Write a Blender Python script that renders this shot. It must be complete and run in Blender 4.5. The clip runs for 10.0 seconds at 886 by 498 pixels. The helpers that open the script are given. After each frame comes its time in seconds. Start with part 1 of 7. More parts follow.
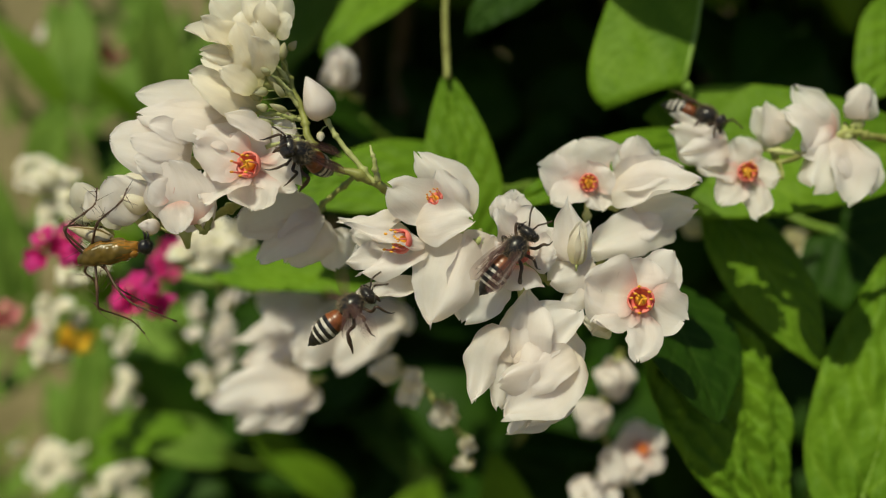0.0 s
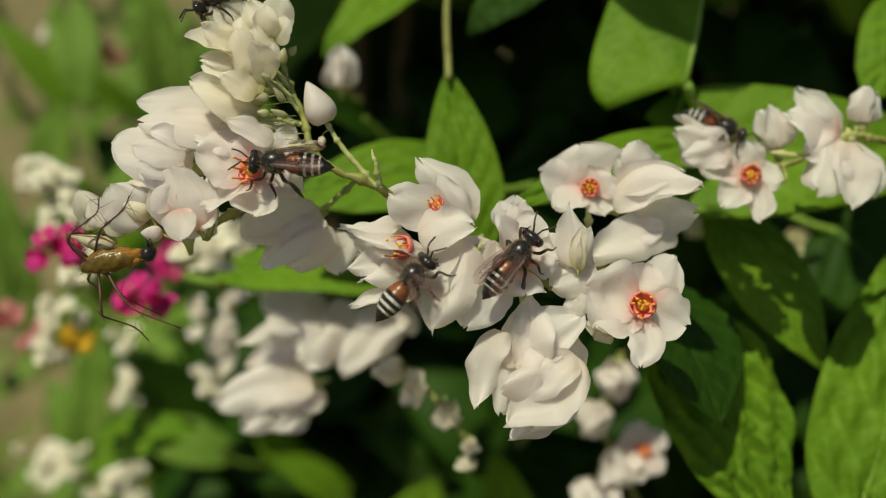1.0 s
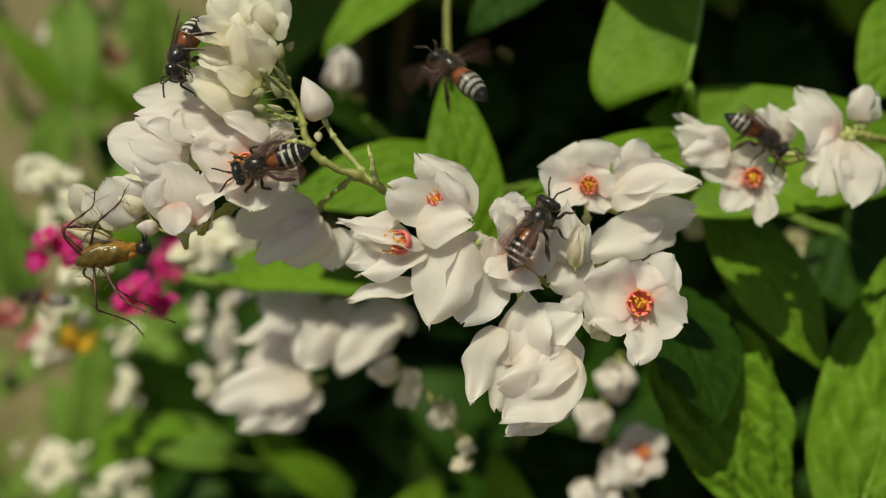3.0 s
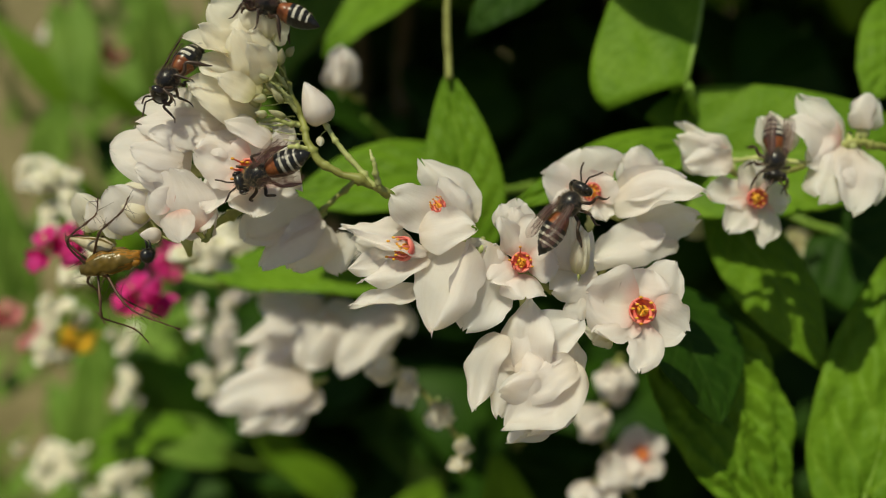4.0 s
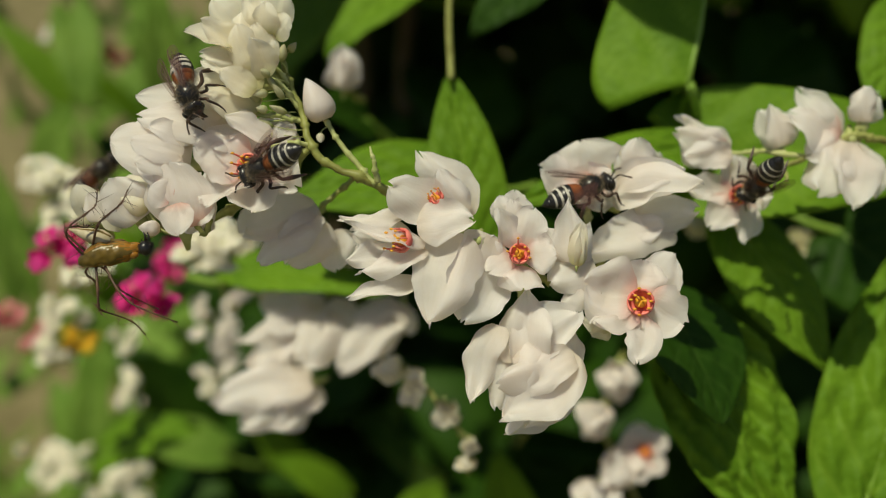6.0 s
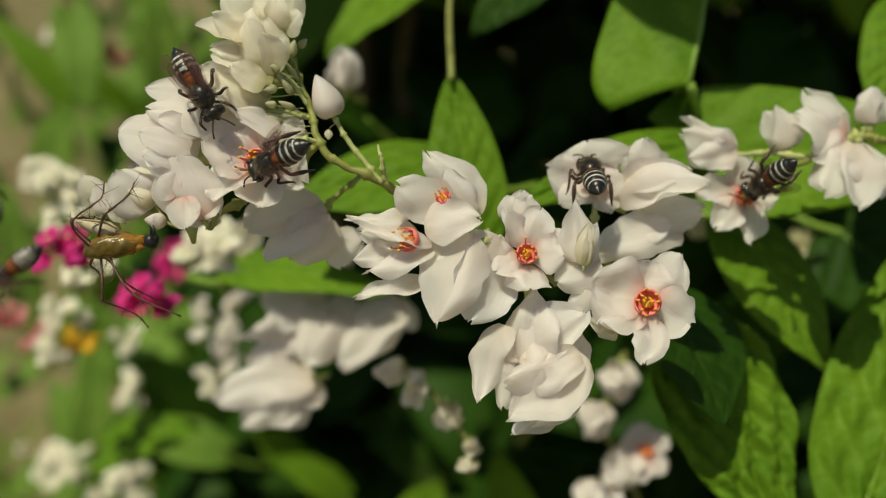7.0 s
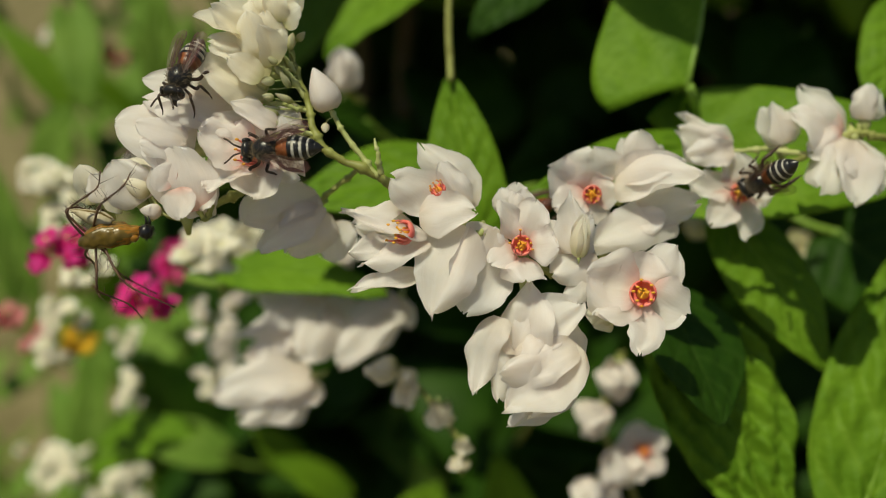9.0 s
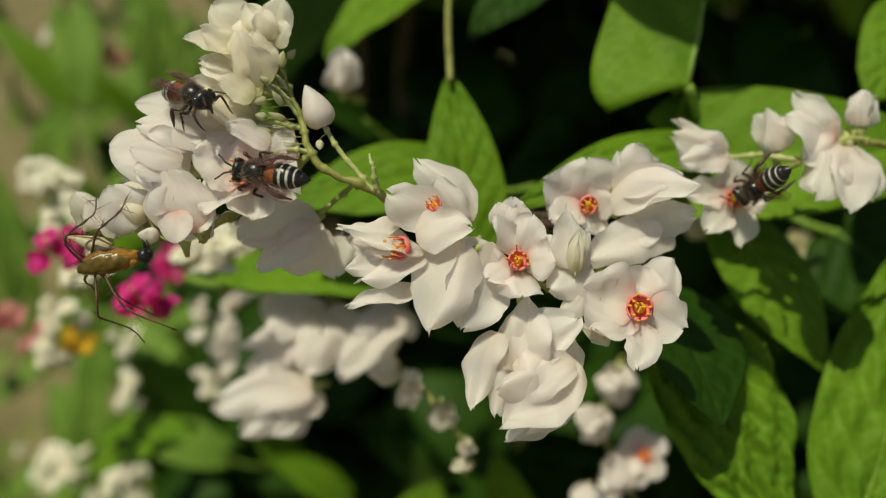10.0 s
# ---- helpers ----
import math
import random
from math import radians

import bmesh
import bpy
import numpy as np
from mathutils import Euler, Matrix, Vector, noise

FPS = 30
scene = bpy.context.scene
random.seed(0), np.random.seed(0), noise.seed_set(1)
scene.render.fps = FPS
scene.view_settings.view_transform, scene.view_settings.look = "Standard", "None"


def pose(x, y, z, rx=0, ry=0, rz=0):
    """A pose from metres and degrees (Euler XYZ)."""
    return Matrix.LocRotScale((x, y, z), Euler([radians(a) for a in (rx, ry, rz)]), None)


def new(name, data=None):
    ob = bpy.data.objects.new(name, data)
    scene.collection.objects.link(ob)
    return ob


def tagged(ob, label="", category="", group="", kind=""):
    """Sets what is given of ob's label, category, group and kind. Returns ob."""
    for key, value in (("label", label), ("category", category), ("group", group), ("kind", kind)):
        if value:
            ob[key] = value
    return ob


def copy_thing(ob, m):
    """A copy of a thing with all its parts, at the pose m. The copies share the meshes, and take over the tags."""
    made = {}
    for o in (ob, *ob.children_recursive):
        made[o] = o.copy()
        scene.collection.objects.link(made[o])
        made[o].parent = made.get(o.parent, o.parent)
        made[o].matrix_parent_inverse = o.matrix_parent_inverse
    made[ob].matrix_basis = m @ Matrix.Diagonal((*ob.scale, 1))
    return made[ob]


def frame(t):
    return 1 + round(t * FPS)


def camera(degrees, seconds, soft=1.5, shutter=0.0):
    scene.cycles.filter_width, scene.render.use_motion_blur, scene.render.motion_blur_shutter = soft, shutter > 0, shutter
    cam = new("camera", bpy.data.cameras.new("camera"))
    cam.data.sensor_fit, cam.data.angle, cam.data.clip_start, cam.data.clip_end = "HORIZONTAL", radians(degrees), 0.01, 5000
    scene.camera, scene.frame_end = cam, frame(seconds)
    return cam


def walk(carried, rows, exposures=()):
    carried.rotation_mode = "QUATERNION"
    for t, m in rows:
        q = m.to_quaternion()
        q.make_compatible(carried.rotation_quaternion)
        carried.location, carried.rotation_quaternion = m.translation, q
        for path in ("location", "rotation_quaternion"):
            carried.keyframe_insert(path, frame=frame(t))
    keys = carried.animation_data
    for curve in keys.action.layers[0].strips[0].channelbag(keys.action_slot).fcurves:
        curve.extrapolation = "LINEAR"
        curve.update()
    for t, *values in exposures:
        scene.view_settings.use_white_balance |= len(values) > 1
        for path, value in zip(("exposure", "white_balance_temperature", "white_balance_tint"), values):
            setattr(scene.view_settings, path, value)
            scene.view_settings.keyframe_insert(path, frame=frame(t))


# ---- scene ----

# The branch hangs in a frame that leans with the view: x to the right, y away, z up, in millimetres.
MM = 0.001
LEAN = pose(0, 0, 0.95, -25, 0, 0)


def plan(x, y, z, rx=0, ry=0, rz=0):
    """A pose in the world from millimetres in the leaning frame."""
    return LEAN @ pose(x * MM, y * MM, z * MM, rx, ry, rz)


# ---- camera ----
cam = camera(55, 10.0, soft=1.1, shutter=0.5)
cam.data.dof.use_dof = True
cam.data.dof.focus_distance = 0.086
cam.data.dof.aperture_fstop = 13.5
cam.data.dof.aperture_blades = 0
EXPOSURE = 0.0
walk(cam, [
    (0, LEAN @ pose(0, 0, 0, 90.000, 0, 0.000)),
    (0.5, LEAN @ pose(0, 0, 0, 90.000, 0, 0.033)),
    (1, LEAN @ pose(0, 0, 0, 90.000, 0, 0.091)),
    (1.5, LEAN @ pose(0, 0, 0, 90.000, 0, 0.129)),
    (2, LEAN @ pose(0, 0, 0, 90.000, 0, 0.139)),
    (2.5, LEAN @ pose(0, 0, 0, 90.010, 0, 0.120)),
    (4, LEAN @ pose(0, 0, 0, 90.020, 0, 0.110)),
    (4.5, LEAN @ pose(0, 0, 0, 90.020, 0, 0.120)),
    (5, LEAN @ pose(0, 0, 0, 90.010, 0, 0.149)),
    (5.5, LEAN @ pose(0, 0, 0, 90.020, 0, 0.217)),
    (7, LEAN @ pose(0, 0, 0, 90.060, 0, 0.275)),
    (7.5, LEAN @ pose(0, 0, 0, 90.070, 0, 0.324)),
    (8, LEAN @ pose(0, 0, 0, 90.098, 0, 0.305)),
    (8.5, LEAN @ pose(0, 0, 0, 90.079, 0, 0.266)),
    (9, LEAN @ pose(0, 0, 0, 90.118, 0, 0.218)),
    (9.5, LEAN @ pose(0, 0, 0, 90.108, 0, 0.199)),
    (10, LEAN @ pose(0, 0, 0, 90.132, 0, 0.189)),
], exposures=((0, EXPOSURE, 6800, 8), (10, EXPOSURE, 6800, 8)))

# ---- light ----
SUN_FROM = (LEAN.to_3x3() @ Vector((-0.26, -0.62, 0.74))).normalized()
world = bpy.data.worlds.new("sky")
scene.world = world
world.use_nodes = True
wn, wl = world.node_tree.nodes, world.node_tree.links
sky = wn.new("ShaderNodeTexSky")
sky.sky_type = "NISHITA"
sky.sun_disc = False
sky.sun_elevation = math.asin(SUN_FROM.z)
sky.sun_rotation = math.atan2(SUN_FROM.x, SUN_FROM.y)
wn["Background"].inputs["Strength"].default_value = 0.052
wl.new(sky.outputs[0], wn["Background"].inputs["Color"])
sun = new("sun", bpy.data.lights.new("sun", "SUN"))
sun.data.energy = 3.5
sun.data.angle = radians(0.6)
sun.data.color = (1.0, 0.97, 0.74)
sun.matrix_world = Matrix.Translation((0, 0, 3)) @ SUN_FROM.to_track_quat("Z", "Y").to_matrix().to_4x4()


# ---- materials ----
def nodes_of(name):
    m = bpy.data.materials.new(name)
    m.use_nodes = True
    nt = m.node_tree
    return m, nt.nodes, nt.links, nt.nodes["Principled BSDF"], nt.nodes["Material Output"]


def ramp(nd, stops):
    r = nd.new("ShaderNodeValToRGB")
    el = r.color_ramp.elements
    while len(el) < len(stops):
        el.new(0.5)
    for e, (p, c) in zip(el, stops):
        e.position, e.color = p, (*c, 1)
    return r


def noise_tex(nd, ln, scale, detail=4, coord="Object"):
    tc = nd.new("ShaderNodeTexCoord")
    n = nd.new("ShaderNodeTexNoise")
    n.inputs["Scale"].default_value = scale
    n.inputs["Detail"].default_value = detail
    ln.new(tc.outputs[coord], n.inputs["Vector"])
    return n


def mixed(nd, ln, a, b, fac, mode="MIX"):
    """Mixes two colours; each of a, b and fac is a socket or a value."""
    m = nd.new("ShaderNodeMix")
    m.data_type, m.blend_type = "RGBA", mode
    for sock, v in ((m.inputs["Factor"], fac), (m.inputs["A"], a), (m.inputs["B"], b)):
        if isinstance(v, bpy.types.NodeSocket):
            ln.new(v, sock)
        else:
            sock.default_value = v if isinstance(v, float) else (*v, 1)
    return m.outputs["Result"]


def petal_material(name, base, mid, tip, through_light=0.42):
    """Thin waxy petal: colour runs from its foot to its tip, with faint veins along it and light coming through."""
    m, nd, ln, bsdf, out = nodes_of(name)
    uv = nd.new("ShaderNodeUVMap")
    sep = nd.new("ShaderNodeSeparateXYZ")
    ln.new(uv.outputs[0], sep.inputs[0])
    r = ramp(nd, [(0.0, base), (0.30, mid), (1.0, tip)])
    ln.new(sep.outputs["Y"], r.inputs[0])
    stretch = nd.new("ShaderNodeMapping")
    stretch.inputs["Scale"].default_value = (26, 2.2, 1)
    ln.new(uv.outputs[0], stretch.inputs[0])
    vein = nd.new("ShaderNodeTexNoise")
    vein.inputs["Scale"].default_value = 1.0
    vein.inputs["Detail"].default_value = 3
    ln.new(stretch.outputs[0], vein.inputs["Vector"])
    vr = ramp(nd, [(0.30, (0.965, 0.95, 0.93)), (0.66, (1, 1, 1))])
    ln.new(vein.outputs["Fac"], vr.inputs[0])
    col = mixed(nd, ln, r.outputs[0], vr.outputs[0], 0.55, "MULTIPLY")
    blot = noise_tex(nd, ln, 420, 3)
    br = ramp(nd, [(0.3, (0.965, 0.95, 0.92)), (0.7, (1, 1, 1))])
    ln.new(blot.outputs["Fac"], br.inputs[0])
    col = mixed(nd, ln, col, br.outputs[0], 0.7, "MULTIPLY")
    info = nd.new("ShaderNodeObjectInfo")
    rr = ramp(nd, [(0.0, (0.97, 0.96, 0.94)), (1.0, (1, 1, 1))])
    ln.new(info.outputs["Random"], rr.inputs[0])
    col = mixed(nd, ln, col, rr.outputs[0], 1.0, "MULTIPLY")
    ln.new(col, bsdf.inputs["Base Color"])
    bsdf.inputs["Roughness"].default_value = 0.55
    bsdf.inputs["Specular IOR Level"].default_value = 0.3
    bsdf.subsurface_method = "BURLEY"
    bsdf.inputs["Subsurface Weight"].default_value = 0.7
    bsdf.inputs["Subsurface Radius"].default_value = (1.0, 0.85, 0.7)
    bsdf.inputs["Subsurface Scale"].default_value = 0.0016
    bump = nd.new("ShaderNodeBump")
    bump.inputs["Strength"].default_value = 0.2
    bump.inputs["Distance"].default_value = 0.0002
    ln.new(vein.outputs["Fac"], bump.inputs["Height"])
    crinkle = noise_tex(nd, ln, 1300, 6)
    fine = nd.new("ShaderNodeBump")
    fine.inputs["Strength"].default_value = 0.35
    fine.inputs["Distance"].default_value = 0.00015
    ln.new(crinkle.outputs["Fac"], fine.inputs["Height"])
    ln.new(bump.outputs[0], fine.inputs["Normal"])
    ln.new(fine.outputs[0], bsdf.inputs["Normal"])
    tr = nd.new("ShaderNodeBsdfTranslucent")
    ln.new(col, tr.inputs["Color"])
    mix = nd.new("ShaderNodeMixShader")
    mix.inputs[0].default_value = through_light
    ln.new(bsdf.outputs[0], mix.inputs[1])
    ln.new(tr.outputs[0], mix.inputs[2])
    ln.new(mix.outputs[0], out.inputs[0])
    return m


def leaf_material(name, dark, light, vein_col, through_light=0.3, gloss=0.55):
    """Leaf: mottled green, lighter ribs along the blade's own net, some light through it."""
    m, nd, ln, bsdf, out = nodes_of(name)
    n1 = noise_tex(nd, ln, 90, 5)
    r = ramp(nd, [(0.32, dark), (0.68, light)])
    ln.new(n1.outputs["Fac"], r.inputs[0])
    n2 = noise_tex(nd, ln, 1100, 3)
    r2 = ramp(nd, [(0.35, (0.82, 0.86, 0.8)), (0.65, (1, 1, 1))])
    ln.new(n2.outputs["Fac"], r2.inputs[0])
    col = mixed(nd, ln, r.outputs[0], r2.outputs[0], 0.8, "MULTIPLY")
    at = nd.new("ShaderNodeAttribute")
    at.attribute_name = "rib"
    col = mixed(nd, ln, col, vein_col, at.outputs["Fac"])
    info = nd.new("ShaderNodeObjectInfo")
    rr = ramp(nd, [(0.0, (0.82, 0.86, 0.8)), (1.0, (1, 1, 1))])
    ln.new(info.outputs["Random"], rr.inputs[0])
    col = mixed(nd, ln, col, rr.outputs[0], 1.0, "MULTIPLY")
    ln.new(col, bsdf.inputs["Base Color"])
    bsdf.inputs["Roughness"].default_value = gloss
    bsdf.inputs["Specular IOR Level"].default_value = 0.14
    cell = nd.new("ShaderNodeTexVoronoi")
    cell.feature = "DISTANCE_TO_EDGE"
    cell.inputs["Scale"].default_value = 520
    tc = nd.new("ShaderNodeTexCoord")
    ln.new(tc.outputs["Object"], cell.inputs["Vector"])
    bump = nd.new("ShaderNodeBump")
    bump.inputs["Strength"].default_value = 0.5
    bump.inputs["Distance"].default_value = 0.0004
    ln.new(cell.outputs["Distance"], bump.inputs["Height"])
    ln.new(bump.outputs[0], bsdf.inputs["Normal"])
    tr = nd.new("ShaderNodeBsdfTranslucent")
    tcol = mixed(nd, ln, col, (1.0, 1.0, 0.35), 0.6, "MULTIPLY")
    ln.new(tcol, tr.inputs["Color"])
    mix = nd.new("ShaderNodeMixShader")
    mix.inputs[0].default_value = through_light
    ln.new(bsdf.outputs[0], mix.inputs[1])
    ln.new(tr.outputs[0], mix.inputs[2])
    ln.new(mix.outputs[0], out.inputs[0])
    return m


def plain(name, a, b, scale=600, rough=0.5, spec=0.4, bump_d=0.0, sub=0.0, by_random=False):
    """A two-tone grained surface."""
    m, nd, ln, bsdf, out = nodes_of(name)
    n = noise_tex(nd, ln, scale, 5)
    r = ramp(nd, [(0.3, a), (0.7, b)])
    ln.new(n.outputs["Fac"], r.inputs[0])
    ln.new(r.outputs[0], bsdf.inputs["Base Color"])
    bsdf.inputs["Roughness"].default_value = rough
    bsdf.inputs["Specular IOR Level"].default_value = spec
    if bump_d:
        bump = nd.new("ShaderNodeBump")
        bump.inputs["Strength"].default_value = 0.6
        bump.inputs["Distance"].default_value = bump_d
        ln.new(n.outputs["Fac"], bump.inputs["Height"])
        ln.new(bump.outputs[0], bsdf.inputs["Normal"])
    return m


def wing_material():
    m, nd, ln, bsdf, out = nodes_of("wing_membrane")
    n = noise_tex(nd, ln, 500, 3)
    r = ramp(nd, [(0.3, (0.07, 0.03, 0.03)), (0.7, (0.18, 0.085, 0.085))])
    ln.new(n.outputs["Fac"], r.inputs[0])
    ln.new(r.outputs[0], bsdf.inputs["Base Color"])
    bsdf.inputs["Roughness"].default_value = 0.32
    bsdf.inputs["Specular IOR Level"].default_value = 0.35
    tp = nd.new("ShaderNodeBsdfTransparent")
    tp.inputs[0].default_value = (0.98, 0.955, 0.935, 1)
    mix = nd.new("ShaderNodeMixShader")
    mix.inputs[0].default_value = 0.30
    ln.new(tp.outputs[0], mix.inputs[1])
    ln.new(bsdf.outputs[0], mix.inputs[2])
    ln.new(mix.outputs[0], out.inputs[0])
    return m


WHITE = petal_material("white_petal", (0.86, 0.77, 0.69), (0.93, 0.875, 0.855), (0.955, 0.915, 0.91), 0.44)
CREAM = petal_material("cream_petal", (0.70, 0.66, 0.34), (0.945, 0.885, 0.72), (0.97, 0.935, 0.855), 0.46)
FAR_CREAM = petal_material("pale_blossom", (0.80, 0.74, 0.50), (0.92, 0.88, 0.74), (0.95, 0.93, 0.84), 0.2)
BLUSH = petal_material("blushed_petal", (0.91, 0.58, 0.52), (0.925, 0.85, 0.83), (0.955, 0.912, 0.905), 0.44)
PINK = petal_material("pink_petal", (0.62, 0.01, 0.16), (0.84, 0.03, 0.33), (0.90, 0.08, 0.45))
ROSE = petal_material("faded_rose_petal", (0.50, 0.10, 0.12), (0.74, 0.25, 0.27), (0.84, 0.42, 0.44))
GREENISH = petal_material("greenish_bud", (0.45, 0.50, 0.16), (0.76, 0.75, 0.46), (0.89, 0.86, 0.67), 0.5)
YELLOW = petal_material("yellow_petal", (0.7, 0.38, 0.02), (0.85, 0.55, 0.04), (0.9, 0.65, 0.08), 0.2)
RED = plain("red_stamen_cup", (0.72, 0.13, 0.11), (0.84, 0.28, 0.22), 900, 0.45)
ORANGE = plain("orange_anther", (0.70, 0.27, 0.015), (0.86, 0.48, 0.05), 900, 0.5)
STALK = plain("green_stalk", (0.17, 0.17, 0.035), (0.34, 0.37, 0.11), 700, 0.5, 0.35, 0.0001)
PALE_STALK = plain("pale_green_stalk", (0.34, 0.38, 0.12), (0.54, 0.56, 0.26), 500, 0.5, 0.35, 0.0001)
LEAF = leaf_material("vine_leaf", (0.12, 0.25, 0.014), (0.195, 0.355, 0.022), (0.215, 0.37, 0.032))
RIB = plain("leaf_rib", (0.15, 0.27, 0.03), (0.22, 0.36, 0.05), 500, 0.5)
# the vine leaf again, with the shade of the depths put into its colour
LEAF_SHADED = leaf_material("shaded_leaf", (0.018, 0.058, 0.004), (0.038, 0.10, 0.007), (0.055, 0.12, 0.015))
PALE_LEAF = leaf_material("pale_weed_leaf", (0.155, 0.30, 0.038), (0.28, 0.44, 0.08), (0.29, 0.44, 0.10))
GRASS = leaf_material("grass_blade", (0.15, 0.25, 0.03), (0.27, 0.38, 0.07), (0.28, 0.38, 0.09))
BARK = plain("vine_bark", (0.10, 0.07, 0.04), (0.22, 0.17, 0.10), 90, 0.8, 0.2, 0.0008)
SOIL = plain("soil", (0.11, 0.095, 0.04), (0.26, 0.22, 0.11), 9, 0.9, 0.1, 0.004)
BLACK = plain("black_chitin", (0.008, 0.008, 0.009), (0.022, 0.020, 0.020), 1500, 0.32, 0.5, 0.00004)
EYE = plain("dark_eye", (0.012, 0.010, 0.010), (0.03, 0.022, 0.018), 2500, 0.2, 0.5)
RUST = plain("rust_chitin", (0.13, 0.036, 0.012), (0.29, 0.088, 0.026), 1100, 0.34, 0.5, 0.00004)
BAND = plain("pale_hair_band", (0.42, 0.39, 0.33), (0.70, 0.67, 0.60), 2200, 0.8, 0.2, 0.00006)
FUZZ = plain("grey_fuzz", (0.14, 0.105, 0.07), (0.33, 0.26, 0.175), 1500, 0.8, 0.2)
LEG = plain("dark_leg", (0.018, 0.012, 0.010), (0.085, 0.045, 0.026), 1500, 0.4, 0.45)
WING = wing_material()
VEIN = plain("wing_vein", (0.05, 0.025, 0.018), (0.12, 0.07, 0.05), 900, 0.5)
AMBER = plain("amber_body", (0.22, 0.085, 0.008), (0.36, 0.16, 0.018), 500, 0.3, 0.5, 0.0001)
OLIVE = plain("olive_body", (0.07, 0.05, 0.010), (0.20, 0.125, 0.02), 500, 0.32, 0.5, 0.00005)
PALE = plain("pale_stripe", (0.36, 0.30, 0.18), (0.62, 0.55, 0.40), 900, 0.5)
SPIDER_LEG = plain("spider_leg", (0.05, 0.025, 0.018), (0.17, 0.09, 0.05), 900, 0.5)


# ---- shapes ----
def mesh_from(name, verts, faces, mats, idx=None, smooth=True):
    me = bpy.data.meshes.new(name)
    me.from_pydata([tuple(v) for v in verts], [], faces)
    for m in mats:
        me.materials.append(m)
    if idx is not None:
        me.polygons.foreach_set("material_index", idx)
    if smooth:
        me.polygons.foreach_set("use_smooth", [True] * len(faces))
    me.update()
    return me


def part(name, me, parent, m=None, label="", kind=""):
    ob = new(name, me)
    ob.parent = parent
    if m is not None:
        ob.matrix_basis = m
    return tagged(ob, label, kind=kind)


def thing(name, label, category, m, group="", kind=""):
    ob = new(name)
    ob.empty_display_size = 0.002
    ob.matrix_basis = m
    return tagged(ob, label, category, group, kind)


def sheet(fx, nu, nv, thick=None):
    """A thin shell over a grid, or a single membrane: fx(t, s) gives the front point, t along and s from -1 to 1 across."""
    front = np.array([[fx(i / nu, -1 + 2 * j / nv) for j in range(nv + 1)] for i in range(nu + 1)])
    du = np.gradient(front, axis=0)
    dv = np.gradient(front, axis=1)
    nrm = np.cross(dv, du)
    nrm /= np.linalg.norm(nrm, axis=2, keepdims=True) + 1e-12
    if thick is None:
        w = nv + 1
        return front.reshape(-1, 3), [(i * w + j, i * w + j + 1, (i + 1) * w + j + 1, (i + 1) * w + j) for i in range(nu) for j in range(nv)]
    back = front - nrm * thick
    w = nv + 1
    k = (nu + 1) * w
    verts = np.concatenate([front.reshape(-1, 3), back.reshape(-1, 3)])
    faces = []
    for i in range(nu):
        for j in range(nv):
            a = i * w + j
            faces.append((a, a + 1, a + w + 1, a + w))
            faces.append((k + a, k + a + w, k + a + w + 1, k + a + 1))
    rim = [(i * w, (i + 1) * w) for i in range(nu)] + [((i + 1) * w + nv, i * w + nv) for i in range(nu)]
    rim += [(j + 1, j) for j in range(nv)] + [(nu * w + j, nu * w + j + 1) for j in range(nv)]
    for a, b in rim:
        faces.append((a, b, k + b, k + a))
    return verts, faces


def crisp_rim(me, nu, nv):
    """Keeps the thin rim of a shell from rounding the shading of its face."""
    for i in range(2 * nu * nv, 2 * nu * nv + 2 * nu + 2 * nv):
        me.polygons[i].use_smooth = False


def add_uv(me, nu, nv):
    w = nv + 1
    k = (nu + 1) * w
    layer = me.uv_layers.new(name="UVMap")
    vi = np.zeros(len(me.loops), dtype=np.int32)
    me.loops.foreach_get("vertex_index", vi)
    vi = vi % k
    uv = np.stack([(vi % w) / nv, (vi // w) / nu], axis=1).astype(np.float32)
    layer.data.foreach_set("uv", uv.ravel())


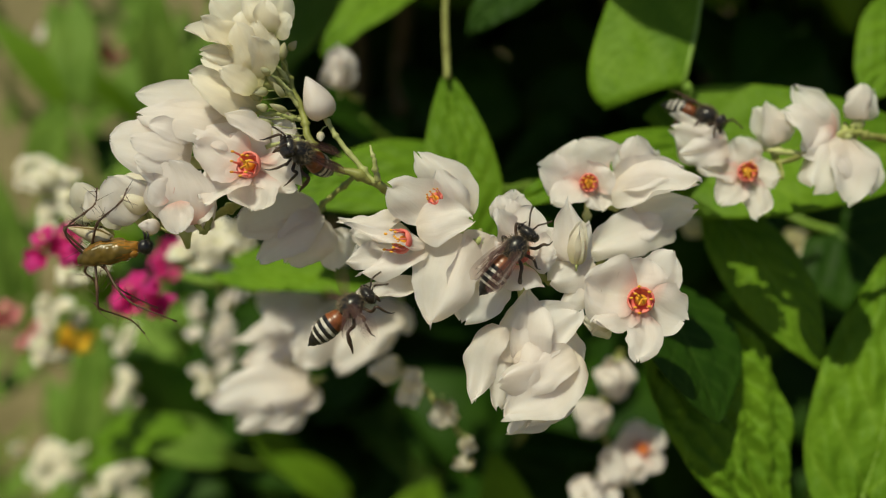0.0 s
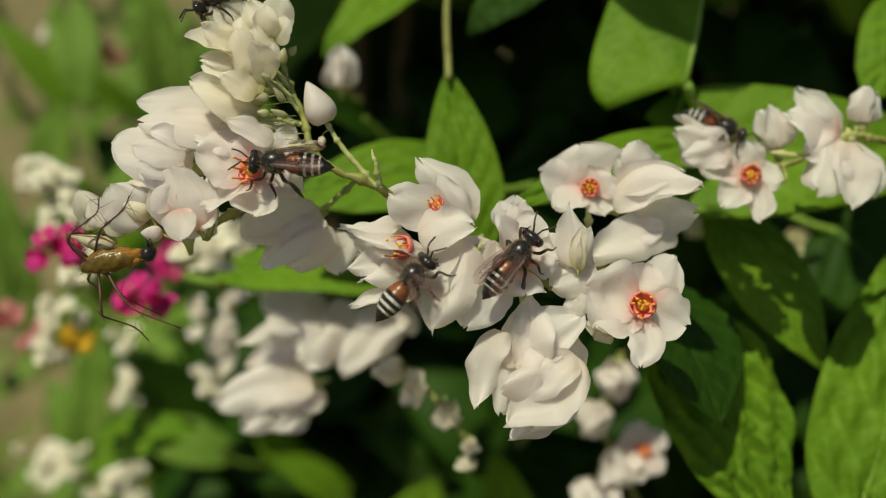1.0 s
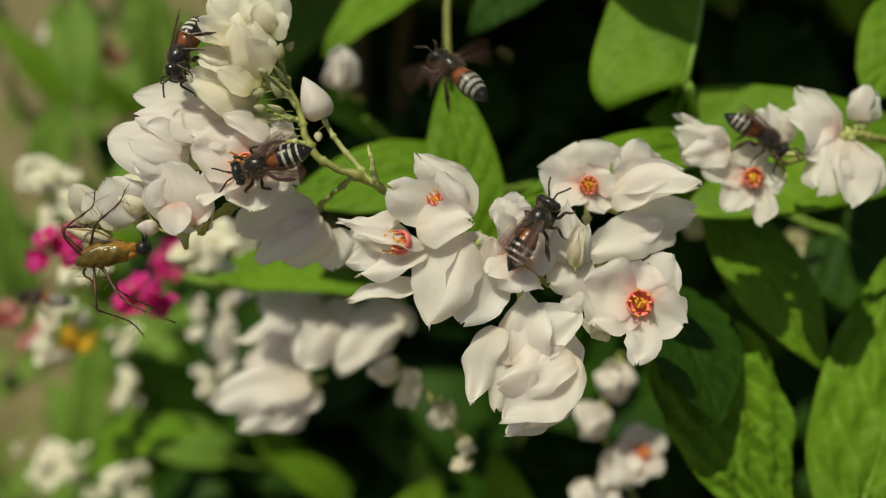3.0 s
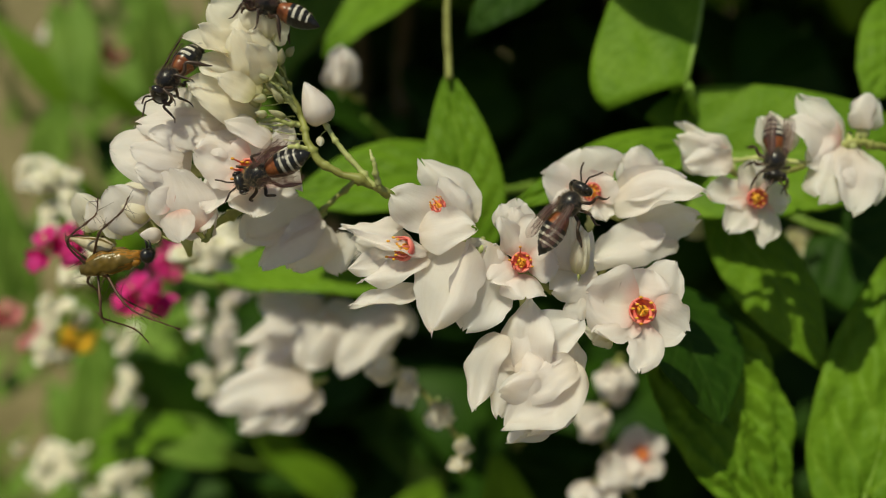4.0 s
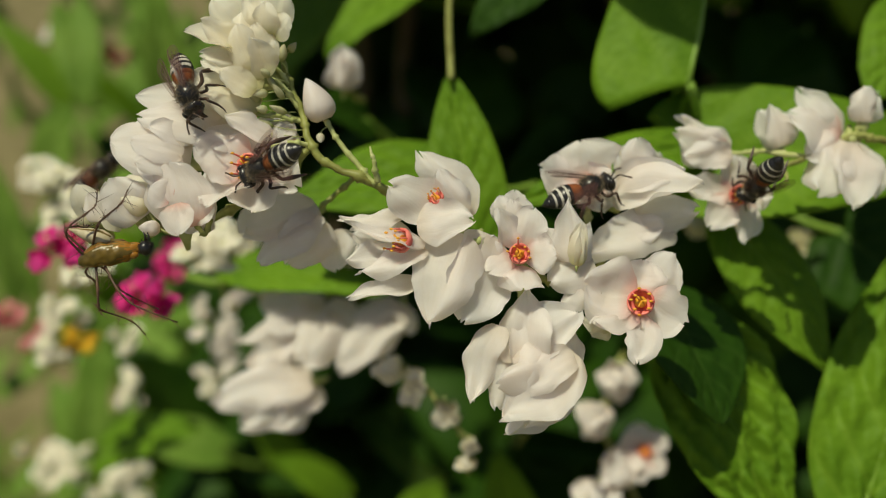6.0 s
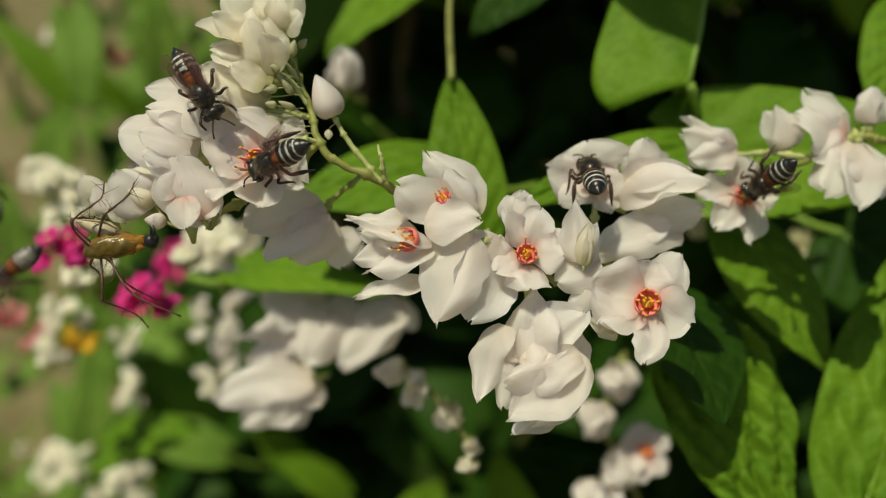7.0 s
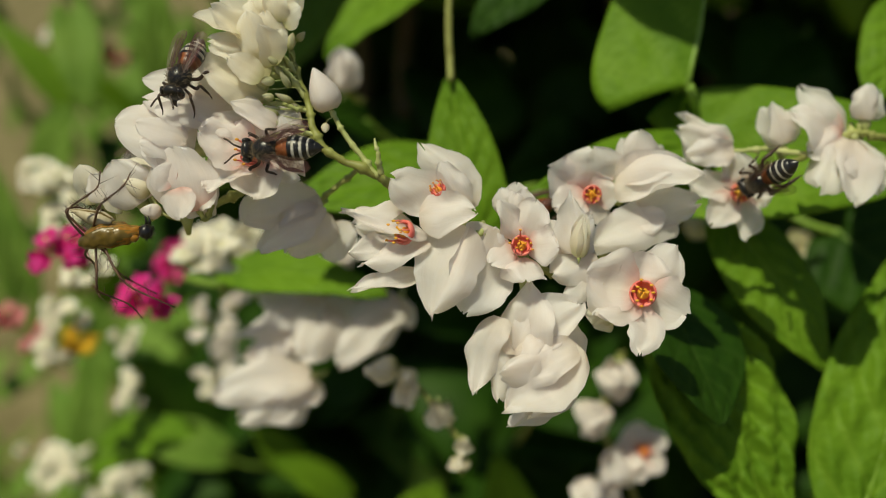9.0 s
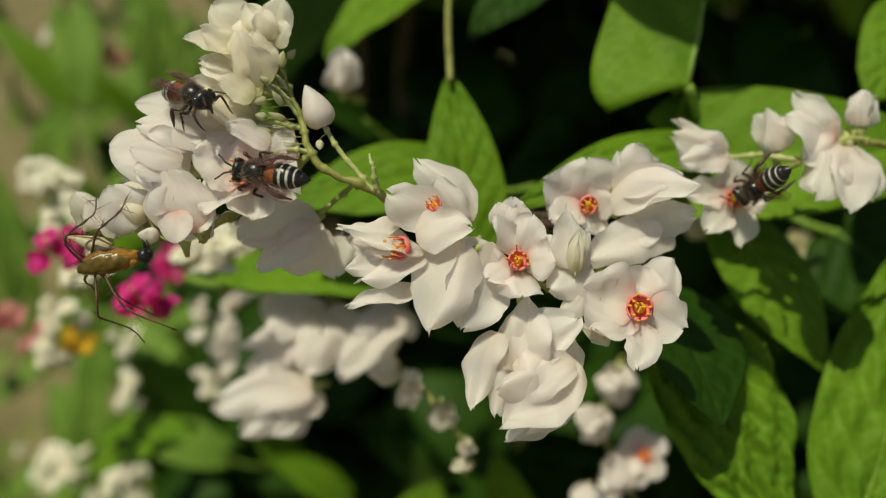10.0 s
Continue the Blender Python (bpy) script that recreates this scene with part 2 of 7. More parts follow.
def petal_mesh(length, width, mat, cup=0.35, bow=0.12, lift=0.0, full=0.75, wave=0.03, bend=0.0, point=0.0, wild=1.0, seed=0, nu=20, nv=16):
    """An ovate petal in metres along +y, face towards +z. cup: edges raised; bow: the middle raised;
    lift: the tip turned up; full: below 1 broad near the foot, above 1 broad near the tip; bend: its midline
    curved to the right; point: a sharper tip; wild: how far chance warps it."""
    rng = random.Random(seed)
    p1, p2, p3 = (rng.uniform(0, 6.28) for _ in range(3))
    notch = rng.uniform(-0.02, 0.07) * (1 - point)
    skew = rng.uniform(-0.12, 0.12) * wild
    asym, twist = rng.uniform(-0.16, 0.16) * wild, rng.uniform(-0.45, 0.45) * min(1, wave / 0.03) * wild
    flare, ruffle = rng.uniform(-0.35, 0.35), rng.uniform(0.03, 0.10) * (0.4 + 0.6 * wild)
    cup, bow, wave = cup * (0.6 if cup > 0 else 0.28), bow * 0.4, wave * (1.2 + 0.9 * wild)
    keel, s0 = rng.uniform(-0.38, 0.38), rng.uniform(-0.45, 0.45)
    keel2, s2 = rng.uniform(-0.3, 0.3), rng.choice((-0.7, 0.7))
    rolls = (rng.uniform(-0.9, 0.7), rng.uniform(-0.9, 0.7))
    starts = (rng.uniform(0.5, 0.72), rng.uniform(0.5, 0.72))
    edgy = min(1, wave / 0.06)
    pleat, crimp = rng.uniform(0.03, 0.10) * edgy, rng.uniform(0.05, 0.25) * edgy ** 2

    def ridge(d, soft=0.16):
        return math.sqrt(d * d + soft * soft)

    def f(t, s):
        tt = 0.012 + 0.985 * t
        hw = width / 2 * (math.sin(math.pi * tt ** full) ** (0.5 + (0.8 * point - 0.06) * t * t) * (1 + ruffle * math.sin(6.5 * t + p2 + (2 if s > 0 else 0))) + 0.16 * (1 - t) ** 2)
        k = 1 if s > 0 else 0
        hw *= 1 + edgy * (0.22 * noise.noise((t * 3.1 + p1 * 7, k * 9.3, p2)) + 0.10 * noise.noise((t * 8.3 + p3 * 7, k * 5.1, p1)))
        x = s * hw * (1 + asym * (1 if s > 0 else -1)) + skew * width * t * t + bend * length * 4 * t * (1 - t)
        y = t * length * (1 - notch * math.exp(-(s / 0.35) ** 2) * t ** 6 + edgy * 0.12 * t ** 4 * noise.noise((s * 2.1 + p2 * 5, p3, 1.0)))
        z = bow * length * 4 * t * (1 - t) + lift * length * t ** 3
        z += cup * hw * (s * s - 0.25)
        z -= 0.05 * hw * math.exp(-(s / 0.16) ** 2) + flare * 0.5 * hw * abs(s) ** 4 * (0.4 + 0.6 * math.sin(p3 + 3 * t + (1.5 if s > 0 else 0)))
        z += wave * length * s * abs(s) * math.sin(5.2 * t + p1 + 1.2 * s) + 0.4 * wave * length * math.sin(7 * t + 2.1 * s + p2)
        z += wave * 0.5 * length * math.sin(11 * t + p3) * abs(s) ** 3
        z += wave * 0.28 * length * math.sin(17 * t + p2 + 4 * s) * abs(s) ** 5
        z += wave * 1.9 * length * noise.noise((s * 1.3 + p1 * 5, t * 2.1 + p2 * 5, p3)) * (0.35 + 0.65 * abs(s)) * min(1, 3 * t)
        z += hw * (keel * (0.6 - ridge(s - s0 * (0.4 + t))) + keel2 * max(0, 0.35 - ridge(s - s2)) * math.sin(3 * t)) * min(1, 2.5 * t) * min(1, wave / 0.04)
        z += edgy * rolls[k] * hw * max(0, abs(s) - starts[k] - 0.12 * math.sin(4 * t + p2 + 3 * k)) ** 1.5 * 1.6 * min(1, 2 * t)
        z += pleat * hw * math.sin(4.6 * s + 1.3 * t + p3) * min(1, 2 * t) + crimp * length * max(0, t - 0.62) * math.sin(3.4 * s + p1)
        a = twist * (t - 0.25)
        return (x * math.cos(a) - z * math.sin(a) * 0.6, y, z + x * math.sin(a))

    verts, faces = sheet(f, nu, nv)
    me = mesh_from("petal", verts, faces, [mat])
    add_uv(me, nu, nv)
    return me


def aim(base, tip, face):
    """A pose at base (millimetres) with +y towards tip and +z as near to face as can be."""
    b, t = Vector(base), Vector(tip)
    y = (t - b).normalized()
    z = Vector(face)
    z = z - y * z.dot(y)
    if z.length < 1e-4:
        z = y.orthogonal()
    z.normalize()
    x = y.cross(z)
    m = Matrix((x, y, z)).transposed().to_4x4()
    m.translation = b * MM
    return m, (t - b).length * MM


count = [0]


def petal(flower, base, tip, width, face=(0, -1, 0.2), mat=None, cup=0.3, bow=0.1, lift=0.0, full=0.75, wave=0.03, bend=0.0, point=0.0, wild=1.0, res=(20, 16)):
    count[0] += 1
    m, length = aim(base, tip, face)
    me = petal_mesh(length, width * 1.1 * MM, mat or WHITE, cup, bow, lift, full, wave, bend, point, wild, count[0], *res)
    return part("petal", me, flower, m)


def tube(points, radii, sides=7, caps=True):
    """A round tube through points in millimetres."""
    pts = [Vector(p) * MM for p in points]
    verts, faces = [], []
    up = Vector((0.13, 0.31, 0.94))
    for i, p in enumerate(pts):
        d = (pts[min(i + 1, len(pts) - 1)] - pts[max(i - 1, 0)]).normalized()
        a = d.cross(up).normalized() if abs(d.dot(up)) < 0.98 else d.orthogonal().normalized()
        b = d.cross(a)
        r = radii[i] * MM if isinstance(radii, (list, tuple)) else radii * MM
        for j in range(sides):
            an = 2 * math.pi * j / sides
            verts.append(p + a * (r * math.cos(an)) + b * (r * math.sin(an)))
    for i in range(len(pts) - 1):
        for j in range(sides):
            q = (j + 1) % sides
            faces.append((i * sides + j, i * sides + q, (i + 1) * sides + q, (i + 1) * sides + j))
    if caps:
        faces.append(tuple(range(sides))[::-1])
        n = (len(pts) - 1) * sides
        faces.append(tuple(n + j for j in range(sides)))
    return verts, faces


def smooth_line(points, n=5):
    """Catmull-Rom through the points."""
    p = [Vector(q) for q in points]
    p = [p[0] * 2 - p[1]] + p + [p[-1] * 2 - p[-2]]
    out = []
    for i in range(1, len(p) - 2):
        for k in range(n):
            t = k / n
            a, b, c, d = p[i - 1], p[i], p[i + 1], p[i + 2]
            out.append(0.5 * (2 * b + (c - a) * t + (2 * a - 5 * b + 4 * c - d) * t * t + (3 * b - a - 3 * c + d) * t ** 3))
    out.append(p[-2])
    return out


def stalk(parent, points, r0, r1, mat=None, name="stem", knots=True, label=""):
    line = smooth_line(points, 10)
    if knots:
        line = [p + Vector((noise.noise(p * 0.8), 0, noise.noise(p * 0.8 + Vector((7, 0, 0))))) * 0.5 * r0 for p in line]
    n = len(line)
    rad = [r0 + (r1 - r0) * i / (n - 1) for i in range(n)]
    if knots:
        rad = [r * (1 + 0.75 * max(0, math.sin(i * 0.83 + 9 * r0)) ** 12 + 0.3 * noise.noise((i * 0.7, 31 * r0, points[0][0]))) for i, r in enumerate(rad)]
    v, f = tube(line, rad, 9)
    return part(name, mesh_from(name, v, f, [mat or STALK]), parent, label=label)


def joined(pieces):
    verts, faces = [], []
    for v, f in pieces:
        k = len(verts)
        verts += [tuple(q) for q in v]
        faces += [tuple(i + k for i in g) for g in f]
    return verts, faces


def ball(centre, radii, nu=12, nv=16, turn=None):
    """An ellipsoid in millimetres."""
    verts, faces = [], []
    c = Vector(centre)
    for i in range(nu + 1):
        th = math.pi * i / nu
        for j in range(nv):
            ph = 2 * math.pi * j / nv
            v = Vector((radii[0] * math.cos(th), radii[1] * math.sin(th) * math.cos(ph), radii[2] * math.sin(th) * math.sin(ph)))
            if turn is not None:
                v = turn @ v
            verts.append((c + v) * MM)
    for i in range(nu):
        for j in range(nv):
            q = (j + 1) % nv
            faces.append((i * nv + j, (i + 1) * nv + j, (i + 1) * nv + q, i * nv + q))
    return verts, faces


def lathe(stations, sides=20, spin=None):
    """Rings along -x: stations of (x, radius across, radius high, z), in millimetres."""
    verts, faces = [], []
    for x, ry, rz, z in stations:
        for j in range(sides):
            a = 2 * math.pi * j / sides
            verts.append(Vector((x, ry * math.cos(a), z + rz * math.sin(a))) * MM)
    for i in range(len(stations) - 1):
        for j in range(sides):
            q = (j + 1) % sides
            faces.append((i * sides + j, i * sides + q, (i + 1) * sides + q, (i + 1) * sides + j))
    faces.append(tuple(range(sides))[::-1])
    n = (len(stations) - 1) * sides
    faces.append(tuple(n + j for j in range(sides)))
    return verts, faces


# ---- flowers ----
def flower(spray, at, face, mat=None, size=1.0):
    """The foot of a flower: a small green cup on which petals and stamens stand."""
    n = Vector(face).normalized()
    c = Vector(at)
    v, f = tube([c - n * 2.6 * size, c - n * 1.5 * size, c - n * 0.5 * size, c], [0.25 * size, 0.45 * size, 0.8 * size, 0.5 * size], 9)
    return part("flower", mesh_from("flower", v, f, [mat or PALE_STALK]), spray)


def stamens(fl, at, face, r, seed=1, reach=1.0):
    """The red cup in a flower's heart, its eight filaments with orange heads, and the pale ovary."""
    rng = random.Random(seed)
    n = Vector(face).normalized()
    a = n.orthogonal().normalized()
    b = n.cross(a)
    c = Vector(at)
    sides, prof = 16, [(0.35, -0.25), (0.75, -0.1), (0.98, 0.2), (1.0, 0.45), (0.86, 0.5), (0.78, 0.3), (0.5, 0.05), (0.05, 0.0)]
    verts, faces = [], []
    for k, (pr, ph) in enumerate(prof):
        for j in range(sides):
            an = 2 * math.pi * j / sides
            jag = 0.16 * (j % 2) if k in (3, 4) else 0
            verts.append((c + (a * math.cos(an) + b * math.sin(an)) * r * pr + n * r * (ph + jag)) * MM)
    for k in range(len(prof) - 1):
        for j in range(sides):
            q = (j + 1) % sides
            faces.append((k * sides + j, k * sides + q, (k + 1) * sides + q, (k + 1) * sides + j))
    part("stamen_cup", mesh_from("stamen_cup", verts, faces, [RED]), fl, label="coral red stamen cup")
    for j in range(8):
        an = 2 * math.pi * (j + rng.uniform(-0.2, 0.2)) / 8
        o = a * math.cos(an) + b * math.sin(an)
        rr = rng.uniform(0.25, 0.8) * reach
        p0 = c + o * r * 0.8 + n * r * 0.4
        p1 = c + o * r * (0.7 + 0.3 * rr) + n * r * (0.8 + 0.2 * rr)
        p2 = c + o * r * (0.45 + 0.75 * rr * rng.uniform(0.4, 1.2)) + n * r * (1.0 + 0.6 * rr)
        v, f = tube([p0, p1, p2], [r * 0.10, r * 0.075, r * 0.06], 6)
        v2, f2 = ball(p2 + n * r * 0.05, (r * 0.15, r * 0.10, r * 0.10), 5, 7)
        k = len(v)
        idx = [0] * len(f) + [1] * len(f2)
        me = mesh_from("stamen", list(v) + list(v2), list(f) + [tuple(i + k for i in g) for g in f2], [RED, ORANGE], idx)
        part("stamen", me, fl)
    pieces = [ball(c + n * r * 0.35, (r * 0.45, r * 0.42, r * 0.45), 6, 9)]
    for j in range(3):
        an = 2 * math.pi * j / 3 + 0.4
        o = a * math.cos(an) + b * math.sin(an)
        pieces.append(tube([c + n * r * 0.5, c + o * r * 0.25 + n * r * 0.95, c + o * r * 0.4 + n * r * 1.1], [r * 0.09, r * 0.07, r * 0.09], 6))
    v, f = joined(pieces)
    part("pistil", mesh_from("pistil", v, f, [ORANGE]), fl)


def open_flower(spray, at, face, radius, mat=None, seed=0, spread=0.25, red=True, res=(10, 8)):
    """An open flower of five petals round its heart."""
    rng = random.Random(seed)
    n = Vector(face).normalized()
    a = n.orthogonal().normalized()
    b = n.cross(a)
    c = Vector(at)
    fl = flower(spray, at, face)
    for j in range(5):
        an = 2 * math.pi * (j + rng.uniform(-0.15, 0.15)) / 5 + seed
        o = a * math.cos(an) + b * math.sin(an)
        big = rng.uniform(0.85, 1.1) * radius
        petal(fl, c + o * 0.15 * radius, c + o * big + n * spread * radius * rng.uniform(0.5, 1.5), big * rng.uniform(0.75, 1.0), n + o * -0.2, mat or BLUSH, 0.3, -0.06, -0.1, 0.95, 0.04, res=res)
    if red:
        stamens(fl, c + n * 0.05 * radius, face, radius * 0.22, seed)
    return fl


def closed_flower(spray, at, axis, length, width, mat=None, seed=0, petals=4, res=(10, 8), loose=1.0):
    """A closed, hanging flower: broad petals that lap round one another."""
    rng = random.Random(seed)
    n = Vector(axis).normalized()
    a = n.orthogonal().normalized()
    b = n.cross(a)
    c = Vector(at)
    fl = flower(spray, at, axis, size=min(1.0, width / 7))
    for j in range(petals):
        an = 2 * math.pi * (j + rng.uniform(-0.2, 0.2)) / petals + seed * 1.7
        o = a * math.cos(an) + b * math.sin(an)
        l = length * rng.uniform(0.8, 1.05)
        petal(fl, c + o * width * 0.08, c + n * l + o * width * rng.uniform(-0.05, 0.3) * loose, width * rng.uniform(0.85, 1.1), o, mat or WHITE,
              -0.5, 0.16, 0.12 * rng.uniform(-1, 1) * loose, rng.uniform(0.65, 0.85), 0.06 * loose, res=res)
    return fl


def bud(spray, at, axis, length, width, mat=None, seed=0, foot=None, heavy=0.0):
    """A small closed bud of three keeled petals on its short stalk."""
    n = Vector(axis).normalized()
    a = n.orthogonal().normalized()
    b = n.cross(a)
    c = Vector(at)
    pts = [Vector(foot), (Vector(foot) + c) / 2 + a * 0.2, c] if foot is not None else [c - n * length * 0.5, c - n * length * 0.2, c]
    v, f = tube(smooth_line(pts, 4), width * 0.07, 7)
    v2, f2 = ball(c + n * length * 0.42, (length * 0.38, width * 0.36, width * 0.36), 8, 10, n.to_track_quat("X", "Z").to_matrix())
    k = len(v)
    me = mesh_from("bud", list(v) + list(v2), list(f) + [tuple(i + k for i in g) for g in f2], [PALE_STALK, mat or CREAM], [0] * len(f) + [1] * len(f2))
    bd = part("bud", me, spray)
    for j in range(3):
        an = 2 * math.pi * j / 3 + seed * 2.3
        turn = math.radians(95)
        grow = 1.0 + 0.035 * j

        def f(t, q, an=an, grow=grow):
            r = width / 2 * grow * (math.sin(math.pi * (0.03 + 0.955 * t) ** (0.72 - 0.24 * heavy)) ** 0.8 + 0.10 * (1 - t) ** 2)
            r *= 1.0 + (0.07 + 0.22 * heavy * (1 - t)) * math.cos(q * turn) ** 6 - (0.05 + 0.12 * heavy) * abs(q) ** 3
            th = an + q * turn * (1 - 0.25 * t)
            return (r * math.cos(th) * MM, t * length * MM, r * math.sin(th) * MM)

        me = mesh_from("petal", *sheet(f, 14, 14), [mat or CREAM])
        add_uv(me, 14, 14)
        rot = Matrix((a, n, b)).transposed().to_4x4()
        rot.translation = c * MM
        part("petal", me, bd, rot)
    return bd


# ---- leaves ----
def leaf_shell(length, width, fold=0.12, bow=0.06, quilt=0.5, lobe=0.14, ribs=6, broad=0.62, nu=44, nv=32, droop=0.0, wavy=0.012, seed=0, cells=0.0):
    rng = random.Random(seed)
    p1, p2 = rng.uniform(0, 6), rng.uniform(0, 6)

    def f(t, s):
        tt = 0.02 + 0.975 * t
        hw = width / 2 * (math.sin(math.pi * tt ** broad) ** 0.7)
        x = s * hw
        y = t * length - lobe * length * abs(s) ** 1.4 * (1 - t) ** 3
        q = t * ribs - abs(s) * 1.9
        z = fold * abs(x) + bow * length * 4 * t * (1 - t) + droop * length * t * t
        z += quilt * (0.0003 if cells else 0.001) * abs(math.sin(math.pi * q)) ** 0.7 * min(1, abs(s) * 4) * (1 - abs(s) ** 4)
        if cells:
            # pillows between the net of small veins
            c = cells * MM
            d = noise.voronoi((x / c + 0.35 * math.sin(y / c), y / c * 0.8 + 3 * p1, p2))[0]
            z += quilt * 0.00028 * min(1, 1.6 * (d[1] - d[0])) ** 0.6 * (0.7 + 0.5 * noise.noise((x / c * 0.3, y / c * 0.3, p1)))
        z += quilt * 0.00035 * math.sin(19 * t + 3 * s + p1) * math.sin(15 * s + p2)
        z += wavy * length * abs(s) ** 3 * math.sin(9 * t + p1 + 2 * s)
        return (x, y, z)

    verts, faces = sheet(f, nu, nv, 0.00022)
    w = nv + 1
    rib = np.zeros(((nu + 1), w), dtype=np.float32)
    for i in range(nu + 1):
        for j in range(w):
            t, s = i / nu, -1 + 2 * j / nv
            q = (t * ribs - abs(s) * 1.9) % 1.0
            rib[i, j] = max(1.0 if j == nv // 2 else 0.0, 0.75 * max(0, 1 - min(q, 1 - q) / 0.10))
    return verts, faces, np.concatenate([rib.ravel(), rib.ravel()])


def vine_leaf(base, tip, width, face, label, mat=None, stem_to=None, group="vine leaves", **kw):
    """One heart-shaped leaf: blade, midrib and stalk."""
    root = plan(*base)
    ob = thing("vine_leaf", label, "leaf", root, group)
    m, length = aim((0, 0, 0), Vector(tip) - Vector(base), face)
    verts, faces, rib = leaf_shell(length, width * MM, **kw)
    me = mesh_from("blade", verts, faces, [mat or LEAF])
    me.attributes.new("rib", "FLOAT", "POINT").data.foreach_set("value", rib)
    nu, nv = kw.get("nu", 44), kw.get("nv", 32)
    crisp_rim(me, nu, nv)
    part("blade", me, ob, m)
    mid = [verts[i * (nv + 1) + nv // 2] / MM - np.array((0, 0, 0.35)) for i in range(0, nu + 1, 4)]
    v, f = tube(mid, [0.38 * (1 - 0.8 * i / len(mid)) + 0.05 for i in range(len(mid))], 7)
    part("midrib", mesh_from("midrib", v, f, [RIB]), ob, m)
    end = Vector(stem_to) - Vector(base) if stem_to is not None else (Vector(base) - Vector(tip)).normalized() * 14 + Vector((0, 8, -3))
    v, f = tube(smooth_line([(0, 0, 0), end * 0.5 + Vector((1, 0, -1.5)), end], 5), 0.65, 8)
    part("leaf_stalk", mesh_from("leaf_stalk", v, f, [RIB]), ob)
    return ob


# ---- ground ----
def ground():
    n = 90
    xs = [math.copysign(abs(i / n) ** 4 * 600 + abs(i / n) * 4, i) for i in range(-n, n + 1)]
    w = len(xs)
    verts = []
    for y in xs:
        for x in xs:
            near = math.exp(-(x * x + y * y) / 30)
            verts.append((x, y + 1.5, 0.05 * near * noise.noise((x * 1.3, y * 1.3, 0)) + 0.02 * near * noise.noise((x * 6, y * 6, 3))))
    faces = [(i * w + j, i * w + j + 1, (i + 1) * w + j + 1, (i + 1) * w + j) for i in range(w - 1) for j in range(w - 1)]
    ob = new("ground", mesh_from("ground", verts, faces, [SOIL]))
    return tagged(ob, "dry brown soil with patches of low grass", "ground", kind="structure")


ground()


def scatter(name, label, category, mat, places, length, width, seed, droop=(-0.3, 0.1), upright=0.6):
    """Many small leaves or blades, too many to count, in one mesh. places: centre and half-size boxes in the leaning frame."""
    rng = random.Random(seed)
    verts, faces, ribs = [], [], []
    for (cx, cy, cz), (hx, hy, hz), n in places:
        for _ in range(n):
            b = Vector((cx + rng.uniform(-hx, hx), cy + rng.uniform(-hy, hy), cz + rng.uniform(-hz, hz)))
            d = Vector((rng.uniform(-1, 1), rng.uniform(-0.7, 0.5), rng.uniform(-0.6, 1.2) * (1 - upright) + upright)).normalized()
            l, w = length * rng.uniform(0.6, 1.3), width * rng.uniform(0.7, 1.2)
            m, ln = aim(b, b + d * l, (rng.uniform(-0.6, 0.6), -0.8, rng.uniform(0.2, 1.0)))
            v, f, rb = leaf_shell(ln, w * MM, rng.uniform(-0.25, 0.1), rng.uniform(-0.05, 0.12), 0.25, 0.1, 5, 0.62, 8, 6, rng.uniform(*droop), 0.02, rng.random())
            k = len(verts)
            m2 = LEAN @ m
            verts += [m2 @ Vector(q) for q in v]
            faces += [tuple(i + k for i in g) for g in f]
            ribs.append(rb * 0.4)
    me = mesh_from(name, verts, faces, [mat])
    me.attributes.new("rib", "FLOAT", "POINT").data.foreach_set("value", np.concatenate(ribs).astype(np.float32))
    return tagged(new(name, me), label, category, kind="stuff")


# the vine's own depth: leaves behind the branch, coloured dark for shade, an unseen canopy above it, and the hedge down
# to the soil
scatter("vine_thicket", "dense vine leaves behind the flowers, coloured dark for deep shade", "foliage", LEAF_SHADED,
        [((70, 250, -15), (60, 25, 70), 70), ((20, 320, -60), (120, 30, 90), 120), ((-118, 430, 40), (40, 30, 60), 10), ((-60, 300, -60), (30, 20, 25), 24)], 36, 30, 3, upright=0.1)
# unseen leaves overhead, added to keep the sun off the foliage behind
scatter("vine_canopy", "unseen vine leaves added overhead to shade the foliage behind", "foliage", LEAF,
        [((45, 205, 112), (115, 50, 10), 260), ((50, 285, 132), (140, 55, 10), 300), ((60, 370, 158), (170, 60, 10), 300), ((70, 470, 190), (200, 70, 12), 260)], 46, 40, 5, upright=0.0)
scatter("hedge", "wall of vine foliage behind", "foliage", LEAF_SHADED,
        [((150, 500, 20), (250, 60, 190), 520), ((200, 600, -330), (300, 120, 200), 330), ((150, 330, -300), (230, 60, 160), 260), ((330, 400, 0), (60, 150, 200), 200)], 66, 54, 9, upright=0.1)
scatter("undergrowth", "sunlit weeds and leaves low behind", "foliage", LEAF,
        [((-62, 380, -105), (40, 50, 35), 45), ((-10, 360, -135), (70, 40, 20), 50), ((-120, 400, 0), (45, 40, 70), 20)], 44, 17, 11, upright=0.5)
scatter("weeds", "pale green weeds growing over the soil", "weeds", PALE_LEAF,
        [((-330, 720, 90), (170, 60, 120), 44), ((-100, 330, -85), (35, 30, 18), 26), ((-8, 300, -82), (25, 25, 14), 16), ((-210, 520, -120), (70, 50, 120), 60), ((-160, 560, 80), (100, 60, 100), 60), ((-270, 640, 180), (130, 60, 110), 50), ((-120, 400, 0), (45, 40, 70), 30)], 48, 15, 17, upright=0.75)
scatter("grass", "sparse green and straw-coloured grass on the soil", "grass", GRASS,
        [((-520, 1560, -540), (700, 600, 60), 300), ((-430, 1150, -300), (400, 150, 160), 50)], 150, 26, 13, upright=0.6)


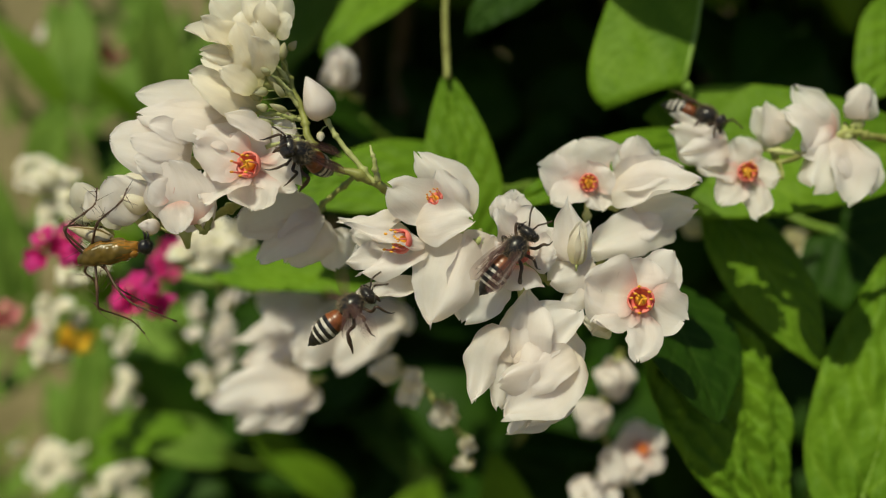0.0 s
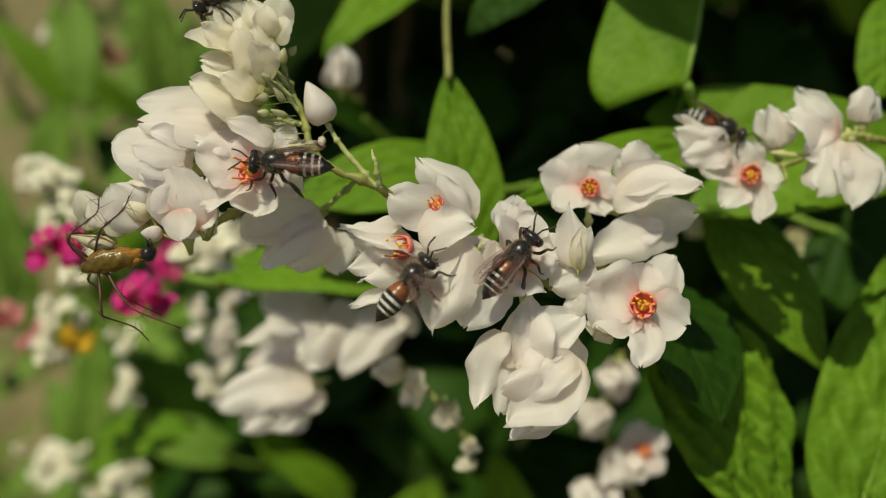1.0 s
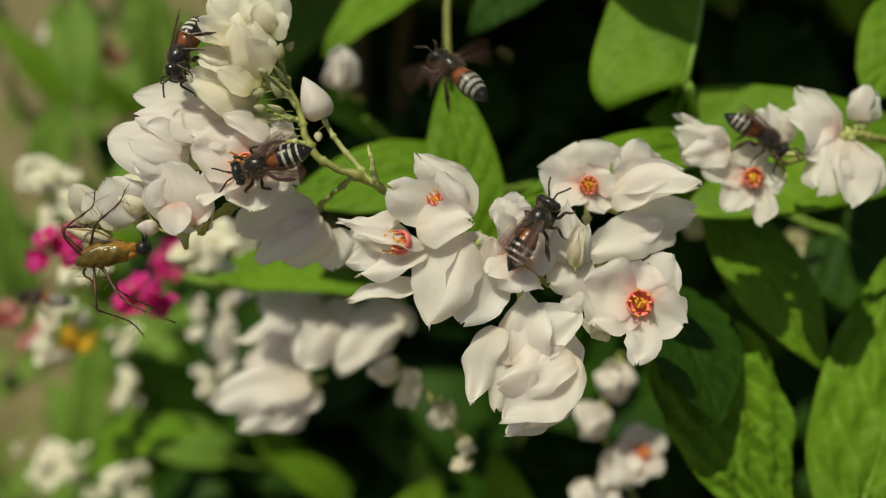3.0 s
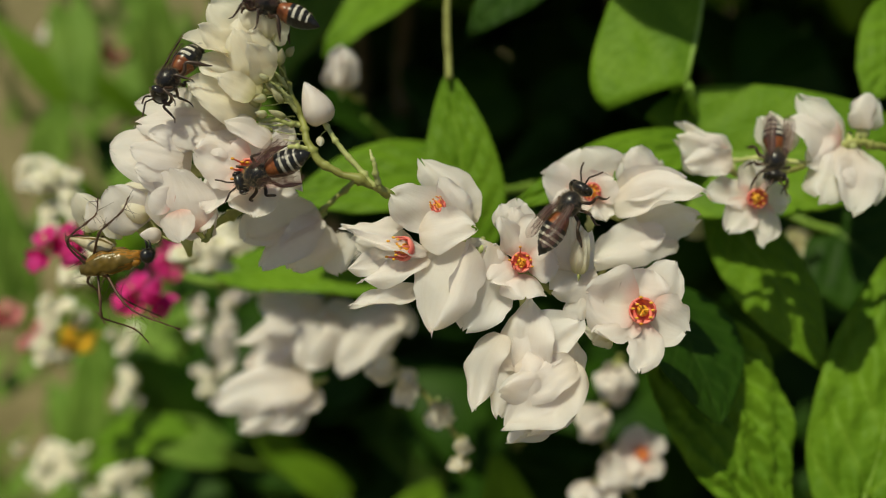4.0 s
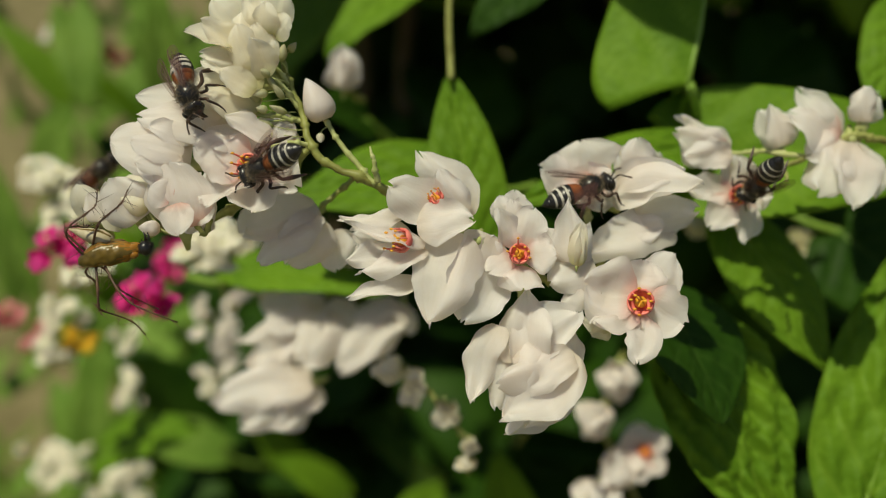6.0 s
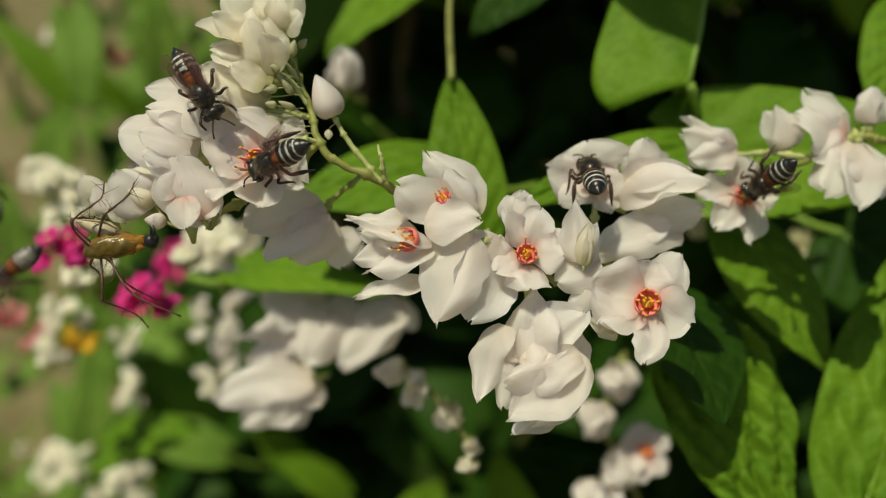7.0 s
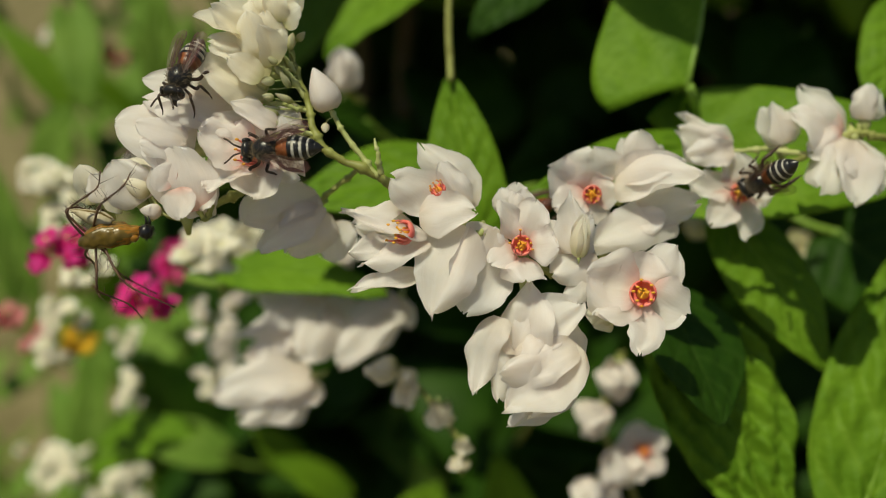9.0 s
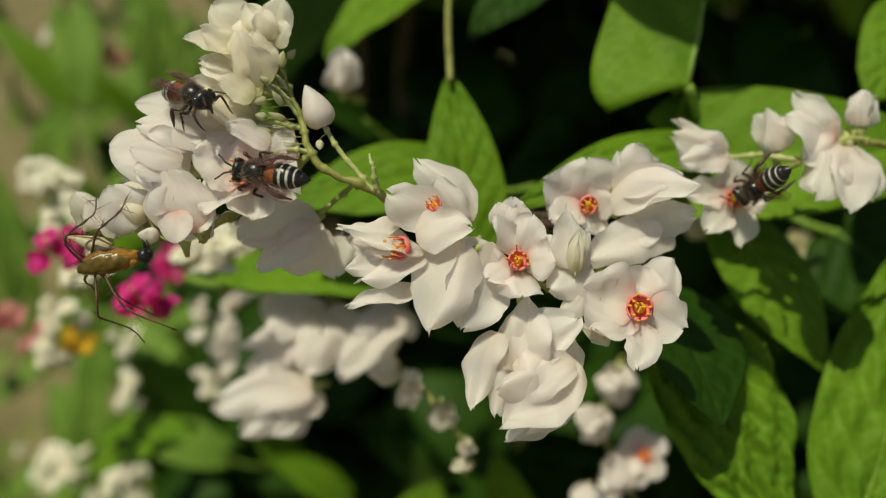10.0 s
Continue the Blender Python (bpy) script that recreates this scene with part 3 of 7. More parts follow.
# ---- leaves ----
# unseen leaf, placed only to throw shade on the large heart-shaped one
vine_leaf((23.8, 77, 80.2), (6.5, 85, 79.7), 17.7, (0, -0.2, 1), "unseen leaf added overhead to shade the large leaf", seed=51)
vine_leaf((32.6, 114, 22), (40.6, 127, 65), 18.0, (0.85, -1, 0.25), "large heart-shaped green leaf half in shade", seed=1, fold=-1.15, bow=0.03, lobe=0.1, broad=0.4, stem_to=(41, 137, 12.8))
vine_leaf((4.2, 117, 0.9), (0.5, 119, 24.6), 10.6, (-0.2, -1, 0.6), "pointed bright green leaf hanging from a thin stalk", seed=2, lobe=0.05, stem_to=(6.1, 149, 0.3))
vine_leaf((1.3, 127, 11), (-22.8, 121, 6.5), 14.0, (0, -0.8, 0.6), "broad heart-shaped green vine leaf with raised veins", seed=3)
vine_leaf((33.5, 117, 13.9), (8.1, 107, 4.9), 8.9, (0, -0.8, 0.6), "pale green leaf lying behind the open flowers", seed=4)
vine_leaf((33.2, 119, 12.8), (69.8, 116, 12), 20.6, (0, -1, 0.35), "wide bright green leaf behind the thin twig", seed=5, quilt=0.3, broad=0.5, stem_to=(31, 133, 14))
vine_leaf((40, 120, 3.9), (52.4, 117, -16.4), 12.6, (0.2, -1, 0.3), "dark green leaf partly in shade", seed=6, fold=-0.1, broad=0.7, stem_to=(52, 150, 7.4))
vine_leaf((30, 116, -7.8), (43.2, 112, -37), 18.4, (0.35, -1, 0.0), "quilted green leaf with raised net of veins", seed=7, stem_to=(30, 147, -2), quilt=2.2, ribs=5, broad=0.85, lobe=0.05, cells=1.8, nu=84, nv=64, wavy=0.01)
vine_leaf((55.5, 112, -32.6), (69.3, 122, 3.3), 18.5, (-0.2, -1, 0.75), "quilted bright green leaf close to the branch", seed=8, quilt=1.5, ribs=5, broad=0.62, cells=2.2, nu=84, nv=64, stem_to=(60, 140, -40))
vine_leaf((67.9, 147, 3), (81.3, 143, -11.3), 22.1, (-0.2, -1, 0.3), "leaf coloured dark for deep shade", seed=9, mat=LEAF_SHADED)
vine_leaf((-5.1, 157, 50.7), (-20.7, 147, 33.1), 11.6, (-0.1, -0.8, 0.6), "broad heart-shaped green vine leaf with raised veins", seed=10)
vine_leaf((17.2, 147, 48.9), (4.3, 142, 35.9), 10.6, (0, -0.8, 0.4), "broad heart-shaped green vine leaf with raised veins", seed=11, mat=LEAF_SHADED)
vine_leaf((72.2, 127, 35.5), (59.9, 121, 21), 14.0, (-0.2, -1, 0.5), "broad heart-shaped green vine leaf with raised veins", seed=12)
vine_leaf((-33.1, 137, -3.5), (-8.8, 127, -6.7), 9.6, (0, -0.7, 0.7), "broad heart-shaped green vine leaf with raised veins", seed=14)
vine_leaf((-31.4, 257, -74.9), (-49.9, 247, -60.5), 13.4, (0, -0.7, 0.8), "broad heart-shaped green vine leaf with raised veins", seed=15)
vine_leaf((-87, 217, -51.7), (-59.7, 207, -43.8), 15.5, (0, -0.8, 0.8), "broad heart-shaped green vine leaf with raised veins", seed=16)
vine_leaf((13.6, 177, -61), (9.5, 167, -39.8), 12.6, (0.1, -1, 0.5), "broad heart-shaped green vine leaf with raised veins", seed=17)
vine_leaf((-9.2, 217, -74.8), (-1.9, 207, -56.2), 15.5, (0, -1, 0.5), "broad heart-shaped green vine leaf with raised veins", seed=18)
# extra dark leaf standing for the flowers' shadow across the quilted leaf
vine_leaf((27.2, 109, -5.6), (33.4, 103.5, -21.2), 21, (0.6, -0.6, -0.45), "leaf coloured dark for deep shade", seed=19, mat=LEAF_SHADED, quilt=0.25, broad=0.75, wavy=0.004, lobe=0.05, cells=2.3, nu=70, nv=56, stem_to=(34, 140, -2))
vine_leaf((88.8, 217, 54.9), (72.3, 207, 38.6), 22.5, (-0.2, -1, 0.3), "leaf coloured dark for deep shade", seed=20, mat=LEAF_SHADED)
vine_leaf((-33.8, 227, 75.5), (-41.8, 207, 41.4), 21.6, (0.2, -1, 0.4), "broad heart-shaped green vine leaf with raised veins", seed=21, mat=PALE_LEAF)
vine_leaf((-117.7, 267, 74.6), (-110.3, 262, 41.9), 14.9, (0.2, -1, 0.6), "broad heart-shaped green vine leaf with raised veins", seed=22, mat=PALE_LEAF)
vine_leaf((-134.2, 287, 25), (-122.1, 277, 48), 18.7, (0.1, -1, 0.6), "broad heart-shaped green vine leaf with raised veins", seed=23, mat=PALE_LEAF)
vine_leaf((-132, 267, -14), (-137, 257, 26), 13.5, (0.1, -1, 0.4), "broad heart-shaped green vine leaf with raised veins", seed=24, mat=PALE_LEAF)
vine_leaf((-108.2, 257, -59.6), (-101.9, 252, -19.9), 11.8, (0.1, -1, 0.4), "broad heart-shaped green vine leaf with raised veins", seed=25, mat=PALE_LEAF)
vine_leaf((-81, 247, 44.4), (-80.9, 237, 75.7), 12.9, (0.1, -1, 0.5), "broad heart-shaped green vine leaf with raised veins", seed=26, mat=PALE_LEAF)
vine_leaf((-16, 167, 25.6), (-23.4, 157, 26.2), 11.8, (0.1, -1, 0.4), "broad heart-shaped green vine leaf with raised veins", seed=27, mat=LEAF_SHADED)
vine_leaf((-73, 227, 19.7), (-87, 217, 16), 13.3, (0.1, -1, 0.7), "broad heart-shaped green vine leaf with raised veins", seed=28, mat=PALE_LEAF)
vine_leaf((-70.3, 262, -62.5), (-101.9, 254, -53.1), 16.5, (0.0, -0.8, 0.9), "broad heart-shaped green vine leaf with raised veins", seed=29, mat=PALE_LEAF)
vine_leaf((-45.1, 262, -67.7), (-57.6, 252, -50.9), 11, (0, -1, 0.5), "broad heart-shaped green vine leaf with raised veins", seed=31)


def woody_stems():
    """The vine's old stems, from the soil up into the hedge."""
    rng = random.Random(8)
    for k in range(7):
        x = -60 + 70 * k
        foot = LEAN.inverted() @ Vector(((x + rng.uniform(-20, 20)) * MM, 0.62, -0.02)) / MM
        pts = [foot, (x + rng.uniform(-30, 30), 560, -330), (x + rng.uniform(-40, 40), 470, -120), (x + rng.uniform(-50, 50), 400, 60), (x * 0.7, 300, 170)]
        ob = thing("vine", "brown twining vine stem rising through the hedge", "vine", plan(*foot), "vine stems")
        stalk(ob, [Vector(p) - foot for p in pts], 6, 2.5, BARK, "trunk")


woody_stems()

v, f = tube(smooth_line([(0.5, 118, 39.3), (0.3, 118, 31.4), (0.5, 117.5, 26.6), (0.6, 117, 23.4)], 6), 0.5, 8)
tagged(new("tendril", mesh_from("tendril", [LEAN @ Vector(q) for q in v], f, [STALK])), "thin green tendril hanging to a leaf tip", "tendril")


# ---- flowering sprays ----

# the dense raceme with the open flower on which bees feed
left_raceme = thing("flower_spray", "dense raceme of creamy white flowers and buds on a green stem", "flowers", plan(-6.1, 89, 6.1), "flowering sprays")
stalk(left_raceme, [(1.3, 3, -0.5), (-1.9, 1, 1.3), (-6.3, 1, 3.1), (-8, 1, 5.6), (-9, 2, 8.8), (-10.3, 2, 12.1), (-11.7, 3, 16), (-12.2, 3, 19.6)], 0.46, 0.28)
stalk(left_raceme, [(-1, 1, 0.8), (-3.1, 1, 3.2), (-5, 1, 5.6), (-6.2, 1, 7.6)], 0.32, 0.24, PALE_STALK)
stalk(left_raceme, [(-0.7, 0, 1.1), (-1, -1, 3), (-1.4, -1, 4.7)], 0.35, 0.1, PALE_STALK)
stalk(left_raceme, [(-8.3, 2, 4.7), (-12.6, 4, 0.8), (-17.1, 2, -1.9), (-20.1, 0, -3.7), (-22.9, -0.5, -4), (-25.1, 0, -1.6), (-27.3, 1, -0.3)], 0.5, 0.35)
stalk(left_raceme, [(-17.9, -1, -2.8), (-18.2, -2, -4.4), (-18.8, -2, -3.8), (-19.5, -1, -3.6)], 0.28, 0.25)
stalk(left_raceme, [(-3, 7, 2.9), (-6.2, 7, 0), (-9.1, 7, -2.5)], 0.3, 0.25)
stalk(left_raceme, [(-8.6, 2, 7.6), (-10.8, 1, 8), (-13.6, 0, 8.2)], 0.3, 0.2, PALE_STALK)
stalk(left_raceme, [(-9.2, 2, 9.1), (-10.8, 1, 11.3), (-12.4, 0, 12.3)], 0.3, 0.2, PALE_STALK)
stalk(left_raceme, [(-10.1, 2, 11.5), (-11.4, 1, 13.1), (-13.3, 0, 14.4)], 0.3, 0.2, PALE_STALK)
stalk(left_raceme, [(-8, 1, 5), (-10, 0, 5.2), (-12.2, -1, 4.4)], 0.3, 0.25, PALE_STALK)
fl = flower(left_raceme, (-13.7, -1.5, 2.5), (-0.15, -1, 0.15))
petal(fl, (-14, -1.5, 2.8), (-18.9, -3, 4.7), 5.5, (0.1, -1, 0.35), full=0.95, bow=0.03, mat=BLUSH)
petal(fl, (-13.7, -1, 3.3), (-11.8, -0.5, 6.8), 5.2, (0, -1, 0.1), full=0.9, bow=0.04, mat=BLUSH)
petal(fl, (-13, -1.5, 2.6), (-8.4, -2.5, 0.3), 4.2, (0, -1, 0.3), full=0.95, mat=BLUSH)
petal(fl, (-13.4, -2, 1.9), (-13.3, -4.5, -2.7), 4.7, (0, -0.9, 0.5), full=1.0, mat=BLUSH, lift=0.1)
petal(fl, (-14, -2, 2.1), (-17.7, -4, -1.6), 5.0, (-0.1, -1, 0.4), full=0.95, mat=BLUSH)
stamens(fl, (-13.3, -2.3, 2.4), (-0.45, -1, 0.1), 1.39, 5, 1.0)
fl = flower(left_raceme, (-12.4, 2, 17), (0, -0.4, 0.9))
petal(fl, (-12.4, 0.5, 16.7), (-14.2, 0, 20.6), 3.1, (-0.38, -1, 0.48), CREAM, cup=-0.6, bow=0.2, full=0.85, wave=0.024, wild=0.6)
petal(fl, (-12, 1, 16.7), (-10.6, 0, 21), 3.5, (0.12, -1, 0.48), CREAM, cup=-0.6, bow=0.2, full=0.9, wave=0.024, wild=0.6)
petal(fl, (-11.6, 0.4, 16.6), (-9.6, -0.6, 18.1), 2.8, (0.32, -1, 0.38), CREAM, cup=-0.5, bow=0.2, full=0.9, wave=0.024, wild=0.6)
petal(fl, (-12.2, 0, 16.6), (-12, -1, 19.7), 2.4, (-0.08, -1, 0.48), CREAM, cup=-0.5, bow=0.2, full=0.9, wave=0.024, wild=0.6)
fl = flower(left_raceme, (-14.3, 1, 14.5), (-0.8, -0.3, 0.2))
petal(fl, (-14, 1.5, 16.3), (-18.3, 1, 20.6), 4.5, (-0.18, -1, 0.88), CREAM, cup=-0.5, bow=0.16, full=0.85, wave=0.024, wild=0.6)
petal(fl, (-13.5, 0.6, 15.1), (-15, 0.2, 18.9), 3.6, (0.12, -1, 0.63), CREAM, cup=-0.4, bow=0.16, full=0.9, wave=0.024, wild=0.6)
petal(fl, (-14.6, 0.4, 15.5), (-20.4, -1.2, 16.9), 4.2, (-0.28, -1, 0.78), CREAM, cup=0.5, bow=0.02, full=0.8, wave=0.024, wild=0.6)
petal(fl, (-14, -0.4, 13.9), (-18.8, -1.4, 14.3), 2.4, (-0.18, -1, 0.18), CREAM, cup=-0.4, bow=0.14, wave=0.024, wild=0.6)
fl = flower(left_raceme, (-12.7, 1, 13.1), (-0.6, -0.4, 0.3))
petal(fl, (-12.3, 0.2, 13.9), (-13.2, -0.6, 17.6), 3.0, (0.22, -1, 0.58), CREAM, cup=-0.5, bow=0.14, full=0.85, wave=0.024, wild=0.6)
petal(fl, (-12.7, -0.2, 12.2), (-15.2, -2, 16.9), 3.5, (-0.28, -1, 0.58), CREAM, cup=-0.5, bow=0.16, full=0.85, bend=-0.05, wave=0.024, wild=0.6)
petal(fl, (-12.3, -1, 11.7), (-13.4, -2.9, 15.7), 2.5, (0.17, -1, 0.38), CREAM, cup=0.7, bow=0.14, full=0.8, bend=0.1, point=0.4, wave=0.024, wild=0.6)
fl = flower(left_raceme, (-13.2, 1, 11.6), (-0.8, -0.3, 0.1))
petal(fl, (-12.6, 0, 11.2), (-18.7, -1.8, 13.4), 3.3, (-0.18, -1, 0.73), CREAM, cup=-0.4, bow=0.16, full=0.85, wave=0.024, wild=0.6)
petal(fl, (-13, -0.6, 8.6), (-19.7, -2, 11.7), 4.9, (-0.13, -1, 0.63), CREAM, cup=-0.3, bow=0.14, full=0.85, wave=0.024, wild=0.6)
petal(fl, (-13.3, -0.2, 7.7), (-16.8, -1.4, 8.9), 3.3, (-0.08, -1, 0.53), BLUSH, cup=-0.3, bow=0.1, wave=0.024, wild=0.6)
petal(fl, (-15, -1, 15.2), (-18.5, -2.4, 17.4), 2.3, (-0.2, -1, 0.5), CREAM, cup=0.5, bow=0.06, full=0.95, wave=0.022, wild=0.6)
petal(fl, (-12.4, -0.4, 13.2), (-11.2, -1.2, 15.6), 1.9, (0.35, -1, 0.3), CREAM, cup=-0.4, bow=0.14, full=0.9, wave=0.022, wild=0.6)
petal(fl, (-13.2, -1.6, 10.2), (-16.3, -3, 12.3), 2.7, (-0.15, -1, 0.5), CREAM, cup=0.3, bow=0.08, full=0.95, wave=0.022, wild=0.6)
fl = flower(left_raceme, (-16.9, 2, 7), (-0.8, -0.3, 0.2))
petal(fl, (-16.8, 1, 8.7), (-26, 0, 10.2), 4.3, (-0.2, -1, 0.6), cup=-0.2, bow=0.1, full=0.8, point=0.2, wave=0.018, wild=0.4)
petal(fl, (-16.4, 0.2, 6.7), (-25.4, -1.4, 7.9), 4.2, (-0.2, -1, 0.6), cup=-0.3, bow=0.12, full=0.8, point=0.2, wave=0.018, wild=0.4)
petal(fl, (-14.5, -0.6, 5.3), (-20.2, -1.2, 6.6), 3.5, (-0.18, -1, 0.68), cup=-0.2, wave=0.024, wild=0.6)
petal(fl, (-11.7, -1, 5.5), (-15.9, -2.6, 7.8), 2.5, (-0.18, -1, 0.63), cup=-0.3, point=0.4, wave=0.024, wild=0.6)
fl = flower(left_raceme, (-21.2, 2, 3.3), (-0.7, -0.4, 0.2))
petal(fl, (-20.2, 1, 5.5), (-26.6, 0, 6.9), 3.8, (-0.1, -1, 0.5), cup=-0.4, bow=0.14, full=1.0, wave=0.018, wild=0.4)
petal(fl, (-20.3, 0.5, 3.8), (-27.6, -2.5, 5.2), 6.8, (-0.25, -1, 0.5), cup=-0.5, bow=0.2, full=0.95, wave=0.018, wild=0.4)
petal(fl, (-20.7, -1, 3.1), (-24.6, -3.4, 1.9), 4.4, (-0.18, -1, 0.25), cup=-0.3, bow=0.12, full=0.9, point=0.2, wave=0.018, wild=0.4)
petal(fl, (-20, 1, 0.7), (-24.6, 0, 1.4), 3.6, (-0.18, -1, 0.48), cup=-0.2, wave=0.024, wild=0.6)
petal(fl, (-20.5, -1.8, 3.8), (-25.3, -4, 5.1), 2.9, (-0.25, -1, 0.5), cup=0.3, bow=0.1, full=0.95, wave=0.022, wild=0.6)
petal(fl, (-20.4, -2.2, 2.5), (-24.6, -4.2, 2.8), 2.6, (-0.2, -1, 0.25), cup=-0.3, bow=0.12, full=0.9, wave=0.022, wild=0.6)
petal(fl, (-19.9, -0.8, 5.3), (-23.7, -2.6, 6.6), 2.3, (-0.15, -1, 0.6), cup=-0.2, bow=0.1, full=0.95, wave=0.022, wild=0.6)
fl = flower(left_raceme, (-20.6, -1, -3.7), (0, -0.5, 0.9))
petal(fl, (-20.4, -0.5, -3.5), (-19.1, -0.6, 2.1), 4.4, (0.27, -1, 0.43), cup=-0.25, bow=0.1, full=0.8, wave=0.024, wild=0.6)
petal(fl, (-20.1, -2.4, -3.8), (-21.4, -3.6, 2.8), 6.2, (-0.18, -1, 0.4), BLUSH, cup=0.05, bow=0.06, full=1.0, wave=0.024, wild=0.6)
petal(fl, (-18.2, -0.5, -2.3), (-20.6, -1.6, -4), 3.3, (-0.08, -1, 0.48), cup=-0.2, wave=0.024, wild=0.6)
petal(fl, (-19.3, -2.2, -2.9), (-17, -3.2, -1.4), 2.7, (0.1, -1, 0.35), cup=-0.2, bow=0.08, full=1.05, wave=0.022, wild=0.6)
petal(fl, (-20.5, -3.6, -1.3), (-20, -4.6, -4.5), 3.0, (0, -1, 0.3), BLUSH, cup=-0.1, bow=0.1, full=1.05, wave=0.022, wild=0.6)
petal(fl, (-21.3, -3.4, -1), (-23.1, -4.2, 0.2), 2.8, (-0.25, -1, 0.4), BLUSH, cup=0.3, bow=0.08, full=1.0, wave=0.022, wild=0.6)
fl = flower(left_raceme, (-14.2, 3, 6.5), (-0.7, -0.4, 0.4))
petal(fl, (-14, 1.2, 3.2), (-19.7, 0.2, 4.1), 3.4, (-0.18, -1, 0.58), cup=-0.2, wave=0.024, wild=0.6)
petal(fl, (-9.6, 1.5, 7.4), (-14.2, 0.5, 6.2), 3.6, (-0.08, -1, 0.58), cup=-0.2, wave=0.024, wild=0.6)
petal(fl, (-9, 1.5, 5.2), (-13.6, 0.5, 5.4), 3.4, (-0.08, -1, 0.68), cup=-0.2, wave=0.024, wild=0.6)
fl = flower(left_raceme, (-23.9, 3, 1), (-0.4, -0.6, 0.2))
petal(fl, (-23.2, 2.5, -0.3), (-28.1, 2, 1.5), 4.3, (-0.18, -1, 0.48), CREAM, cup=-0.2, wave=0.024, wild=0.6)
petal(fl, (-22.6, 2.5, -0.6), (-27.1, 2, 0.2), 4.0, (-0.18, -1, 0.38), cup=-0.2, wave=0.024, wild=0.6)
fl = flower(left_raceme, (-29.7, 0, -2.7), (-0.3, -0.6, 0.8))
petal(fl, (-29.3, -1, -2.9), (-31.2, -2, 0.8), 3.1, (-0.28, -1, 0.48), CREAM, cup=-0.5, bow=0.14, wave=0.024, wild=0.6)
petal(fl, (-28.8, -2, -3), (-29.6, -2.5, -0.1), 2.4, (-0.08, -1, 0.38), cup=-0.4, bow=0.12, wave=0.024, wild=0.6)
fl = flower(left_raceme, (-25.6, 0, -2.6), (-0.3, -0.6, 0.8))
petal(fl, (-25, -1.5, -2.9), (-28, -2.5, 1.1), 4.3, (-0.28, -1, 0.48), cup=-0.5, bow=0.16, wave=0.024, wild=0.6)
petal(fl, (-24.7, -1, -2.3), (-25.8, -1.5, 0.9), 3.2, (0.02, -1, 0.48), CREAM, cup=-0.5, bow=0.14, wave=0.024, wild=0.6)
petal(fl, (-27.3, -0.5, -3.2), (-29.1, -2, -2.8), 2.0, (-0.08, -1, 0.58), CREAM, cup=-0.4, wave=0.024, wild=0.6)
fl = flower(left_raceme, (-9, 7, -2.3), (-0.5, -0.6, -0.3))
petal(fl, (-8.3, 7, -0.8), (-15.6, 3.5, -4.4), 6.3, (-0.28, -1, 0.53), cup=0.2, bow=0.06, full=0.9, wave=0.024, wild=0.6)
petal(fl, (-7.9, 6, -2.1), (-13.8, 2, -7.4), 5.2, (-0.38, -0.8, 0.58), cup=-0.4, bow=0.1, full=0.85, wave=0.024, wild=0.6)
petal(fl, (-7.5, 6, -2.5), (-10.4, 3, -7.8), 5.2, (0.32, -1, 0.08), cup=-0.4, bow=0.12, full=0.85, wave=0.024, wild=0.6)
petal(fl, (-6.5, 7, -3.9), (-5.5, 7, -8.3), 4.4, (0.22, -1, 0.08), cup=-0.2, bow=0.1, wave=0.024, wild=0.6)
bud(left_raceme, (-11, 1, 14), (0.3, -0.5, 0.8), 1.9, 1.0, foot=(-10.5, 2, 12.8), seed=1, mat=GREENISH)
bud(left_raceme, (-12.1, -0.5, 10.3), (-0.7, -0.5, -0.2), 1.6, 0.9, foot=(-10.2, 1.5, 11.3), seed=2, mat=GREENISH)
bud(left_raceme, (-11.7, -0.5, 12.1), (-0.7, -0.5, 0.3), 1.6, 0.8, foot=(-10.4, 1.5, 11.9), seed=3, mat=GREENISH)
bud(left_raceme, (-12.1, -0.5, 8.5), (-0.7, -0.5, 0.1), 1.3, 0.8, foot=(-9.6, 2, 8.7), seed=4, mat=GREENISH)
bud(left_raceme, (-10.5, 0, 9.8), (-0.4, -0.5, 0.6), 2.0, 0.7, foot=(-9.6, 2, 9.8), seed=5, mat=GREENISH)
bud(left_raceme, (-10.2, 0, 8.3), (-0.8, -0.5, 0.3), 2.0, 0.7, foot=(-9.1, 2, 8.1), seed=6, mat=GREENISH)
bud(left_raceme, (-11.6, 0, 6.9), (-0.9, -0.4, 0.2), 2.4, 0.7, foot=(-8.5, 1.5, 6.7), seed=11, mat=GREENISH)
bud(left_raceme, (-10.6, 0, 6), (-0.9, -0.4, -0.1), 2.4, 0.7, foot=(-8.2, 1.5, 6), seed=12, mat=GREENISH)
bud(left_raceme, (-11.4, 0.5, 11.1), (-0.5, -0.5, 0.6), 1.5, 0.6, foot=(-10.2, 2, 10.9), seed=13, mat=GREENISH)
bud(left_raceme, (-11.5, 1, 14.8), (-0.5, -0.5, 0.6), 1.8, 1.0, foot=(-11.1, 2, 13.8), seed=14, mat=GREENISH)
bud(left_raceme, (-10.3, 2, 15.2), (0.6, -0.3, 0.6), 1.3, 0.8, foot=(-11.4, 3, 14.9), seed=15, mat=GREENISH)
bud(left_raceme, (-12.9, 0, 9.5), (-0.7, -0.5, 0.4), 1.5, 0.8, foot=(-10.1, 2, 10.4), seed=16, mat=GREENISH)
bud(left_raceme, (-13.4, -0.5, 7.4), (-0.8, -0.4, 0.5), 2.4, 1.3, foot=(-9.7, 1.5, 7.9), seed=17, mat=CREAM)
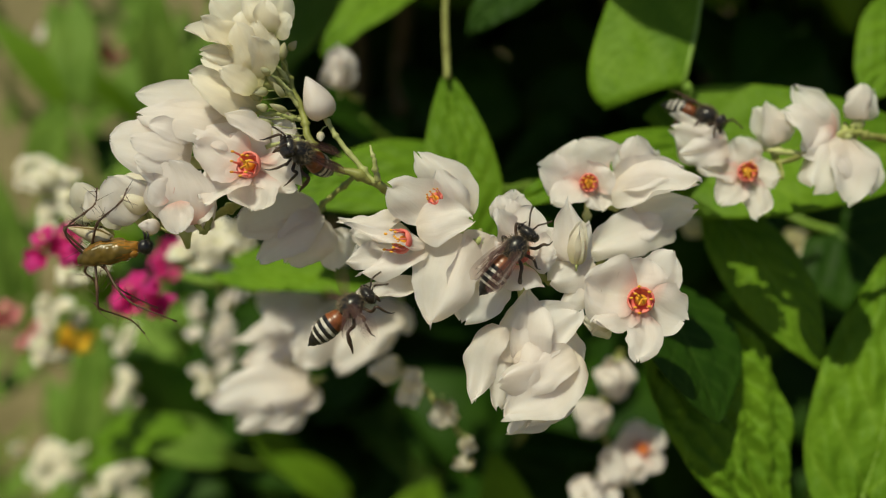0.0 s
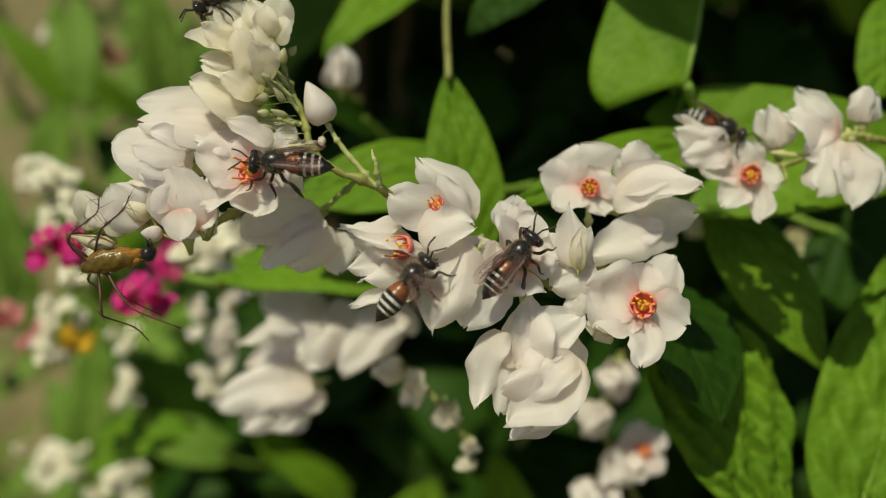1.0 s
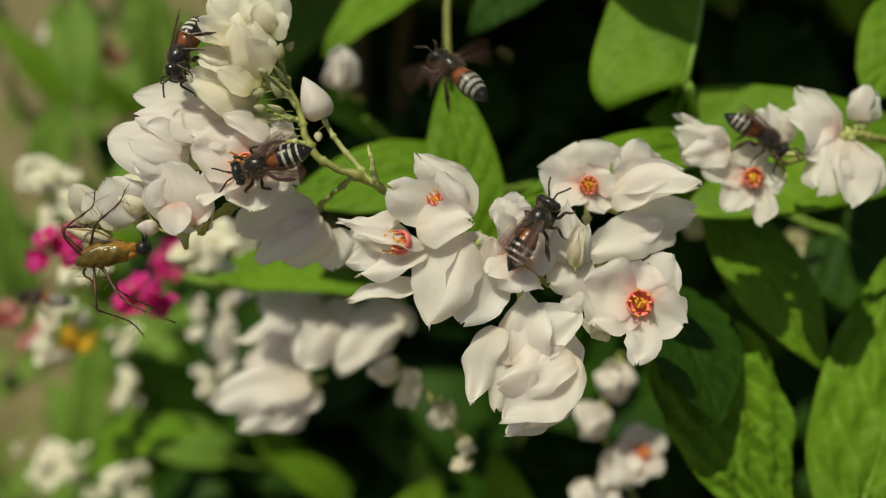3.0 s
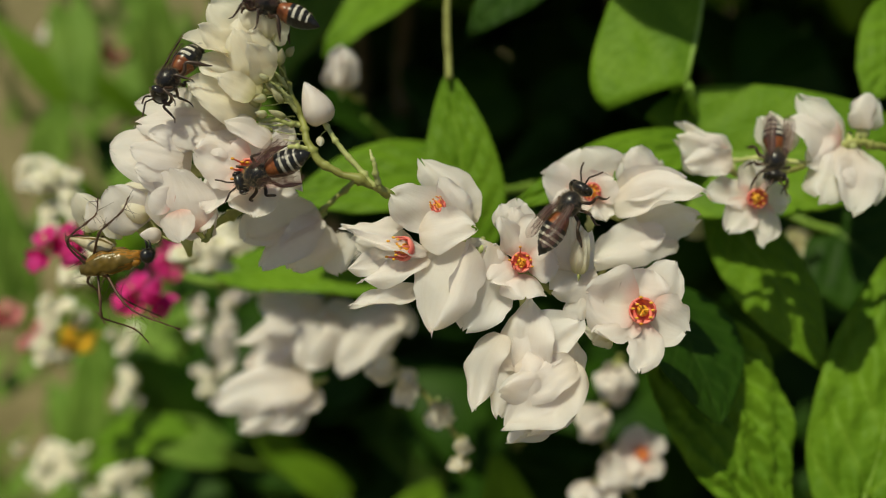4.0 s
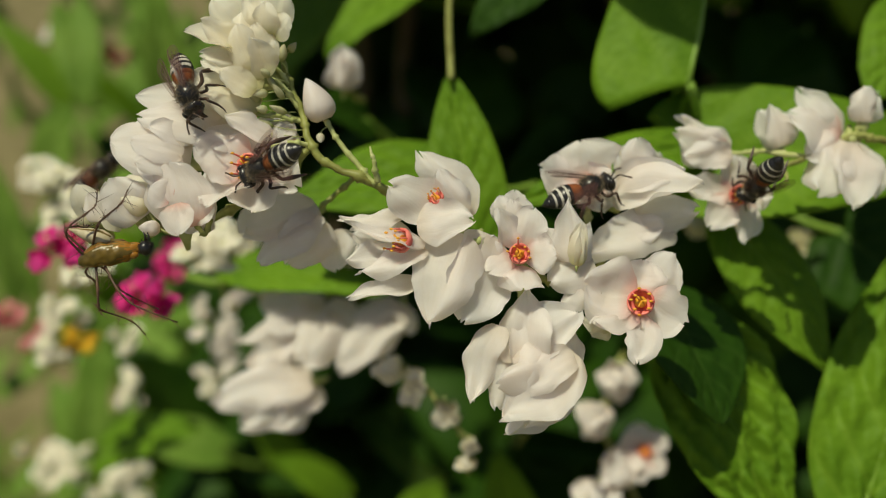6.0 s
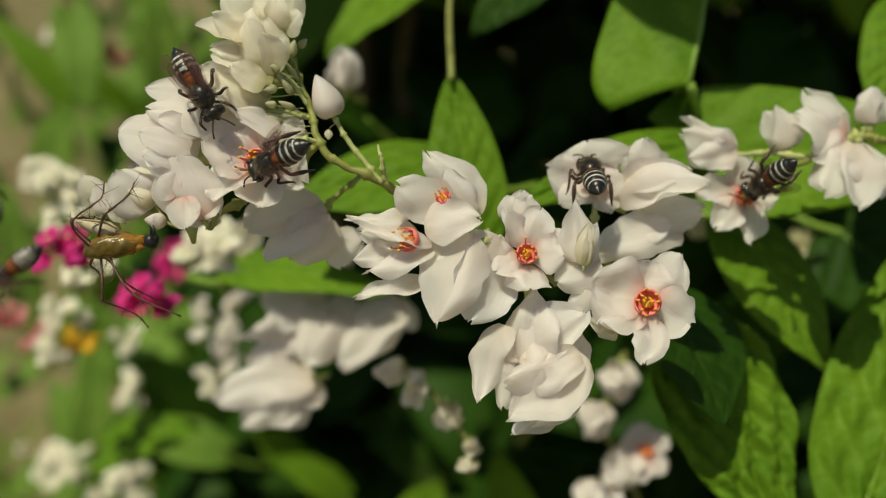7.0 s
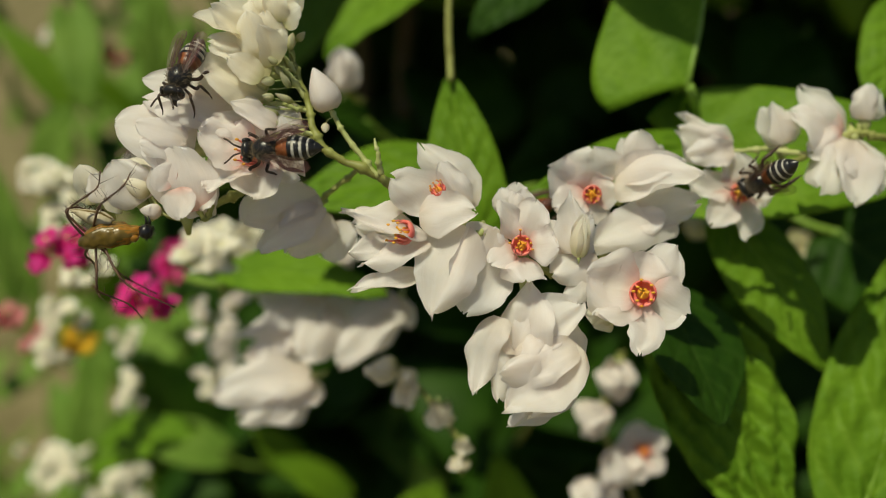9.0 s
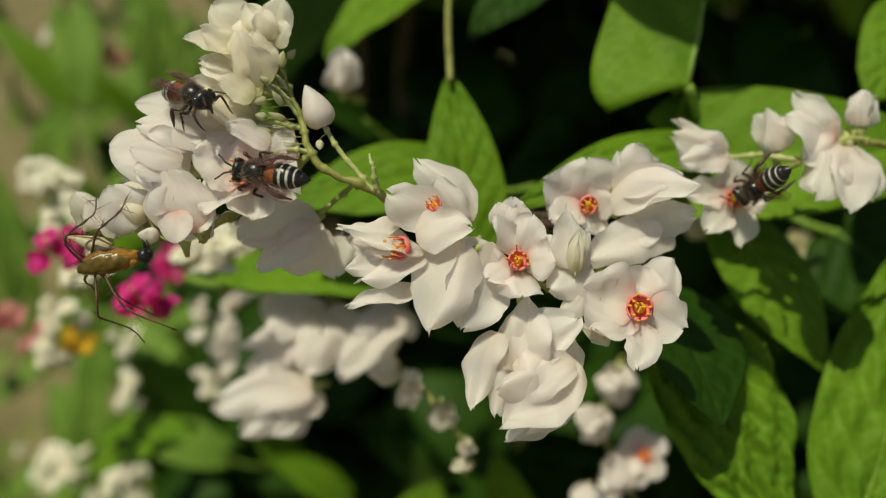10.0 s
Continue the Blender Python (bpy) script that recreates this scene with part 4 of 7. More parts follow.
bud(left_raceme, (-6.8, 1, 6.2), (0.1, -0.5, -0.7), 1.2, 0.8, foot=(-6, 1, 7), seed=7, mat=CREAM)
bud(left_raceme, (-6.4, 1, 7.7), (-0.42, -0.2, 1), 4.7, 2.9, foot=(-6.1, 1, 7.1), seed=9, mat=WHITE, heavy=0.4)
bud(left_raceme, (-23, -1.5, -3.8), (-1, -0.4, 0.05), 2.1, 1.5, foot=(-22.1, -1, -4.2), seed=9, mat=WHITE)
bud(left_raceme, (-24.4, -1, -1.9), (-0.8, -0.4, 0.4), 2.9, 2.0, foot=(-23.2, -0.5, -3.7), seed=10)

# the cluster of large open flowers on the same branch
centre_cluster = thing("flower_spray", "cluster of large white flowers with coral red hearts", "flowers", plan(4.6, 91, 0.1), "flowering sprays")
count[0] = 44
stalk(centre_cluster, [(-10.3, 1, 6.1), (-6.1, 2, 3.4), (-1.8, 1, 1.2), (2.5, 1, -0.9), (6.2, 1, -3.1), (10, 2, -3.7), (12.6, 3, -1.9), (15.1, 6, 2.6)], 0.5, 0.35)
stalk(centre_cluster, [(10, 2, -3.7), (11.2, 12, -8.2), (13, 41, -19.3), (14.5, 106, -41.8), (16.7, 186, -66.1)], 0.5, 0.7)
stalk(centre_cluster, [(3.9, 0, -1.8), (3.8, -1, -4.8), (5.1, 0, -9.1), (7.4, -1, -12)], 0.5, 0.35, PALE_STALK)
stalk(centre_cluster, [(-2.5, -3, 0.6), (-2.8, -3.5, 1.3), (-0.8, -4, 0.6), (0, -3, 0)], 0.5, 0.3, PALE_STALK)
stalk(centre_cluster, [(10, 2, -3.7), (12.1, 0, -4.8), (14.1, -2, -5.9)], 0.45, 0.4, PALE_STALK)
stalk(centre_cluster, [(12.2, 4, -0.6), (11.7, 5, 2.6), (11.9, 5.5, 6.4)], 0.4, 0.35, PALE_STALK)
fl = flower(centre_cluster, (15.8, -3.2, -5.5), (-0.1, -1, 0.15))
petal(fl, (17.1, -2.2, -5.1), (20, -1.6, -0.5), 3.9, (-0.1, -1, 0.1), BLUSH, full=1.05, cup=0.2, bow=0.02, wild=0.8)
petal(fl, (15.2, -3.4, -4.8), (9.9, -4.6, -3), 5.7, (0.25, -1, 0.25), BLUSH, full=1.0, cup=0.25, bow=0.03, bend=-0.06, wild=0.8)
petal(fl, (15.7, -3.1, -4.4), (16.2, -2.8, -1), 4.5, (0, -1, 0), BLUSH, full=1.0, cup=0.25, bow=0.02, wild=0.8)
petal(fl, (16.6, -3.2, -5.2), (20.5, -3.4, -7), 4.6, (-0.35, -1, 0.15), BLUSH, full=1.0, cup=0.3, bow=0.03, bend=0.1, wild=0.8)
petal(fl, (15, -3.8, -6.1), (10.3, -6, -7.3), 3.0, (0, -0.85, 0.55), BLUSH, full=0.95, cup=0.2, bow=0.06, bend=-0.08, wild=0.8)
petal(fl, (15.9, -4, -6.4), (14.7, -7, -11.1), 3.3, (0, -0.85, 0.55), BLUSH, full=1.15, cup=-0.1, bow=0.08, bend=-0.1, wild=0.8)
stamens(fl, (15.6, -4.1, -5.3), (-0.2, -1, 0.1), 1.4, 2, 1.0)
fl = flower(centre_cluster, (12.9, -1, -8.2), (-0.3, -0.5, -0.4))
petal(fl, (12.9, -2, -8), (10, -2.6, -7.2), 1.9, (0, -1, -0.2), CREAM, wild=0.8)
petal(fl, (12.9, -2, -8.2), (10.9, -2.2, -8.9), 1.8, (0, -1, -0.3), CREAM, wild=0.8)
fl = flower(centre_cluster, (8.2, -2.4, -11), (-0.4, -0.6, -0.5))
petal(fl, (8.4, -2.6, -8), (9.5, -3, -13.9), 2.4, (0.7, -1, 0.1), cup=-0.3, bow=0.1, full=0.85, wild=0.8)
petal(fl, (1.3, -3.6, -7.9), (-1, -4.2, -15.6), 3.5, (-0.55, -1, 0.15), cup=-0.35, bow=0.08, full=0.8, bend=0.1, point=0.5, wild=0.8)
petal(fl, (1.9, -3.4, -10.4), (1.3, -4, -16.5), 3.1, (-0.35, -1, 0.05), cup=-0.25, bow=0.08, full=0.85, wild=0.8)
petal(fl, (3.1, -4.2, -11.7), (3.8, -3.6, -3.7), 5.3, (-0.25, -1, 0.3), cup=-0.3, bow=0.1, full=0.7, point=0.9, bend=0.05, wild=0.8)
petal(fl, (3, -4.8, -11.6), (8.8, -3.8, -6), 5.1, (0.1, -1, 0.3), cup=-0.2, bow=0.1, full=1.0, bend=-0.08, wild=0.8)
petal(fl, (2.5, -5, -11.4), (8.6, -3.8, -10.8), 3.5, (0.15, -0.9, 0.35), cup=-0.35, bow=0.12, full=0.95, bend=0.12, wild=0.8)
petal(fl, (8.4, -3.2, -13.8), (2.3, -4, -18.9), 2.7, (0.1, -0.9, -0.2), cup=-0.2, bow=0.1, full=0.95, bend=-0.06, wild=0.8)
petal(fl, (9.2, -3.8, -11.7), (3.9, -5.2, -17.6), 4.1, (0.15, -1, 0.1), cup=-0.3, bow=0.1, full=0.9, bend=-0.05, wild=0.8)
petal(fl, (9.2, -4.4, -10.7), (1.4, -6.2, -16.6), 5.8, (-0.1, -1, 0.4), cup=-0.45, bow=0.14, full=0.8, bend=-0.05, point=0.3, wave=0.045, wild=0.9)
petal(fl, (8.8, -5, -11), (1.1, -6.9, -13.3), 3.6, (-0.1, -1, 0.5), cup=-0.35, bow=0.12, full=0.85, bend=-0.06, wave=0.045, wild=0.9)
fl = flower(centre_cluster, (-1.5, -2.6, 0.4), (-0.3, -0.6, -0.5))
petal(fl, (0.6, -3.6, 1.2), (-3.1, -4.6, -7.2), 6.5, (0.35, -1, -0.05), cup=-0.35, bow=0.1, full=0.85, bend=-0.05, wild=0.8)
petal(fl, (-2.9, -4.4, 1.6), (-6.4, -6, -7.4), 5.8, (-0.3, -1, 0.25), cup=-0.35, bow=0.1, full=0.8, point=0.25, bend=-0.03, wild=0.8)
petal(fl, (-0.1, -4, -1.6), (0.6, -3.6, 1.4), 2.6, (0.2, -1, 0.2), cup=-0.2, wild=0.8)
fl = flower(centre_cluster, (-7.4, -2.4, 0.4), (-0.9, -0.45, 0))
petal(fl, (-8.1, -0.4, 1.2), (-14.2, -0.4, 1.7), 3.4, (-0.2, -1, -0.3), cup=0.2, full=0.9, wild=0.8)
petal(fl, (-8.8, -2, 3.2), (-15.4, -3, 2.8), 2.1, (-0.1, -0.6, 0.8), cup=-0.3, bow=0.2, full=0.75, bend=-0.16, point=0.6, wild=0.8)
petal(fl, (-6.4, -4.4, 0.4), (-14.1, -5, 2.7), 1.7, (-0.1, -0.8, 0.6), cup=-0.3, bow=0.12, full=0.75, bend=-0.1, point=0.6, wild=0.8)
petal(fl, (-8.8, -3, -0.5), (-14.4, -4.6, -1.3), 2.5, (-0.1, -0.9, 0.55), cup=0.3, bow=-0.02, full=0.9, point=0.4, wild=0.8)
petal(fl, (-6.3, -3.8, -0.3), (-12.9, -5.6, -2.8), 2.4, (-0.1, -0.8, 0.65), cup=-0.1, bow=0.06, full=0.85, point=0.3, wild=0.8)
petal(fl, (-7.3, -3.2, -3.5), (-14.1, -5, -5.1), 2.4, (-0.1, -0.9, 0.5), cup=-0.2, bow=0.08, full=0.85, point=0.3, bend=-0.04, wild=0.8)
stamens(fl, (-8.4, -4.6, 0.7), (-0.75, -0.65, 0.05), 1.3, 8, 1.2)
fl = flower(centre_cluster, (-4.2, -1.6, 4.3), (-0.2, -0.8, 0.5))
petal(fl, (-2, -1.2, 3.1), (-7.3, -1.8, 10), 4.5, (-0.1, -1, 0.2), full=0.85, cup=0.15, bow=0.05, bend=0.06, wild=0.8)
petal(fl, (-2.5, -2.4, 3.5), (-5.2, -3, 8.1), 2.8, (-0.25, -1, 0.15), full=0.8, cup=-0.2, bow=0.06, wild=0.8)
petal(fl, (-5, -2.8, 2.9), (-10, -4.6, 6.4), 4.4, (0.15, -1, 0.35), full=1.0, cup=-0.1, bow=0.05, wild=0.8)
petal(fl, (-7.3, -4.4, 2.3), (-1.6, -5.2, 3.1), 4.0, (-0.1, -0.9, 0.5), full=0.85, bow=0.1, cup=-0.3, bend=-0.04, wild=0.8)
stamens(fl, (-5.2, -3.3, 4.9), (-0.5, -0.6, 0.6), 0.85, 9, 1.4)
fl = flower(centre_cluster, (3.3, -3.2, -0.7), (0, -1, 0.15))
petal(fl, (3, -3, 0.2), (1, -4, 4.1), 2.4, (0.25, -1, 0.1), BLUSH, full=1.0, cup=0.25, point=0.3, wild=0.8)
petal(fl, (3.6, -2.8, 0.3), (5, -3.3, 4.2), 3.5, (-0.1, -1, 0.1), BLUSH, full=1.0, cup=0.2, wild=0.8)
petal(fl, (2.5, -3.5, -1), (-0.1, -4.7, -2.3), 3.3, (0.15, -1, 0.3), BLUSH, full=1.05, cup=0.2, wild=0.8)
petal(fl, (4, -3.4, -0.7), (6.9, -4.6, -0.5), 3.5, (-0.15, -1, 0.3), BLUSH, full=1.0, cup=0.2, wild=0.8)
petal(fl, (3.3, -3.7, -1.7), (3.3, -6, -4.3), 4.1, (0, -0.8, 0.6), BLUSH, full=1.2, cup=-0.2, lift=0.1, wild=0.8)
stamens(fl, (3.2, -4, -0.6), (-0.05, -1, 0.25), 1.1, 4, 1.3)
fl = flower(centre_cluster, (2.7, -1, 3), (-0.05, -0.5, 0.9))
petal(fl, (2.3, -1, 3), (1, -1.4, 5.4), 2.4, (-0.4, -1, 0.3), cup=-0.6, bow=0.2, full=0.85, wild=0.8)
petal(fl, (2.8, -0.6, 3), (2.7, -1, 6.2), 2.7, (0, -1, 0.4), cup=-0.6, bow=0.2, full=0.85, wild=0.8)
petal(fl, (3, -1.3, 3), (4.1, -1.7, 5.4), 2.3, (0.4, -1, 0.3), cup=-0.6, bow=0.2, full=0.85, wild=0.8)
petal(fl, (2.6, -1.9, 2.9), (2.3, -2.3, 5.1), 1.9, (0, -1, 0.3), cup=-0.5, bow=0.2, full=0.85, bend=0.1, wild=0.8)
fl = flower(centre_cluster, (8.8, -3, -1.7), (0, -0.4, 0.9))
petal(fl, (8.1, -3.2, -1.1), (6.2, -3.2, 2.2), 2.9, (-0.4, -1, 0), cup=-0.2, full=0.9, wild=0.8)
petal(fl, (9.4, -3.4, -1.5), (10.6, -3.4, 2.6), 2.6, (0.5, -1, 0), cup=-0.3, bow=0.1, full=0.95, wild=0.8)
petal(fl, (8.3, -4.2, -1.3), (8.3, -4.4, 5), 2.9, (-0.3, -1, 0.1), cup=-0.3, bow=0.1, full=0.75, point=0.6, wild=0.8)
fl = flower(centre_cluster, (10.6, -2, -3.4), (-0.6, -0.6, -0.2))
petal(fl, (11.1, -3, -1.6), (6.4, -3.8, -3.4), 4.1, (-0.15, -1, 0.3), cup=-0.2, full=0.95, wild=0.8)
petal(fl, (11, -3.2, -3.3), (8.1, -3.6, -6), 3.1, (0, -1, 0), cup=-0.2, wild=0.8)
petal(fl, (11, -2.5, -1.7), (7.6, -2.8, -1), 2.1, (0, -1, 0.4), cup=-0.2, wild=0.8)
fl = flower(centre_cluster, (15.3, 5, 4.9), (0.6, -0.6, 0))
petal(fl, (16.6, 3.6, 3.8), (23.1, 2.6, 4.9), 3.9, (0, -1, -0.35), cup=-0.2, bow=0.08, full=0.9, wild=0.8)
petal(fl, (21, 3.6, 2.3), (11.4, 1.6, -0.8), 4.4, (-0.1, -1, 0.5), cup=-0.25, bow=0.1, full=0.85, bend=0.05, wild=0.8)
petal(fl, (15.9, 3.2, 2.5), (19.5, 2.6, 2.2), 3.4, (0, -1, 0.2), cup=-0.2, bow=0.08, wild=0.8)
petal(fl, (14.1, 3.4, 6.3), (22.9, 0.4, 6.8), 5.4, (-0.1, -1, 0.6), cup=-0.3, bow=0.1, full=0.8, bend=-0.08, point=0.4, wild=0.8)
petal(fl, (14.4, 3.8, 7.1), (21.5, 2.2, 9), 3.5, (-0.2, -1, 0.5), cup=-0.2, bow=0.08, full=0.95, wild=0.8)
fl = flower(centre_cluster, (17.4, 6, 9.1), (0, -0.4, 1))
petal(fl, (17, 5.5, 9), (15.1, 5, 11.6), 3.3, (-0.3, -1, 0.3), cup=-0.4, bow=0.16, full=0.9, wild=0.8)
petal(fl, (18, 5.8, 9), (19.3, 5.5, 11.3), 3.3, (0.3, -1, 0.2), cup=-0.4, bow=0.16, full=0.9, wild=0.8)
petal(fl, (17.2, 4.8, 8.8), (16.9, 4, 12.5), 3.5, (0, -1, 0.3), cup=-0.4, bow=0.16, full=0.85, wild=0.8)
tugged = flower(centre_cluster, (11.9, 5, 7.3), (-0.1, -1, 0.1))
petal(tugged, (11.7, 5, 7.8), (10.3, 5, 12.2), 7.1, (0, -1, 0.1), full=0.9, mat=BLUSH)
petal(tugged, (11.1, 5, 7.5), (6, 4, 8.8), 4.6, (0.1, -1, 0.2), full=0.95, mat=BLUSH)
petal(tugged, (11.3, 4.5, 6.9), (7.5, 3, 5.1), 3.5, (0, -0.9, 0.5), full=0.95, mat=BLUSH)
petal(tugged, (12.3, 4.5, 7.1), (14, 3.5, 8.8), 3.8, (-0.2, -1, 0.2), full=0.95, mat=BLUSH)
petal(tugged, (12, 4.5, 6.7), (12.8, 3, 4.1), 3.4, (0, -0.9, 0.4), full=1.05, mat=BLUSH)
stamens(tugged, (11.7, 4, 7.3), (-0.2, -1, 0), 1.08, 6, 0.6)
closed_flower(centre_cluster, (9, -4.6, -1.6), (0.05, -0.2, 1), 4.4, 1.9, mat=CREAM, seed=3, petals=3, loose=0.25, res=(18, 14))

# a softer twig of flowers farther back
right_cluster = thing("flower_spray", "thin twig of white flowers and closed buds over a broad leaf", "flowers", plan(44, 101, 11.5), "flowering sprays")
count[0] = 102
stalk(right_cluster, [(11.3, 1, 1.5), (6.7, 0, 1.9), (4.4, 0, 2.3), (2, 0, 1), (-1.3, 0, -0.3), (-3.6, 1, -1.1), (-6.3, 3, -1.4)], 0.45, 0.3)
stalk(right_cluster, [(-1.3, 0, -0.3), (-5.7, 1, 0.5), (-10.1, 1, 0.2), (-12.1, 1, 0)], 0.35, 0.25, PALE_STALK)
stalk(right_cluster, [(4.4, 0, 2.3), (5, 0, 3.7), (5.5, 0, 4.7)], 0.3, 0.3, PALE_STALK)
stalk(right_cluster, [(-4, 0, -1.3), (-4.1, -1, -2.8), (-4.4, -1, -3.3)], 0.2, 0.15)
fl = flower(right_cluster, (-10.4, 1, -0.3), (-0.6, -0.6, 0.4))
petal(fl, (-10.7, 0, -0.2), (-17.1, -1, 2.9), 4.0, (-0.2, -1, 0.4), BLUSH, cup=-0.4, bow=0.12, full=0.85, wild=0.8)
petal(fl, (-10.6, 0, 0.6), (-16.6, -0.6, 4.6), 2.7, (0.1, -1, 0.4), cup=-0.3, bow=0.1, point=0.3, wild=0.8)
petal(fl, (-10.5, -1, -0.1), (-16.5, -2, -0.4), 2.9, (0, -1, -0.1), cup=-0.3, bow=0.1, wild=0.8)
fl = flower(right_cluster, (2.9, 1, 2.5), (-0.75, -0.4, 0.45))
petal(fl, (3.1, 0.5, 2.4), (-2.5, 0, 7.6), 4.4, (-0.1, -1, 0.4), cup=-0.4, bow=0.14, full=0.9, point=0.4, wild=0.8)
petal(fl, (2.6, 0, 2.1), (-3.9, -1.4, 4.8), 5.1, (-0.2, -1, 0.3), BLUSH, cup=-0.45, bow=0.16, full=0.85, wild=0.8)
petal(fl, (2.5, -0.4, 1.7), (-1.8, -1.4, -0.1), 3.6, (0, -1, -0.2), BLUSH, cup=-0.4, bow=0.14, wild=0.8)
fl = flower(right_cluster, (-3.7, 2, 1.1), (-0.1, -0.4, 0.9))
petal(fl, (-4.2, 1.2, 1), (-6.7, 0.6, 5.3), 3.2, (-0.4, -1, 0.2), cup=-0.6, bow=0.2, full=0.8, wild=0.8)
petal(fl, (-3.8, 1.2, 1.2), (-3.5, 0.8, 5.2), 3.1, (0.4, -1, 0.2), cup=-0.6, bow=0.2, full=0.8, wild=0.8)
petal(fl, (-4.2, 0.6, 1), (-5.6, 0, 5.9), 3.2, (0, -1, 0.25), cup=-0.5, bow=0.2, full=0.8, wild=0.8)
fl = flower(right_cluster, (3.9, 0, 1.3), (-0.1, -0.4, -0.9))
petal(fl, (3.6, -0.6, 1.5), (6.2, -1.6, -5.1), 5.5, (0.4, -1, 0.1), cup=-0.4, bow=0.14, full=0.85, wild=0.8)
petal(fl, (3.1, -0.8, 1.5), (-1, -2.6, -4.6), 5.5, (-0.5, -1, 0.15), cup=-0.4, bow=0.14, full=0.85, wild=0.8)
petal(fl, (3.2, -1.6, 1.2), (2.4, -3.2, -6.2), 5.1, (0.1, -1, 0.15), cup=-0.4, bow=0.14, full=0.9, wild=0.8)
fl = flower(right_cluster, (5.4, 0, 4), (0.1, -0.3, 1))
petal(fl, (5.2, -0.2, 4), (4.3, -0.4, 7.4), 2.6, (-0.4, -1, 0.1), cup=-0.6, bow=0.2, full=0.8, wild=0.8)
petal(fl, (5.6, -0.2, 4), (6.9, -0.4, 7.3), 2.7, (0.4, -1, 0.1), cup=-0.6, bow=0.2, full=0.8, wild=0.8)
petal(fl, (5, -0.8, 3.8), (5.4, -1, 8.1), 2.7, (0, -1, 0.2), cup=-0.5, bow=0.2, full=0.8, wild=0.8)
nodding = flower(right_cluster, (-7.9, 0, -2.5), (-0.05, -1, 0.1))
petal(nodding, (-8.1, 0.5, -1.9), (-8.4, 0.4, 1.9), 3.9, (0, -1, 0.1), BLUSH, full=0.95, wild=0.7)
petal(nodding, (-7.6, 0.3, -2.2), (-4.1, -0.2, -2.4), 3.6, (-0.2, -1, 0.15), BLUSH, full=1.0, wild=0.7)
petal(nodding, (-8.8, 0, -2.3), (-14.2, -1.2, -1.9), 3.4, (0.2, -1, 0.3), BLUSH, full=0.9, bow=0.05, wild=0.7)
petal(nodding, (-7.7, -0.3, -3), (-7.3, -2.2, -8), 3.1, (-0.1, -1, 0.35), BLUSH, full=1.1, bend=-0.06, wild=0.7)
petal(nodding, (-8.7, -0.4, -3), (-11.8, -2.2, -6.4), 3.5, (0.1, -0.95, 0.4), BLUSH, full=1.05, wild=0.7)
stamens(nodding, (-8.3, -1, -2.5), (-0.1, -1, 0.05), 1.21, 7, 0.8)

# the drooping flowers behind and below
back_cluster = thing("flower_spray", "drooping cluster of white flowers in soft light below the raceme", "flowers", plan(-21.7, 134, -14.1), "flowering sprays")
stalk(back_cluster, [(4.8, 4, 8.7), (1.2, 4, 5.1), (-0.2, 4, -0.4), (1.2, 4, -5)], 0.6, 0.5)
stalk(back_cluster, [(1.2, 4, 5.1), (8.7, 2, 5.2), (13.2, 2, 2.5)], 0.5, 0.4)
fl = flower(back_cluster, (2.1, 3, 4.3), (-0.7, -0.5, -0.1))
petal(fl, (2.2, 3, 5), (-8.2, 1, 5.7), 5.4, (-0.1, -0.9, 0.5), cup=-0.28, bow=0.14, wave=0.03, wild=0.7, full=0.95)
petal(fl, (-0.9, 2, 3.5), (-11.3, -1, -0.6), 3.6, (-0.2, -1, 0.2), cup=-0.28, bow=0.14, wave=0.03, wild=0.7, full=0.8, point=0.8)
petal(fl, (1.1, 1, 4.4), (-6.6, -1, 1.9), 4.9, (-0.2, -1, 0.3), cup=-0.28, bow=0.14, wave=0.03, wild=0.7, full=0.9)
petal(fl, (-0.7, 1, 0.4), (-9.9, -1, -4), 3.7, (-0.2, -1, 0.1), cup=-0.28, bow=0.14, wave=0.03, wild=0.7, full=0.85, point=0.4)
petal(fl, (0.9, 2, 1.6), (-5, 0, -2.6), 4.9, (-0.1, -1, 0.1), cup=-0.28, bow=0.14, wave=0.03, wild=0.7, full=0.9)
fl = flower(back_cluster, (3.6, 2, 4.8), (-0.5, -0.5, -0.5))
petal(fl, (4, -1, 4.6), (-0.7, -4, -3.1), 6.4, (-0.2, -1, 0.3), cup=-0.28, bow=0.14, wave=0.03, wild=0.7, full=0.9)
petal(fl, (5.9, 0, 6.5), (4.3, -2, -1.8), 5.0, (0.1, -1, 0.2), cup=-0.28, bow=0.14, wave=0.03, wild=0.7, full=0.9)
fl = flower(back_cluster, (14.4, 1, 5.2), (-0.3, -0.5, -0.75))
petal(fl, (14.5, -1, 5.8), (5.8, -4, -4.4), 5.7, (-0.3, -1, 0.3), cup=-0.28, bow=0.14, wave=0.03, wild=0.7, full=0.88, point=0.2)
petal(fl, (14.8, 0, 4.5), (8.6, -2, -3.2), 4.5, (0.4, -1, -0.1), cup=-0.28, bow=0.14, wave=0.03, wild=0.7, full=0.85)
petal(fl, (13.8, -1, 6.4), (7.3, -3, 2.1), 4.1, (-0.1, -0.9, 0.5), cup=-0.28, bow=0.14, wave=0.03, wild=0.7, full=0.9)
petal(fl, (14, 1, 5.5), (16.4, 0, 0.8), 3.2, (0.4, -1, 0.1), cup=-0.28, bow=0.14, wave=0.03, wild=0.7, full=0.9)
fl = flower(back_cluster, (0.7, 1, -7), (-0.85, -0.5, -0.25))
petal(fl, (0.4, 1, -6.7), (-9.4, 0, -4.7), 4.7, (-0.2, -0.9, 0.5), cup=-0.28, bow=0.14, wave=0.03, wild=0.7, full=0.9)
